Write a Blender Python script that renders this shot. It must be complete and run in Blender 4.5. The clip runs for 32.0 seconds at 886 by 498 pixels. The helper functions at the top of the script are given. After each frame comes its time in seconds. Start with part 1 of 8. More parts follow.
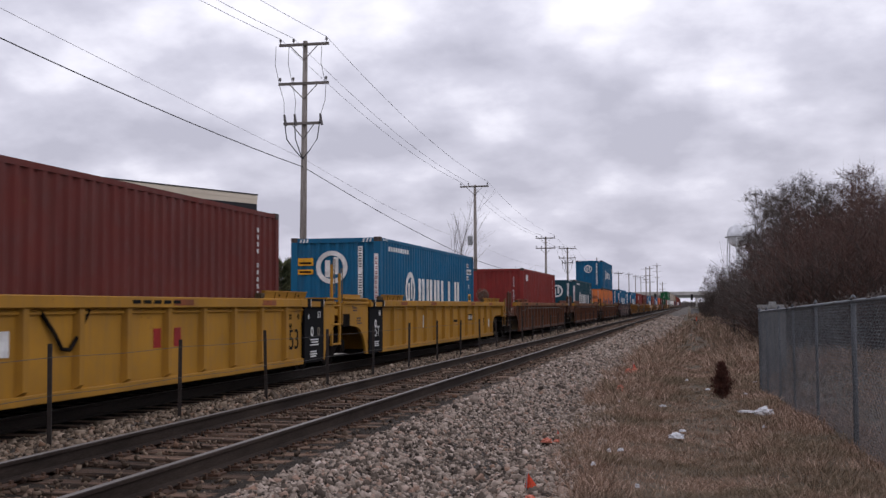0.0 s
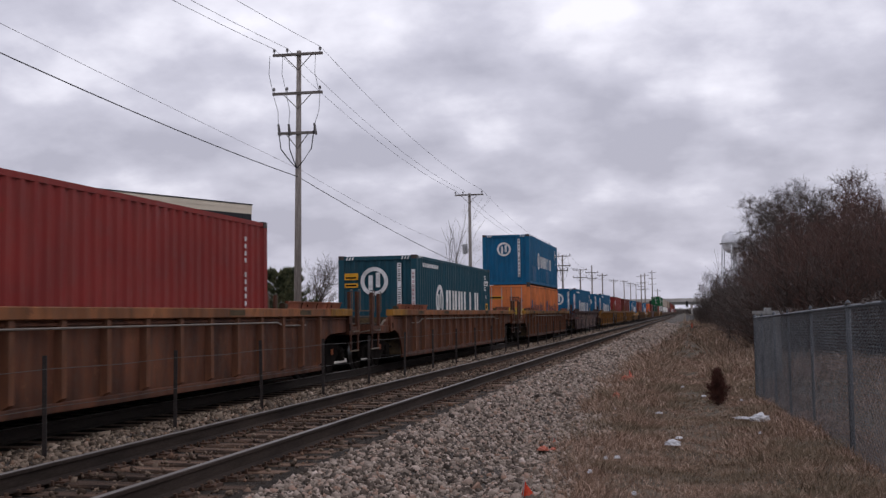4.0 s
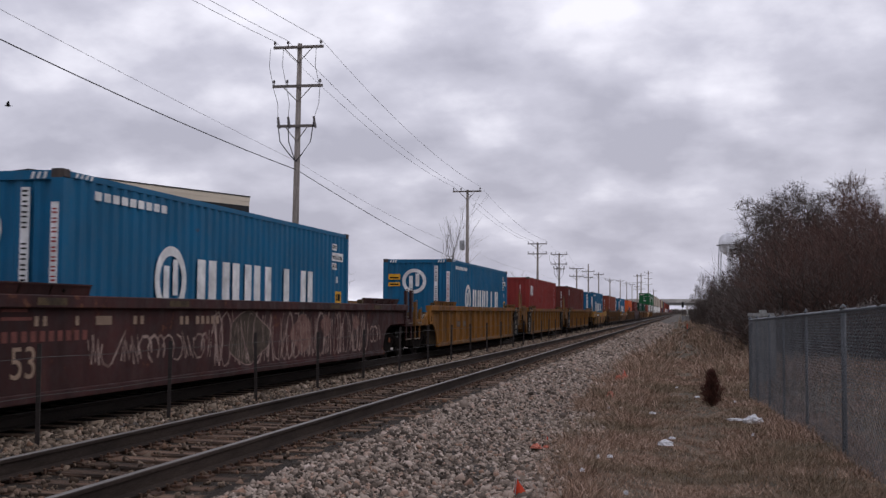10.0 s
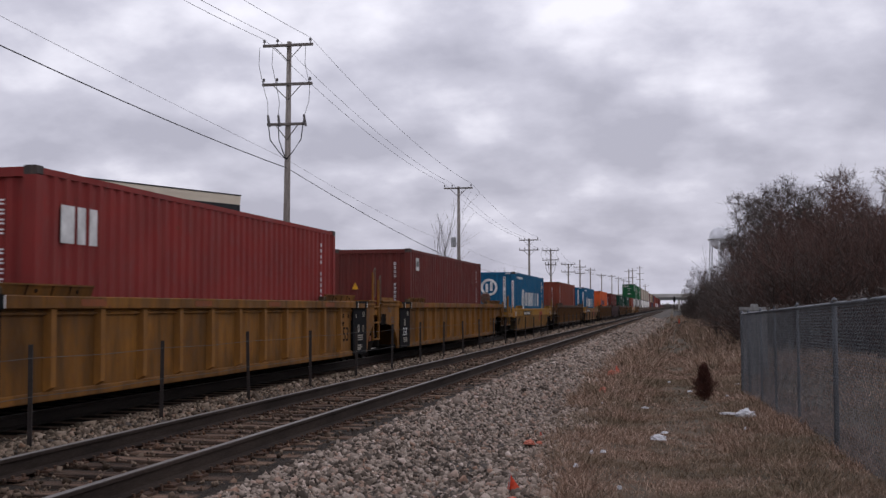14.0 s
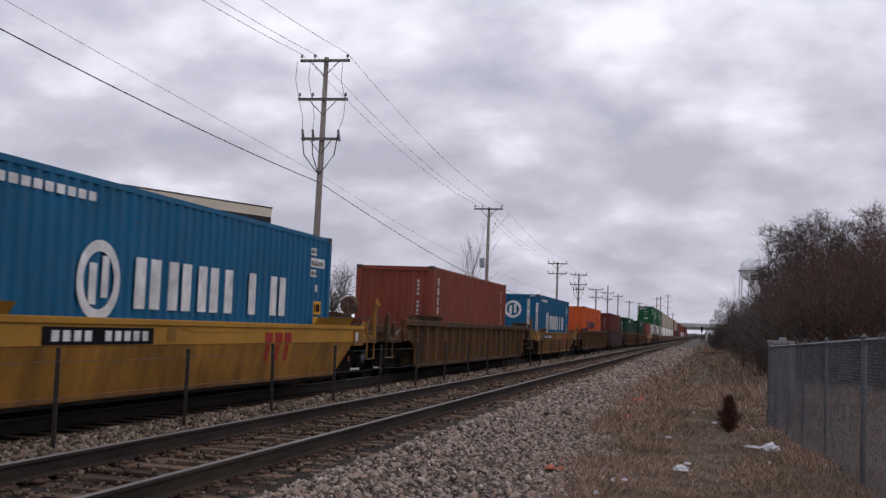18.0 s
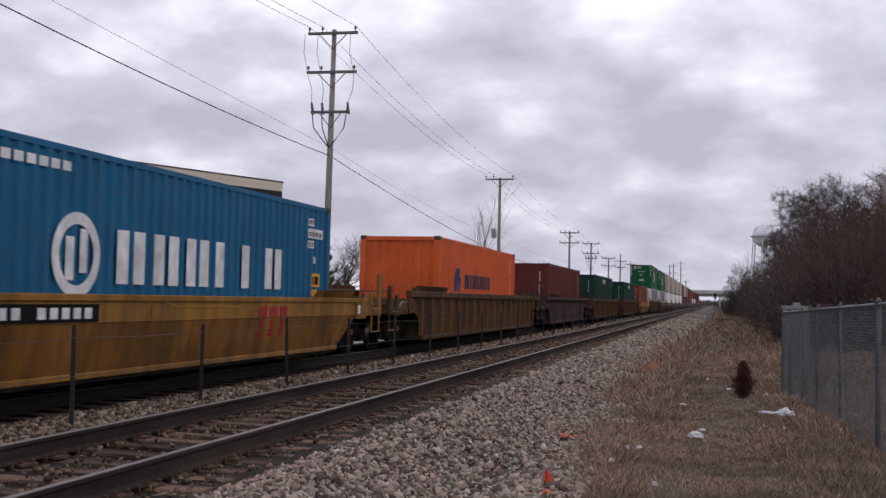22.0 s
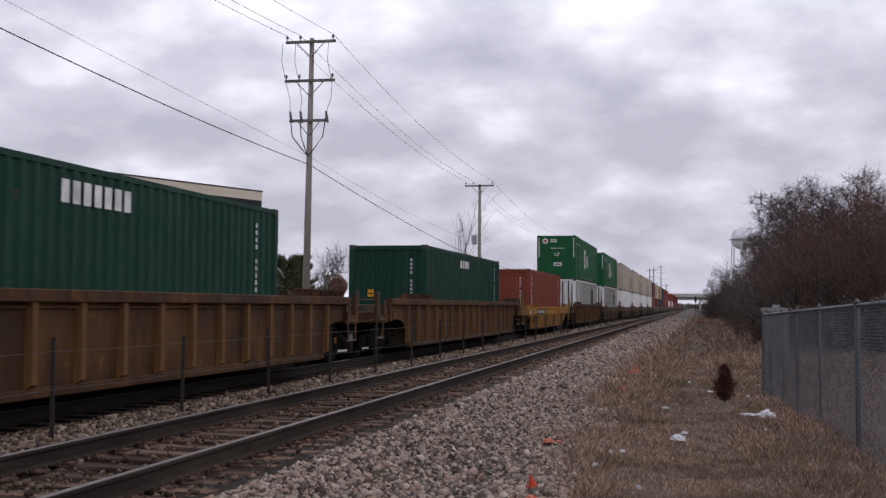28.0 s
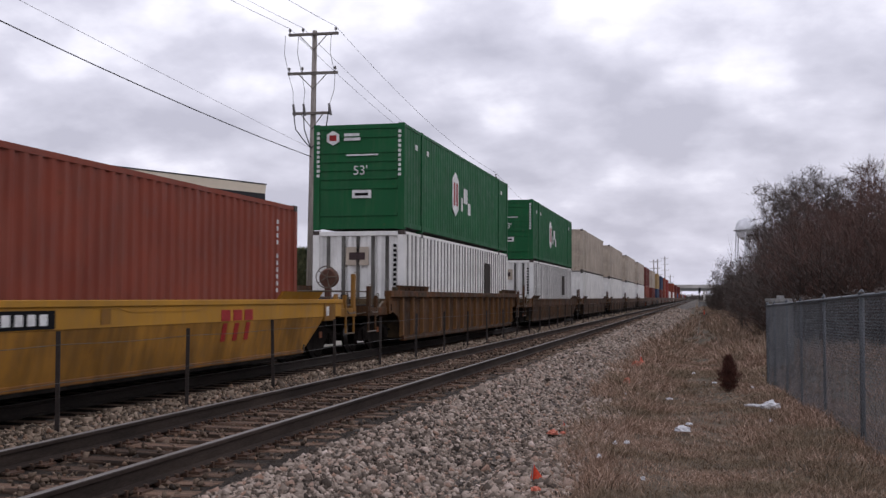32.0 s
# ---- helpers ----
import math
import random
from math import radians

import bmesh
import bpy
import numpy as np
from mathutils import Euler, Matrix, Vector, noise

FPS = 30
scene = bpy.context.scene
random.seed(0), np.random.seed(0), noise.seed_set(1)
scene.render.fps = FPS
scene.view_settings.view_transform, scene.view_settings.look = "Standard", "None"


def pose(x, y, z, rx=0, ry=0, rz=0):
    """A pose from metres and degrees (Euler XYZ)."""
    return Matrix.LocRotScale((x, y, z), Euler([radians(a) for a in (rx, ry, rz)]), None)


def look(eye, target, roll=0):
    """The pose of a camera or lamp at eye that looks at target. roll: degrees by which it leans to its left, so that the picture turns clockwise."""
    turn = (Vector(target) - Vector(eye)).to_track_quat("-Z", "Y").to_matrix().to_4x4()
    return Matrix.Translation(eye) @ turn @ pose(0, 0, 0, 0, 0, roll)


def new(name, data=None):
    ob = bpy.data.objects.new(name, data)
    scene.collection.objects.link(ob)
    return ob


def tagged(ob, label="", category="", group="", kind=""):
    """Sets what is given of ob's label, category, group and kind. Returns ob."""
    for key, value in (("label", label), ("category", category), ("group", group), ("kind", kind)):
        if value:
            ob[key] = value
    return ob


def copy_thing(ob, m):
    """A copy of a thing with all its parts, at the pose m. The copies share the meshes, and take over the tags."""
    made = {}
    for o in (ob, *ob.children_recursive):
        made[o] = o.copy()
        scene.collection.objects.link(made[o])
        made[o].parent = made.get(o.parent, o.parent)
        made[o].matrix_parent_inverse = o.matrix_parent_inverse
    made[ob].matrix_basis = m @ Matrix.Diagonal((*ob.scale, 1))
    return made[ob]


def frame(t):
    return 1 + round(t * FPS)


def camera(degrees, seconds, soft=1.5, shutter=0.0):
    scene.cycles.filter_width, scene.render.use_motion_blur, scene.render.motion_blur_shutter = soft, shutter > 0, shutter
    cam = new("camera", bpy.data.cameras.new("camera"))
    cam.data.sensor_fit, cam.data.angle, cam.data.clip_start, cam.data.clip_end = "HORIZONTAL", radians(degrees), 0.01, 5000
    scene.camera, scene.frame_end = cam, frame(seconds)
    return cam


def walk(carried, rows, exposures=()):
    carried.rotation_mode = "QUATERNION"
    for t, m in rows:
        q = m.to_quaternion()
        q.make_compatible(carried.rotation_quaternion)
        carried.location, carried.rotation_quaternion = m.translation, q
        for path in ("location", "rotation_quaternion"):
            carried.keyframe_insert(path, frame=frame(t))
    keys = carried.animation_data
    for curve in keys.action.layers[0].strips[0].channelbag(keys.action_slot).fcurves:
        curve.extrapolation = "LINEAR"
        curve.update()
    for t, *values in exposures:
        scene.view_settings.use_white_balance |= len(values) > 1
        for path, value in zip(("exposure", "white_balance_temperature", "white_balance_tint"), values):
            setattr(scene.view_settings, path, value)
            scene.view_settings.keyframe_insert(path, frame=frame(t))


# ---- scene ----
# Camera: hand-held beside the track, standing still and turning a little.
# World: y runs along the tracks, z = 0 is the top of the rails.
EYE = (0.0, 0.0, 1.34)
cam = camera(44.76, 32.0, soft=1.4, shutter=0.15)
TURNS = [  # seconds, yaw, pitch, roll
    (0.0, 12.96, 3.05, 0.30),
    (0.5, 12.85, 3.13, 0.55),
    (1.0, 12.82, 3.09, 0.39),
    (1.5, 12.90, 3.29, 0.50),
    (2.0, 12.89, 3.18, 0.54),
    (2.5, 12.33, 3.28, 0.67),
    (4.5, 12.86, 3.56, 0.81),
    (5.0, 12.86, 3.63, 0.93),
    (5.5, 12.62, 3.80, 0.99),
    (6.0, 12.41, 4.00, 0.89),
    (6.5, 12.14, 3.73, 0.91),
    (7.0, 12.16, 3.68, 0.95),
    (7.5, 12.57, 3.73, 0.94),
    (8.0, 12.50, 3.80, 0.77),
    (8.5, 12.58, 3.37, 0.58),
    (9.0, 12.59, 3.19, -0.12),
    (9.5, 12.51, 3.23, -0.68),
    (10.0, 12.49, 3.29, -0.41),
    (10.5, 12.48, 3.53, -0.11),
    (11.0, 12.49, 3.52, 0.20),
    (11.5, 12.54, 3.41, 0.80),
    (12.0, 12.38, 3.29, 0.47),
    (12.5, 12.22, 3.24, 0.31),
    (13.0, 12.08, 3.20, 0.47),
    (13.5, 12.05, 3.15, 0.19),
    (15.5, 12.09, 3.04, 0.13),
    (15.8, 12.48, 3.04, 0.40),
    (16.0, 12.79, 3.05, -0.50),
    (16.2, 14.93, 3.37, -0.30),
    (16.3, 15.05, 3.50, -0.40),
    (16.5, 15.65, 2.99, -1.64),
    (16.7, 14.62, 2.91, -2.45),
    (17.0, 15.21, 2.95, -2.86),
    (17.2, 14.78, 2.95, -3.50),
    (17.5, 14.28, 3.60, -3.12),
    (17.7, 13.65, 4.05, -2.94),
    (18.0, 13.44, 4.15, -2.24),
    (18.2, 13.26, 3.76, -1.80),
    (18.5, 12.98, 3.24, -0.35),
    (18.7, 13.00, 2.68, -0.28),
    (19.0, 12.63, 2.62, -0.21),
    (19.5, 11.61, 2.55, -0.17),
    (19.7, 11.85, 2.03, -0.65),
    (20.0, 11.53, 1.98, -0.81),
    (20.2, 11.89, 1.97, -0.93),
    (20.5, 12.70, 2.53, -0.80),
    (20.7, 13.01, 2.48, -0.60),
    (21.0, 13.43, 2.45, -0.89),
    (21.5, 13.88, 2.71, -1.04),
    (22.0, 14.13, 2.60, -1.27),
    (22.5, 14.29, 2.48, -1.03),
    (23.0, 13.92, 2.45, -1.04),
    (23.5, 13.49, 2.46, -0.94),
    (24.0, 13.39, 2.33, -1.12),
    (24.5, 13.12, 2.58, -1.00),
    (26.5, 13.11, 3.23, -0.80),
    (27.0, 13.05, 3.20, -0.74),
    (27.5, 13.01, 3.37, -0.55),
    (28.0, 13.14, 2.99, -0.43),
    (28.5, 13.47, 2.90, -0.29),
    (29.0, 13.69, 2.56, -0.37),
    (29.5, 13.57, 2.36, -0.65),
    (30.0, 13.86, 2.32, -0.30),
    (30.5, 13.78, 2.49, -0.31),
    (31.0, 13.51, 2.39, -0.56),
    (31.5, 13.40, 2.35, -0.54),
    (32.0, 13.35, 2.57, -0.20),
]
walk(cam, [(t, pose(*EYE, 90 + p, r, y)) for t, y, p, r in TURNS], exposures=[(0.0, 0.09), (1.0, -0.02), (2.5, -0.08), (5.0, -0.05), (8.0, -0.08), (17.0, -0.08), (20.0, 0.0), (24.0, 0.05), (29.0, 0.06), (30.5, 0.10), (32.0, 0.16)])

# ---- sky, sun, exposure ----
scene.view_settings.exposure = 0.0
SUN_DIR = Vector((0.55, 0.35, 0.76)).normalized()


def sky_world():
    w = bpy.data.worlds.new("overcast_sky")
    scene.world = w
    w.use_nodes = True
    nt = w.node_tree
    nt.nodes.clear()
    N = nt.nodes.new
    L = nt.links.new
    tc = N("ShaderNodeTexCoord")
    sky = N("ShaderNodeTexSky")
    sky.sky_type, sky.sun_disc = "NISHITA", False
    sky.sun_elevation, sky.sun_rotation = math.asin(SUN_DIR.z), math.atan2(SUN_DIR.x, SUN_DIR.y)
    sky.dust_density, sky.air_density = 4.0, 1.5
    # cloud deck: a plane above the viewer, seen in perspective
    sep = N("ShaderNodeSeparateXYZ")
    L(tc.outputs["Generated"], sep.inputs[0])
    zc = N("ShaderNodeMath"); zc.operation = "MAXIMUM"; zc.inputs[1].default_value = 0.0
    L(sep.outputs["Z"], zc.inputs[0])
    za = N("ShaderNodeMath"); za.operation = "ADD"; za.inputs[1].default_value = 0.38
    L(zc.outputs[0], za.inputs[0])
    dx = N("ShaderNodeMath"); dx.operation = "DIVIDE"
    dy = N("ShaderNodeMath"); dy.operation = "DIVIDE"
    L(sep.outputs["X"], dx.inputs[0]); L(za.outputs[0], dx.inputs[1])
    L(sep.outputs["Y"], dy.inputs[0]); L(za.outputs[0], dy.inputs[1])
    comb = N("ShaderNodeCombineXYZ")
    L(dx.outputs[0], comb.inputs[0]); L(dy.outputs[0], comb.inputs[1])
    big = N("ShaderNodeTexNoise")
    big.inputs["Scale"].default_value, big.inputs["Detail"].default_value, big.inputs["Roughness"].default_value = 4.6, 9.0, 0.50
    big.inputs["Distortion"].default_value = 0.0
    L(comb.outputs[0], big.inputs["Vector"])
    ramp = N("ShaderNodeValToRGB")
    e = ramp.color_ramp.elements
    e[0].position, e[0].color = 0.32, (0.47, 0.465, 0.565, 1)
    e[1].position, e[1].color = 0.72, (0.99, 0.975, 1.085, 1)
    m = ramp.color_ramp.elements.new(0.50)
    m.color = (0.63, 0.622, 0.735, 1)
    # the deck thins and brightens low down, and towards the right
    band = N("ShaderNodeValToRGB")
    be = band.color_ramp.elements
    be[0].position, be[0].color = 0.0, (0.60, 0.60, 0.60, 1)
    be[1].position, be[1].color = 0.55, (0.72, 0.72, 0.72, 1)
    for p, v in ((0.014, 0.55), (0.032, 0.16), (0.07, 0.07), (0.15, 0.12), (0.205, 0.42), (0.265, 0.78), (0.38, 0.96)):
        band.color_ramp.elements.new(p).color = (v, v, v, 1)
    L(sep.outputs["Z"], band.inputs["Fac"])
    low = N("ShaderNodeMapRange")
    low.inputs["To Min"].default_value, low.inputs["To Max"].default_value = -0.135, 0.10
    L(band.outputs["Color"], low.inputs["Value"])
    side = N("ShaderNodeMapRange")
    side.inputs["From Min"].default_value, side.inputs["From Max"].default_value = -0.4, 0.4
    side.inputs["To Min"].default_value, side.inputs["To Max"].default_value = 0.035, 0.012
    L(sep.outputs["X"], side.inputs["Value"])
    s1 = N("ShaderNodeMath"); s1.operation = "ADD"
    L(big.outputs["Fac"], s1.inputs[0]); L(low.outputs["Result"], s1.inputs[1])
    s2 = N("ShaderNodeMath"); s2.operation = "ADD"
    L(s1.outputs[0], s2.inputs[0]); L(side.outputs["Result"], s2.inputs[1])
    L(s2.outputs[0], ramp.inputs["Fac"])
    mix = N("ShaderNodeMix"); mix.data_type = "RGBA"
    mix.inputs["Factor"].default_value = 0.93
    skys = N("ShaderNodeMix"); skys.data_type = "RGBA"; skys.blend_type = "MULTIPLY"
    skys.inputs["Factor"].default_value = 1.0
    skys.inputs["B"].default_value = (0.1, 0.1, 0.1, 1)
    L(sky.outputs["Color"], skys.inputs["A"])
    L(skys.outputs["Result"], mix.inputs["A"])
    L(ramp.outputs["Color"], mix.inputs["B"])
    bg = N("ShaderNodeBackground")
    bg.inputs["Strength"].default_value = 1.08
    L(mix.outputs["Result"], bg.inputs["Color"])
    out = N("ShaderNodeOutputWorld")
    L(bg.outputs[0], out.inputs[0])


sky_world()
sun = new("sun", bpy.data.lights.new("sun", "SUN"))
sun.data.energy, sun.data.angle, sun.data.color = 0.2, radians(40), (1.0, 0.97, 0.93)
sun.matrix_world = look((0, 0, 60), Vector((0, 0, 60)) - SUN_DIR)


# ---- materials ----
def mat_base(name, rough=0.6, metal=0.0):
    m = bpy.data.materials.new(name)
    m.use_nodes = True
    nt = m.node_tree
    b = nt.nodes["Principled BSDF"]
    b.inputs["Roughness"].default_value, b.inputs["Metallic"].default_value = rough, metal
    b.inputs["Specular IOR Level"].default_value = 0.5 if metal > 0.3 else 0.22
    return m, nt, b


def noise_node(nt, scale, detail=6.0, rough=0.6, stretch=(1, 1, 1), coord="Object"):
    tc = nt.nodes.new("ShaderNodeTexCoord")
    mp = nt.nodes.new("ShaderNodeMapping")
    mp.inputs["Scale"].default_value = stretch
    nt.links.new(tc.outputs[coord], mp.inputs[0])
    n = nt.nodes.new("ShaderNodeTexNoise")
    n.inputs["Scale"].default_value, n.inputs["Detail"].default_value, n.inputs["Roughness"].default_value = scale, detail, rough
    nt.links.new(mp.outputs[0], n.inputs["Vector"])
    return n


def ramp_node(nt, src, stops):
    r = nt.nodes.new("ShaderNodeValToRGB")
    el = r.color_ramp.elements
    el[0].position, el[0].color = stops[0][0], (*stops[0][1], 1)
    el[1].position, el[1].color = stops[-1][0], (*stops[-1][1], 1)
    for p, c in stops[1:-1]:
        el.new(p).color = (*c, 1)
    nt.links.new(src, r.inputs["Fac"])
    return r


def mix_node(nt, fac, a, b, blend="MIX"):
    m = nt.nodes.new("ShaderNodeMix")
    m.data_type, m.blend_type = "RGBA", blend
    for sock, v in (("Factor", fac), ("A", a), ("B", b)):
        if hasattr(v, "links"):
            nt.links.new(v, m.inputs[sock])
        elif isinstance(v, (int, float)):
            m.inputs[sock].default_value = v
        else:
            m.inputs[sock].default_value = (*v, 1)
    return m.outputs["Result"]


def bump(nt, b, src, strength, dist=0.02):
    n = nt.nodes.new("ShaderNodeBump")
    n.inputs["Strength"].default_value, n.inputs["Distance"].default_value = strength, dist
    nt.links.new(src, n.inputs["Height"])
    nt.links.new(n.outputs[0], b.inputs["Normal"])


def grey(v):
    return (v, v, v)


def shade(c, k):
    return tuple(x * k for x in c)


def two_tone(name, c1, c2, scale=3.0, rough=0.8, fine=40.0, bumpy=0.3, dist=0.02, stretch=(1, 1, 1), lo=0.35, hi=0.65, coord="Object", metal=0.0, vary=0.0):
    """A rough material with two colours in large patches, a fine grain and relief."""
    m, nt, b = mat_base(name, rough, metal)
    n1 = noise_node(nt, scale, stretch=stretch, coord=coord)
    r = ramp_node(nt, n1.outputs["Fac"], [(lo, c1), (hi, c2)])
    n2 = noise_node(nt, fine, 4.0, stretch=stretch, coord=coord)
    g = ramp_node(nt, n2.outputs["Fac"], [(0.3, grey(0.72)), (0.7, grey(1.2))])
    c = mix_node(nt, 1.0, r.outputs["Color"], g.outputs["Color"], "MULTIPLY")
    if vary:
        oi = nt.nodes.new("ShaderNodeObjectInfo")
        v = ramp_node(nt, oi.outputs["Random"], [(0.0, grey(1 - vary)), (1.0, grey(1 + vary))])
        c = mix_node(nt, 1.0, c, v.outputs["Color"], "MULTIPLY")
    nt.links.new(c, b.inputs["Base Color"])
    bump(nt, b, n2.outputs["Fac"], bumpy, dist)
    return m


def steel_paint(name, col, worn=0.5, rust=(0.13, 0.055, 0.03), rough=0.5, dust=(0.22, 0.18, 0.14), dusty=0.25, grime=0.0):
    """Weathered paint on steel: run-down streaks, rust patches, road dust."""
    m, nt, b = mat_base(name, rough)
    fade = noise_node(nt, 1.1, 8.0, 0.65)
    k = 0.14 + 0.32 * worn
    c = ramp_node(nt, fade.outputs["Fac"], [(0.3, shade(col, 1 - k)), (0.7, shade(col, 1 + k))]).outputs["Color"]
    st = noise_node(nt, 5.0, 5.0, 0.6, (1.6, 1.6, 0.16))
    sf = ramp_node(nt, st.outputs["Fac"], [(0.47, grey(0)), (0.75, grey(1))])
    sm = nt.nodes.new("ShaderNodeMath"); sm.operation = "MULTIPLY"; sm.inputs[1].default_value = dusty
    nt.links.new(sf.outputs["Color"], sm.inputs[0])
    c = mix_node(nt, sm.outputs[0], c, dust)
    rn = noise_node(nt, 2.2, 9.0, 0.72)
    edge = 0.66 - 0.10 * worn
    rf = ramp_node(nt, rn.outputs["Fac"], [(edge, grey(0)), (edge + 0.05, grey(1))])
    rs = noise_node(nt, 26.0, 3.0)
    rc = ramp_node(nt, rs.outputs["Fac"], [(0.3, shade(rust, 0.6)), (0.7, shade(rust, 1.5))])
    rm = nt.nodes.new("ShaderNodeMath"); rm.operation = "MULTIPLY"; rm.inputs[1].default_value = min(1.0, 0.35 + worn * 0.6)
    nt.links.new(rf.outputs["Color"], rm.inputs[0])
    c = mix_node(nt, rm.outputs[0], c, rc.outputs["Color"])
    if grime:
        # soot run down in streaks and large dull blotches
        g1 = noise_node(nt, 3.2, 6.0, 0.62, (1.0, 1.0, 0.22))
        g2 = noise_node(nt, 0.55, 5.0, 0.6)
        k1 = ramp_node(nt, g1.outputs["Fac"], [(0.34, grey(1 - grime)), (0.60, grey(1.12))])
        k2 = ramp_node(nt, g2.outputs["Fac"], [(0.36, grey(1 - 0.55 * grime)), (0.62, grey(1.12))])
        c = mix_node(nt, 1.0, c, k1.outputs["Color"], "MULTIPLY")
        c = mix_node(nt, 1.0, c, k2.outputs["Color"], "MULTIPLY")
    nt.links.new(c, b.inputs["Base Color"])
    rr = ramp_node(nt, rn.outputs["Fac"], [(0.3, grey(rough - 0.08)), (edge + 0.05, grey(0.85))])
    nt.links.new(rr.outputs["Color"], b.inputs["Roughness"])
    bump(nt, b, rs.outputs["Fac"], 0.12, 0.01)
    return m


def plain(name, col, rough=0.6, metal=0.0, k=0.15):
    return two_tone(name, shade(col, 1 - k), shade(col, 1 + k), 4.0, rough, 60.0, 0.08, 0.01, metal=metal)


# ---- mesh building ----
class Shape:
    """Collects boxes, tubes and outlines into one mesh."""

    def __init__(self):
        self.v, self.f = [], []

    def add(self, verts, faces):
        o = len(self.v)
        self.v += [tuple(p) for p in verts]
        self.f += [tuple(o + i for i in f) for f in faces]
        return self

    def box(self, x0, x1, y0, y1, z0, z1, c=0.0):
        """A box; c chamfers the edges that run along y's cross-section."""
        if c <= 0:
            return self.add([(x0, y0, z0), (x1, y0, z0), (x1, y1, z0), (x0, y1, z0), (x0, y0, z1), (x1, y0, z1), (x1, y1, z1), (x0, y1, z1)],
                            [(0, 3, 2, 1), (4, 5, 6, 7), (0, 1, 5, 4), (1, 2, 6, 5), (2, 3, 7, 6), (3, 0, 4, 7)])
        ring = [(x0 + c, z0), (x1 - c, z0), (x1, z0 + c), (x1, z1 - c), (x1 - c, z1), (x0 + c, z1), (x0, z1 - c), (x0, z0 + c)]
        return self.loft([[(x, y0, z) for x, z in ring], [(x, y1, z) for x, z in ring]])

    def loft(self, rings, caps=True):
        n = len(rings[0])
        o = len(self.v)
        for r in rings:
            self.v += [tuple(p) for p in r]
        for k in range(len(rings) - 1):
            for i in range(n):
                a, b = o + k * n + i, o + k * n + (i + 1) % n
                self.f.append((a, b, b + n, a + n))
        if caps:
            self.f.append(tuple(o + i for i in reversed(range(n))))
            self.f.append(tuple(o + (len(rings) - 1) * n + i for i in range(n)))
        return self

    def plate(self, outline, lo, hi, axis="x"):
        """An outline in the two other axes, made thick along axis."""
        def at(p, d):
            return {"x": (d, p[0], p[1]), "y": (p[0], d, p[1]), "z": (p[0], p[1], d)}[axis]
        return self.loft([[at(p, lo) for p in outline], [at(p, hi) for p in outline]])

    def tube(self, pts, r, n=6, r2=None):
        """A tube through points, tapering from r to r2."""
        pts = [Vector(p) for p in pts]
        r2 = r if r2 is None else r2
        rings = []
        for i, p in enumerate(pts):
            d = (pts[min(i + 1, len(pts) - 1)] - pts[max(i - 1, 0)]).normalized()
            u = d.cross(Vector((0, 0, 1)) if abs(d.z) < 0.9 else Vector((1, 0, 0))).normalized()
            w = d.cross(u)
            q = r + (r2 - r) * i / max(1, len(pts) - 1)
            rings.append([p + (u * math.cos(2 * math.pi * k / n) + w * math.sin(2 * math.pi * k / n)) * q for k in range(n)])
        return self.loft(rings)

    def lathe(self, prof, n=20, axis="z", at=(0, 0, 0)):
        """A profile of (radius, height) turned about an axis."""
        rings = []
        for r, h in prof:
            ring = []
            for k in range(n):
                c, s = r * math.cos(2 * math.pi * k / n), r * math.sin(2 * math.pi * k / n)
                p = {"z": (c, s, h), "x": (h, c, s), "y": (s, h, c)}[axis]
                ring.append((p[0] + at[0], p[1] + at[1], p[2] + at[2]))
            rings.append(ring)
        return self.loft(rings)

    def mesh(self, name, material, smooth=False):
        me = bpy.data.meshes.new(name)
        me.from_pydata(self.v, [], self.f)
        if smooth:
            me.polygons.foreach_set("use_smooth", [True] * len(me.polygons))
        if material:
            me.materials.append(material)
        return me


def part(name, shape, material, parent=None, label="", at=None, smooth=False):
    """One mesh object, under a thing or under a part."""
    me = shape if isinstance(shape, bpy.types.Mesh) else shape.mesh(name, material, smooth)
    ob = new(name, me)
    if parent is not None:
        ob.parent = parent
    if at is not None:
        ob.matrix_basis = at if isinstance(at, Matrix) else Matrix.Translation(at)
    if label:
        tagged(ob, label)
    return ob


def thing(name, label, category, m=None, group="", kind=""):
    ob = new(name)
    ob.empty_display_size = 0.3
    if m is not None:
        ob.matrix_basis = m
    return tagged(ob, label, category, group, kind)


def mesh_np(name, verts, faces, material, smooth=False):
    """A mesh from arrays of corners and of equal-sized faces."""
    me = bpy.data.meshes.new(name)
    n, k = faces.shape
    me.vertices.add(len(verts))
    me.vertices.foreach_set("co", np.ascontiguousarray(verts, np.float32).ravel())
    me.loops.add(n * k)
    me.loops.foreach_set("vertex_index", np.ascontiguousarray(faces, np.int32).ravel())
    me.polygons.add(n)
    me.polygons.foreach_set("loop_start", np.arange(0, n * k, k, dtype=np.int32))
    if smooth:
        me.polygons.foreach_set("use_smooth", np.ones(n, bool))
    me.update(calc_edges=True)
    me.materials.append(material)
    return me


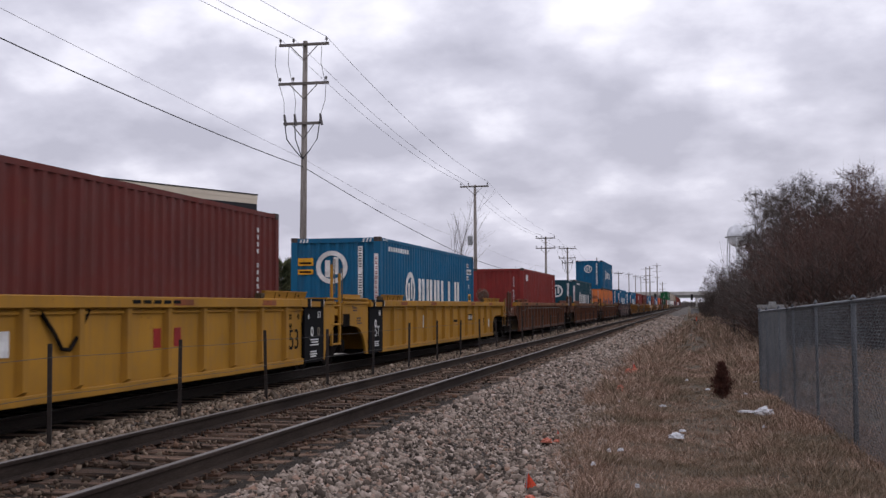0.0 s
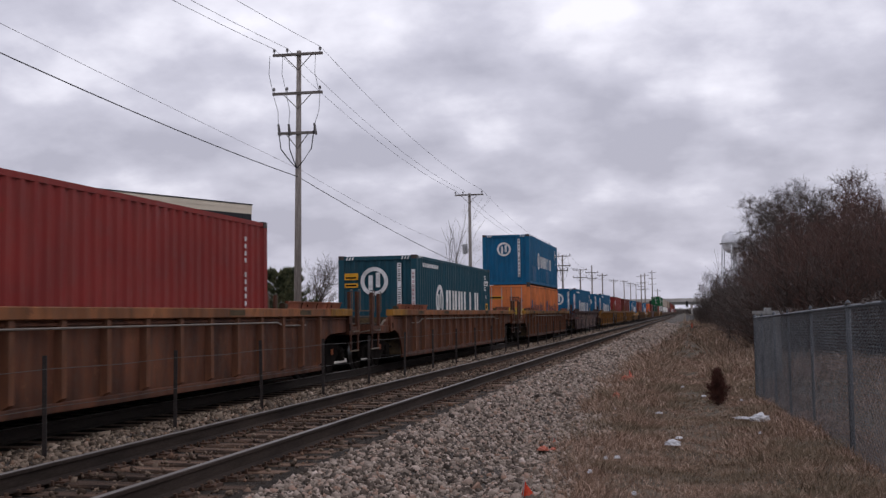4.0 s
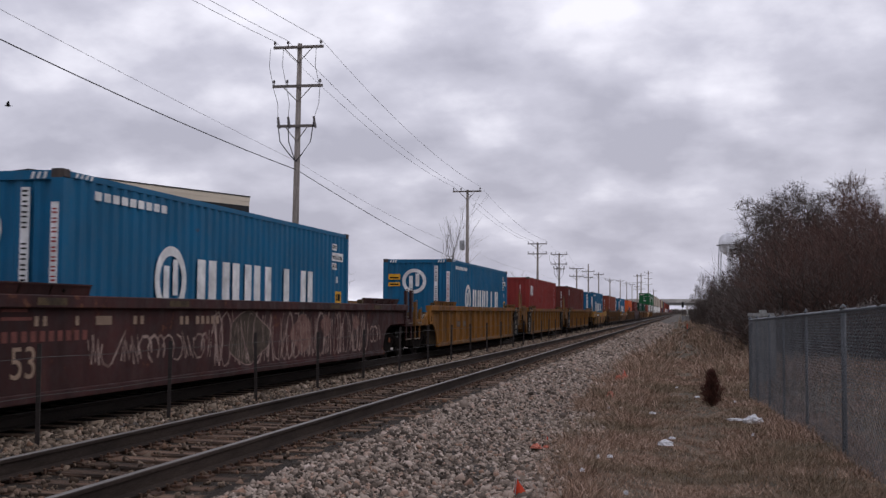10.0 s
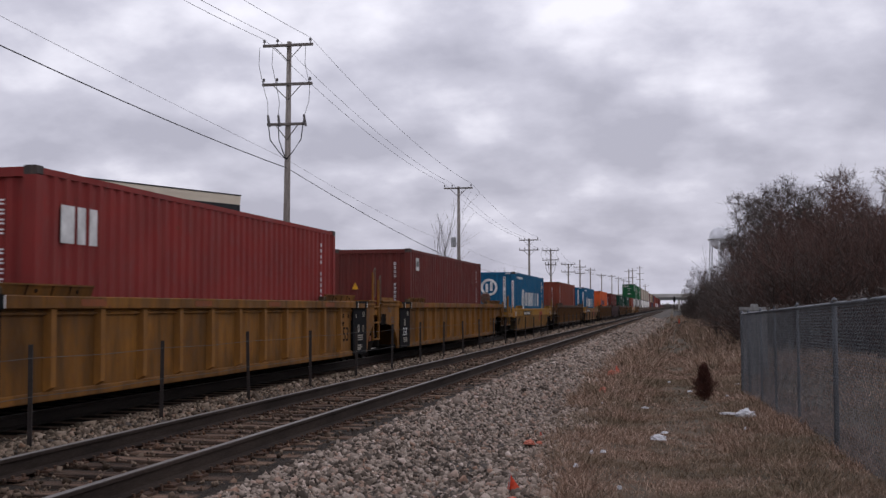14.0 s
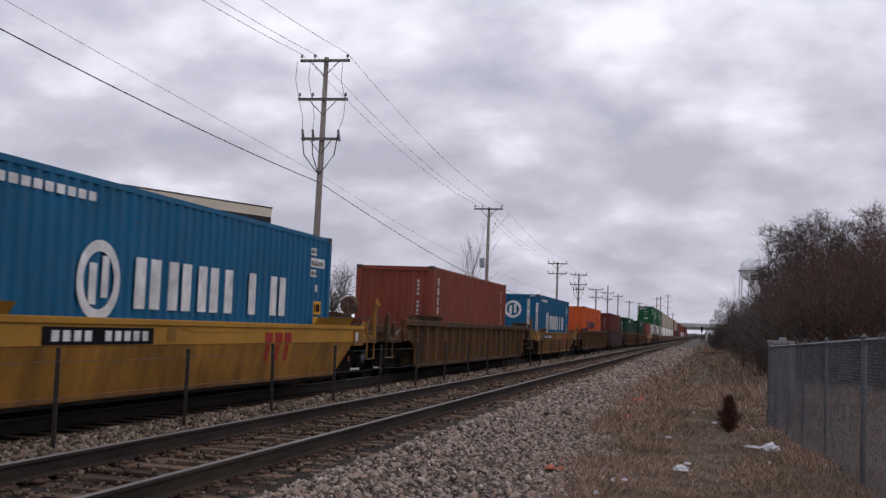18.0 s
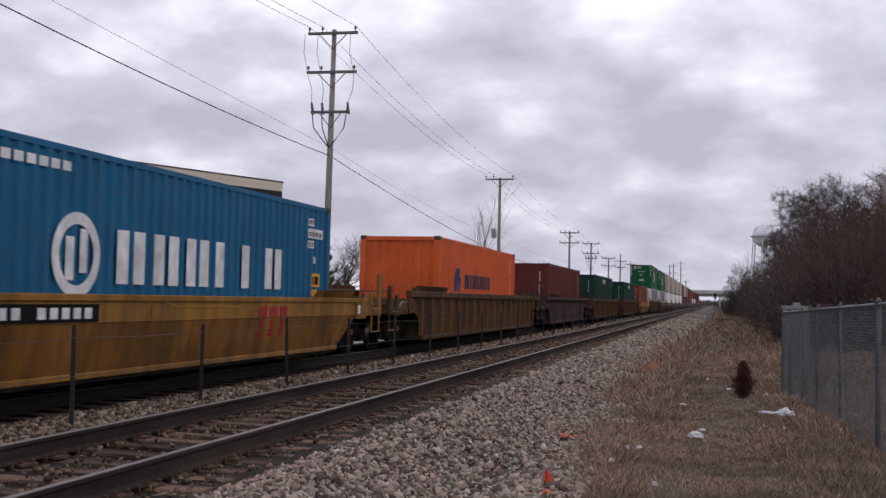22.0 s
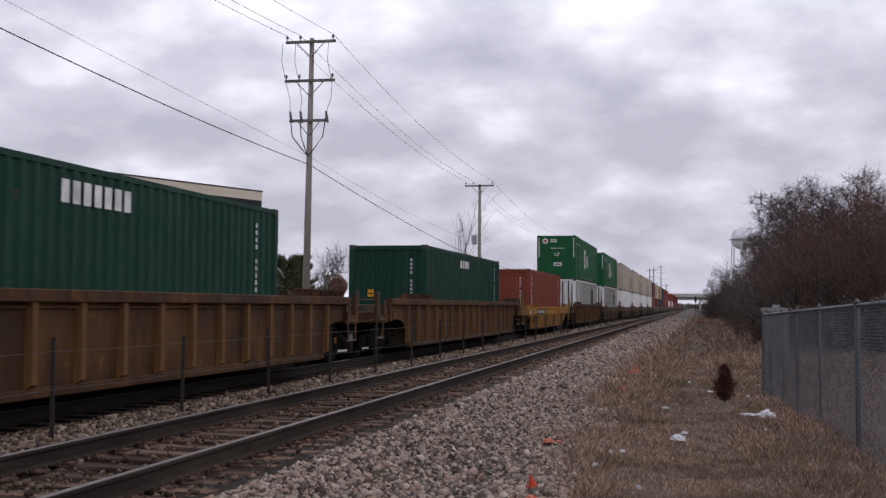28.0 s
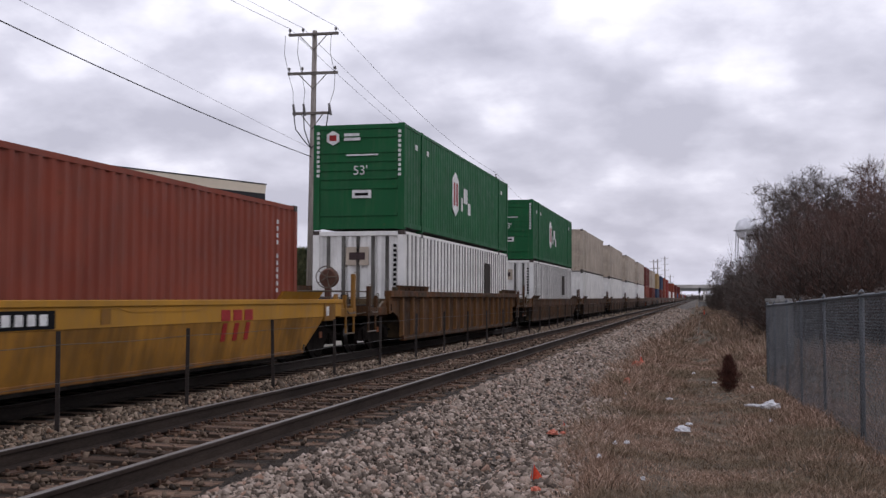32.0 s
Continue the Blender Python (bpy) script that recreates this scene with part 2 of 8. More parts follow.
# ---- ground ----
NEAR, FAR = -5.14, -8.99          # centre lines of the empty track and of the train's track
M_SOIL = two_tone("dry_grass_soil", (0.070, 0.058, 0.038), (0.135, 0.102, 0.074), 1.3, 0.95, 30.0, 0.6, 0.03)
M_BALLAST = two_tone("ballast", (0.040, 0.034, 0.029), (0.165, 0.142, 0.125), 22.0, 0.9, 55.0, 1.0, 0.05, lo=0.3, hi=0.7)
M_RAILSIDE = two_tone("rail_rust", (0.026, 0.020, 0.017), (0.052, 0.039, 0.032), 4.0, 0.85, 80.0, 0.2, 0.004, (1, 0.2, 1))
M_RAILSIDE.node_tree.nodes["Principled BSDF"].inputs["Specular IOR Level"].default_value = 0.08
M_RAILTOP = two_tone("rail_polished", (0.15, 0.135, 0.125), (0.22, 0.205, 0.195), 2.0, 0.55, 90.0, 0.05, 0.002, (8, 0.15, 1), metal=0.1)
M_TIE = two_tone("creosoted_tie", (0.050, 0.036, 0.028), (0.180, 0.112, 0.076), 3.0, 0.9, 30.0, 0.9, 0.02, (0.45, 4, 4), vary=0.5)
M_PLATE = two_tone("rusty_plate", (0.055, 0.036, 0.028), (0.12, 0.066, 0.042), 20.0, 0.85, 80.0, 0.3, 0.004)


def rough_z(x, y, k=1.0):
    return k * (0.045 * math.sin(1.7 * x + 0.9 * y) * math.sin(0.63 * y + 1.1) + 0.03 * math.sin(3.1 * x - 0.7 * y))


def verge_z(y):
    """Height of the grass verge beside the track, which falls away from the viewer."""
    return -0.30 - 0.26 * max(0.0, min(1.0, (y - 8.0) / 17.0)) - 0.12 * max(0.0, min(1.0, (y - 60) / 240))


def ground_z(x, y):
    base = verge_z(y)
    if x < -11:
        base = -0.62
    elif x < -1.9:
        base = min(base, -0.52) - 0.02
    return base + (rough_z(x, y) if -2.6 < x < 40 and y < 120 else 0.0)


def ground():
    xs = [-2500, -900, -300, -120, -70, -40, -25, -16, -12.5, -11, -6, -3, -2.4, -2.0] + [-1.6 + 0.28 * i for i in range(26)] + [6.5, 8, 11, 16, 30, 70, 200, 700, 2500]
    ys = [-1500, -400, -120, -40, -10] + [0.6 * i for i in range(70)] + [44, 48, 53, 60, 70, 85, 105, 130, 170, 240, 360, 560, 900, 1500, 2600, 4500]
    vs = np.array([(x, y, ground_z(x, y)) for y in ys for x in xs])
    n = len(xs)
    fs = np.array([(j * n + i, j * n + i + 1, (j + 1) * n + i + 1, (j + 1) * n + i) for j in range(len(ys) - 1) for i in range(n - 1)])
    return tagged(new("ground", mesh_np("ground", vs, fs, M_SOIL, True)), "dry brown earth and grass verge beside the railway", "ground", kind="structure")


ground()


def bed_z(x):
    """Cross-section of the ballast bed."""
    if x > -3.25:
        return max(-0.21 - (x + 3.25) * 0.30, -0.545)
    if abs(x - NEAR) < 1.15:
        return -0.262
    if x > -10.9:
        d = abs(x - 0.5 * (NEAR + FAR))
        return -0.215 + (0.06 if d < 0.5 else 0.0) * (1 - d / 0.5)
    return -0.21 + (x + 10.9) * 0.4


def ballast_bed():
    xs = [-12.3, -11.6, -10.9, -10.3, -9, -7.7, -7.5, -7.06, -6.6, -6.4, -6.2, -5.8, -5.14, -4.5, -4.1, -3.9, -3.5, -3.25, -2.9, -2.5, -2.1, -1.7, -1.35, -0.95]
    ys = [-160, -60, -20] + [float(i) for i in range(0, 60)] + [64, 70, 80, 100, 130, 180, 260, 400, 700, 1300]
    vs, n = [], len(xs)
    for y in ys:
        w = 0.12 * math.sin(0.8 * y) + 0.1 * math.sin(2.3 * y + 1)
        for i, x in enumerate(xs):
            e = x + (w if i >= n - 2 else 0)
            vs.append((e, y, bed_z(x) + 0.012 * math.sin(5 * x + 3.3 * y)))
    fs = [(j * n + i, j * n + i + 1, (j + 1) * n + i + 1, (j + 1) * n + i) for j in range(len(ys) - 1) for i in range(n - 1)]
    return tagged(new("ballast_bed", mesh_np("ballast_bed", np.array(vs), np.array(fs), M_BALLAST, True)), "grey crushed-stone ballast bed under two tracks", "ballast", kind="structure")


bed = ballast_bed()
# oil-stained stone, darkened further to paint in the shade beneath the train
M_OILSHADE = two_tone("oily_ballast", (0.012, 0.010, 0.009), (0.034, 0.029, 0.026), 16.0, 0.8, 55.0, 1.0, 0.05, lo=0.3, hi=0.75)
M_OILSHADE.node_tree.nodes["Principled BSDF"].inputs["Specular IOR Level"].default_value = 0.0
# darker copy of the rail rust, with the train's shade in its colour
M_SHADERAIL = two_tone("shaded_rail_rust", (0.018, 0.014, 0.012), (0.034, 0.026, 0.022), 4.0, 0.85, 80.0, 0.2, 0.004, (1, 0.2, 1))


def oil_shade_strip():
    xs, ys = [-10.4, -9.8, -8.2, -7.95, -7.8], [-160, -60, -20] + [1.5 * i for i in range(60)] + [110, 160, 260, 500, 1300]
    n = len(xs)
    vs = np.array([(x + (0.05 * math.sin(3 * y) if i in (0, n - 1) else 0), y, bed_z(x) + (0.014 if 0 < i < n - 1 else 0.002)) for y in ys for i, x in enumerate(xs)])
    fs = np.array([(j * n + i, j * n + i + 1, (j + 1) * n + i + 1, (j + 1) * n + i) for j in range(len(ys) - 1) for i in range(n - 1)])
    return tagged(new("oily_ballast", mesh_np("oily_ballast", vs, fs, M_OILSHADE, True)), "oil-stained ballast with the train's shade painted in", "ballast", kind="structure")


oil_shade_strip()
M_FOUL = two_tone("fouled_ballast", (0.022, 0.017, 0.013), (0.072, 0.056, 0.044), 18.0, 0.95, 55.0, 1.0, 0.05, lo=0.3, hi=0.75)


def fouled_strip():
    """Dirt and fines that fill the bed of the empty track between its tie ends."""
    xs, ys = [-6.42, -6.30, -5.14, -3.82, -3.68], [-160, -60, -20] + [1.5 * i for i in range(60)] + [110, 160, 260, 500, 1300]
    n = len(xs)
    vs = np.array([(x + (0.05 * math.sin(2.3 * y + x) if i in (0, n - 1) else 0), y, max(bed_z(x), -0.262) + (0.012 if 0 < i < n - 1 else -0.01)) for y in ys for i, x in enumerate(xs)])
    fs = np.array([(j * n + i, j * n + i + 1, (j + 1) * n + i + 1, (j + 1) * n + i) for j in range(len(ys) - 1) for i in range(n - 1)])
    return tagged(new("fouled_ballast", mesh_np("fouled_ballast", vs, fs, M_FOUL, True)), "dark dirt-filled ballast under the empty track", "ballast", kind="structure")


fouled_strip()


def rail_lines(cx, name, label, web):
    track = thing(name, label, "railway track", kind="structure")
    prof = [(-0.07, -0.18), (0.07, -0.18), (0.07, -0.168), (0.014, -0.145), (0.011, -0.05), (0.036, -0.036), (0.037, -0.010), (0.030, -0.004),
            (-0.030, -0.004), (-0.037, -0.010), (-0.036, -0.036), (-0.011, -0.05), (-0.014, -0.145), (-0.07, -0.168)]
    for side in (-0.755, 0.755):
        x = cx + side
        s = Shape()
        ys = [-160, -20] + [3.0 * i for i in range(34)] + [120, 160, 220, 320, 500, 800, 1300]
        s.loft([[(x + a + 0.004 * math.sin(0.05 * y), y, b) for a, b in prof] for y in ys])
        rail = part("rail", s, web, track, "long rusty steel rail")
        t = Shape()
        t.loft([[(x + a + 0.004 * math.sin(0.05 * y), y, b) for a, b in ((-0.030, -0.0045), (0.030, -0.0045), (0.026, 0.0), (-0.026, 0.0))] for y in ys])
        part("rail_head", t, M_RAILTOP, rail, "polished running surface")
    return track


track_near = rail_lines(NEAR, "empty_track", "empty railway track with rusty rails on weathered wooden ties", M_RAILSIDE)
track_far = rail_lines(FAR, "train_track", "railway track in ballast under the moving freight train", M_SHADERAIL)

M_LOT = two_tone("pale_gravel", (0.21, 0.19, 0.162), (0.33, 0.30, 0.26), 0.9, 0.95, 26.0, 0.4, 0.02)


def gravel_lot():
    """Pale crushed-stone yard on the far side of the train."""
    xs, ys = [-46, -34, -24, -18, -14.5, -13.1, -12.6], [-30 + 6.0 * i for i in range(22)]
    n = len(xs)
    vs = np.array([(x + 0.3 * math.sin(0.7 * y + x), y, -0.585 if 0 < i < n - 1 else -0.66) for y in ys for i, x in enumerate(xs)])
    fs = np.array([(j * n + i, j * n + i + 1, (j + 1) * n + i + 1, (j + 1) * n + i) for j in range(len(ys) - 1) for i in range(n - 1)])
    return tagged(new("gravel_lot", mesh_np("gravel_lot", vs, fs, M_LOT, True)), "pale gravel yard beyond the train's track", "gravel", kind="structure")


gravel_lot()

# ---- cable fence between the tracks ----
M_POST = two_tone("post_steel", (0.035, 0.03, 0.028), (0.06, 0.05, 0.045), 6.0, 0.8, 50.0, 0.2, 0.004)
M_CABLE = plain("cable_steel", (0.07, 0.065, 0.062), 0.6)


def cable_fence():
    fence = thing("cable_fence", "thin dark steel posts with two cables between the tracks", "fence")
    me = Shape().loft([[(a, b, z) for a, b in ((-0.028, -0.02), (0.028, -0.02), (0.028, -0.012), (0.006, -0.01), (0.006, 0.022), (-0.006, 0.022), (-0.006, -0.01), (-0.028, -0.012))] for z in (-0.35, 0.93)]).mesh("post", M_POST)
    for k in range(-1, 60):
        rng = random.Random(k)
        part("post", me, None, fence, at=pose(-6.9, 10.66 + 3.1 * k, rng.uniform(-0.04, 0.03), rng.uniform(-1.2, 1.2), rng.uniform(-1.0, 1.6), rng.uniform(-9, 9)))
    for z in (0.38, 0.80):
        s = Shape()
        pts = []
        for k in range(-1, 60):
            y = 10.66 + 3.1 * k
            pts += [(-6.87, y, z), (-6.87, y + 1.55, z - 0.02)]
        s.tube(pts, 0.0035, 4)
        part("cable", s, M_CABLE, fence, "slack steel cable")
    return fence


cable_fence()

# ---- utility poles and wires ----
M_POLE = two_tone("pole_wood", (0.19, 0.165, 0.147), (0.34, 0.305, 0.275), 2.0, 0.9, 14.0, 0.5, 0.02, (6, 6, 0.4))
M_ARM = two_tone("arm_wood", (0.12, 0.108, 0.097), (0.215, 0.19, 0.175), 2.0, 0.9, 14.0, 0.4, 0.01, (0.5, 6, 6))
M_WIRE = plain("wire_black", (0.03, 0.03, 0.033), 0.6)
M_INSUL = plain("insulator_grey", (0.13, 0.12, 0.12), 0.35)
M_ALU = two_tone("galvanised", (0.30, 0.31, 0.32), (0.44, 0.45, 0.46), 3.0, 0.55, 60.0, 0.15, 0.005, metal=0.4)
PX = -17.5


def utility_pole(y, top, arms, label, x=PX, lean=0.0, drops=False, transformer=False, r=0.15):
    """arms: heights of the crossarms, with their half lengths."""
    p = thing("utility_pole", label, "utility pole", pose(x, y, -0.62, 0, lean, 0), "poles along the line")
    h = top + 0.62
    part("pole", Shape().tube([(0, 0, 0), (0, 0, h * 0.5), (0, 0, h)], r + 0.04, 12, r * 0.72), M_POLE, p, smooth=True)
    for z, half in arms:
        z += 0.62
        off = 0.18
        arm = part("crossarm", Shape().box(-half, half, -off - 0.05, -off + 0.06, z - 0.06, z + 0.06), M_ARM, p, "weathered wooden crossarm")
        for s in (-1, 1):
            part("brace", Shape().tube([(s * half * 0.55, -off, z - 0.06), (0, -off + 0.05, z - 0.72)], 0.022, 5), M_ARM, arm, "steel brace")
        for i in (-0.95, -0.42, 0.9):
            part("insulator", Shape().lathe([(0.02, 0), (0.022, 0.1), (0.075, 0.11), (0.05, 0.16), (0.07, 0.18), (0.04, 0.24)], 8, "z", (i * half, -off, z + 0.06)), M_INSUL, arm, "ribbed insulator")
    if drops and len(arms) > 2:
        z3, h3 = arms[2][0] + 0.62, arms[2][1]
        for i, sx in ((0, -0.95), (1, -0.42), (2, 0.9)):
            a = Vector((sx * arms[0][1], -0.18, arms[0][0] + 0.8))
            b = Vector((sx * arms[1][1], -0.2, arms[1][0] + 0.5))
            c = Vector((sx * h3, -0.25, z3 + 0.3))
            d = Vector((0, -0.2, z3 - 1.65))
            part("jumper", Shape().tube([a + Vector((-0.22, 0, -0.2)), (a + b) / 2 + Vector((-0.25, 0, 0)), b, (b + c) / 2 + Vector((0.1, 0, 0)), c], 0.012, 4), M_WIRE, p, "hanging jumper wire")
            part("lead", Shape().tube([c + Vector((0, 0, -0.1)), c * 0.85 + d * 0.15 + Vector((0, 0, -0.75)), d + Vector((sx * 0.35, 0, 0.35)), d], 0.026, 5), M_WIRE, p, "black cable lead")
            part("cutout", Shape().tube([c + Vector((0, 0, 0.12)), c + Vector((0.1, 0, -0.42))], 0.055, 6), M_INSUL, p, "grey fused cutout")
    if transformer:
        part("transformer", Shape().lathe([(0.05, 0), (0.2, 0.02), (0.22, 0.1), (0.22, 0.75), (0.18, 0.82), (0.05, 0.84)], 14, "z", (-0.42, -0.1, h * 0.58)), M_ALU, p, "grey drum transformer")
    return p


Y1, Y2, Y3, Y4 = 47.0, 88.2, 133.3, 157.5
ARM = 1.22
utility_pole(4.0, 13.4, [(13.2, ARM)], "tall weathered wooden utility pole with one crossarm")
utility_pole(Y1, 13.75, [(13.55, ARM), (11.72, ARM), (9.85, 0.95)], "tall weathered wooden utility pole with three crossarms and jumper cables", lean=0.6, drops=True)
utility_pole(Y2, 11.5, [(11.35, ARM)], "weathered wooden utility pole with crossarm and drum transformer", transformer=True)
utility_pole(Y3, 9.95, [(9.75, ARM), (8.5, ARM)], "wooden utility pole with two crossarms behind the train")
utility_pole(Y4, 9.9, [(9.7, ARM), (8.3, ARM), (7.6, 0.8)], "wooden utility pole with two crossarms and loops of cable", drops=True)
utility_pole(184.5, 8.8, [(8.7, ARM), (7.4, ARM)], "distant wooden utility pole with two crossarms")
utility_pole(208.0, 10.5, [(9.1, ARM), (7.9, 0.9)], "distant wooden utility pole with one crossarm")
for y, z in ((234.5, 9.9), (272.0, 9.8), (318.0, 10.9), (356.0, 11.3), (395.0, 11.8), (440.0, 12.2)):
    utility_pole(y, z, [(z - 0.5, 1.1)], "distant slim wooden utility pole against the sky")
for y, x, z in ((484.0, -17.5, 18.6), (500.0, -19.8, 18.8), (560.0, -16.6, 22.6), (600.0, -15.0, 14.0)):
    utility_pole(y, z, [(z - 1.0, 2.0), (z - 4.0, 2.0), (z - 7.0, 2.0)], "distant tall transmission pole with three crossarms", x=x, r=0.3)


def wire_run(name, label, pts, sag, r, mat=None):
    s = Shape()
    line = []
    for k, (a, b) in enumerate(zip(pts, pts[1:])):
        a, b = Vector(a), Vector(b)
        dip = sag[min(k, len(sag) - 1)]
        for i in range(14):
            u = i / 14
            line.append(a.lerp(b, u) + Vector((0, 0, -4 * dip * u * (1 - u))))
    line.append(Vector(pts[-1]))
    s.tube(line, r, 4)
    ob = part(name, s, mat or M_WIRE)
    return tagged(ob, label, "wire")


for sx in (-0.95, -0.42, 0.9):
    dx = sx * ARM
    wire_run("power_line", "thin overhead power line strung between wooden poles",
             [(PX + dx, 4.0, 13.6), (PX + dx + 0.1, Y1, 13.9), (PX + dx, Y2, 11.75), (PX + dx, Y3, 10.15), (PX + dx, Y4, 10.1), (PX + dx, 184.5, 9.0), (PX + dx, 272, 9.6), (PX + dx, 440, 11.9)], (0.7,), 0.011)
wire_run("telephone_cable", "thick black telephone cable slung between wooden poles", [(PX, 4.0, 9.87), (PX + 0.1, Y1, 7.82), (PX, Y2, 5.2), (PX, Y3, 4.9), (PX, Y4, 5.0), (PX, 208, 5.2)], (0.5, 0.25), 0.019)
wire_run("neutral_wire", "thin grey overhead wire between wooden poles", [(PX + 0.2, 4.0, 10.2), (PX + 0.2, Y1, 8.15), (PX + 0.2, Y2, 6.5), (PX + 0.2, Y3, 6.2), (PX + 0.2, Y4, 6.2)], (0.12, 0.4), 0.007, M_INSUL)

# ---- office building ----
M_CONC, conc_nodes, conc_face = mat_base("precast_cream", 0.85)
conc_nodes.links.new(ramp_node(conc_nodes, noise_node(conc_nodes, 0.5, 8.0, 0.7, (1, 1, 0.5)).outputs["Fac"], [(0.25, (0.63, 0.555, 0.44)), (0.6, (0.70, 0.62, 0.50)), (0.8, (0.73, 0.65, 0.53))]).outputs["Color"], conc_face.inputs["Base Color"])
M_BANDGLASS = two_tone("dark_glass", (0.010, 0.011, 0.013), (0.020, 0.021, 0.024), 0.12, 0.35, 0.6, 0.0)
M_MULLION = plain("mullion_black", (0.011, 0.0115, 0.013), 0.4)
M_ROOF = plain("roof_edge", (0.05, 0.05, 0.05), 0.7)


def office_building():
    b = thing("office_building", "four-storey office building with cream bands and dark window bands", "building", pose(-60.0, 90.0, -0.65, 0, 0, 67.0))
    LU, LW = 28.6, 44.0   # along the face towards the tracks; along the other face
    top, para, glass = 14.95, 1.02, 1.91
    z1 = top
    pane_u = Shape().box(0.012, 1.418, 0, 0.05, 0, glass).mesh("pane", M_BANDGLASS)
    for k in range(4):
        h = para if k == 0 else 1.84
        z0 = z1 - h
        part("spandrel", Shape().box(0, LU, 0, LW, z0, z1).box(-0.03, LU + 0.03, -0.03, LW + 0.03, z0 + h * 0.52, z0 + h), M_CONC, b, "cream precast concrete band")
        w0 = z0 - glass
        wall = part("window_band", Shape().box(0.12, LU - 0.12, 0.12, LW - 0.12, w0, z0), M_MULLION, b, "dark recessed ribbon window")
        if k < 3:
            for i in range(20):
                part("pane", pane_u, None, wall, at=pose(0.02 + 1.43 * i, 0.05, w0))
            for i in range(30):
                part("pane", pane_u, None, wall, at=pose(0.05, 1.45 + 1.43 * i, w0, 0, 0, -90))
        z1 = w0
    part("base", Shape().box(0.05, LU - 0.05, 0.05, LW - 0.05, 0, z1), M_CONC, b)
    part("roof_edge", Shape().box(-0.08, LU + 0.08, -0.08, LW + 0.08, top, top + 0.14), M_ROOF, b, "dark metal roof coping")
    return b


office_building()

# ---- overpass far down the line ----
M_BRIDGE = two_tone("bridge_concrete", (0.42, 0.40, 0.37), (0.55, 0.53, 0.50), 0.2, 0.9, 3.0, 0.1, 0.02)
M_GIRDER = plain("girder_paint", (0.22, 0.22, 0.21), 0.7)


def overpass():
    b = thing("overpass", "distant concrete road bridge across the railway", "bridge", pose(0, 800, 0))
    part("deck", Shape().box(-130, 90, -6, 6, 8.5, 9.3), M_BRIDGE, b)
    part("girder", Shape().box(-130, 90, -5, -4.4, 6.5, 8.52).box(-130, 90, 4.4, 5, 6.5, 8.52), M_GIRDER, b, "dark steel girder")
    for y in (-6, 5.7):
        part("parapet", Shape().box(-130, 90, y, y + 0.3, 9.3, 11.0), M_BRIDGE, b)
    for x in (-60, -22, 4, 36):
        part("pier", Shape().box(x - 0.7, x + 0.7, -5, 5, -1.2, 6.55), M_BRIDGE, b)
    return b


overpass()

# ---- train ----
SPEED = 10.97                     # metres a second towards the viewer
MOVING = []                       # things of the train: object, place along the train at 0 s, height

PAINT = {
    "blue": steel_paint("container_blue", (0.006, 0.105, 0.215), 0.15, dusty=0.08),
    "teal": steel_paint("container_teal", (0.010, 0.060, 0.085), 0.15, dusty=0.10),
    "brown": steel_paint("container_brown", (0.118, 0.024, 0.019), 0.2, dusty=0.08),
    "rust": steel_paint("container_rust", (0.20, 0.045, 0.026), 0.2, dusty=0.15),
    "red": steel_paint("container_red", (0.215, 0.027, 0.023), 0.2, dusty=0.12),
    "orange": steel_paint("container_orange", (0.61, 0.108, 0.026), 0.2, dusty=0.13, dust=(0.30, 0.12, 0.06)),
    "peach": steel_paint("container_faded_orange", (0.60, 0.175, 0.055), 0.55, dusty=0.22, dust=(0.30, 0.15, 0.08)),
    "green": steel_paint("container_green", (0.005, 0.040, 0.024), 0.15, dusty=0.10, dust=(0.12, 0.11, 0.09)),
    "grass": steel_paint("container_bright_green", (0.008, 0.095, 0.032), 0.1, dusty=0.08),
    "white": steel_paint("container_white", (0.76, 0.75, 0.72), 0.15, dusty=0.14),
    "tan": steel_paint("container_tan", (0.43, 0.365, 0.295), 0.45, dusty=0.4),
    "ochre": steel_paint("container_ochre", (0.30, 0.20, 0.085), 0.3, dusty=0.25),
    "bluepatch": steel_paint("container_dark_blue_patch", (0.009, 0.085, 0.185), 0.15, dusty=0.12),
    "navy": steel_paint("container_navy", (0.02, 0.035, 0.075), 0.2, dusty=0.2),
}
M_WHITE = two_tone("marking_white", (0.60, 0.60, 0.59), (0.76, 0.76, 0.75), 1.2, 0.6, 3.5, 0.0)
M_BLACKPAINT = plain("marking_black", (0.008, 0.008, 0.009), 0.7)
M_BLACKPAINT.node_tree.nodes["Principled BSDF"].inputs["Specular IOR Level"].default_value = 0.06
M_YELLOWMARK = plain("marking_amber", (0.66, 0.33, 0.02), 0.5)
M_NAVYMARK = plain("marking_navy", (0.018, 0.035, 0.13), 0.5)
M_FADEDNAVY = plain("marking_faded_navy", (0.030, 0.028, 0.060), 0.6)
M_DARKMARK = plain("marking_dark", (0.05, 0.03, 0.03), 0.5)
M_CREAM = plain("faded_cream_marking", (0.30, 0.21, 0.15), 0.7)
M_DUSTY = plain("dusty_stencil", (0.36, 0.33, 0.28), 0.7)
M_DULLBAR = plain("faded_marking", (0.20, 0.17, 0.13), 0.7)
M_FADEDRED = plain("faded_red_marking", (0.16, 0.055, 0.045), 0.7)
M_REDMARK = plain("marking_red", (0.30, 0.02, 0.02), 0.5)
M_CAST = steel_paint("corner_casting", (0.05, 0.04, 0.038), 0.6)


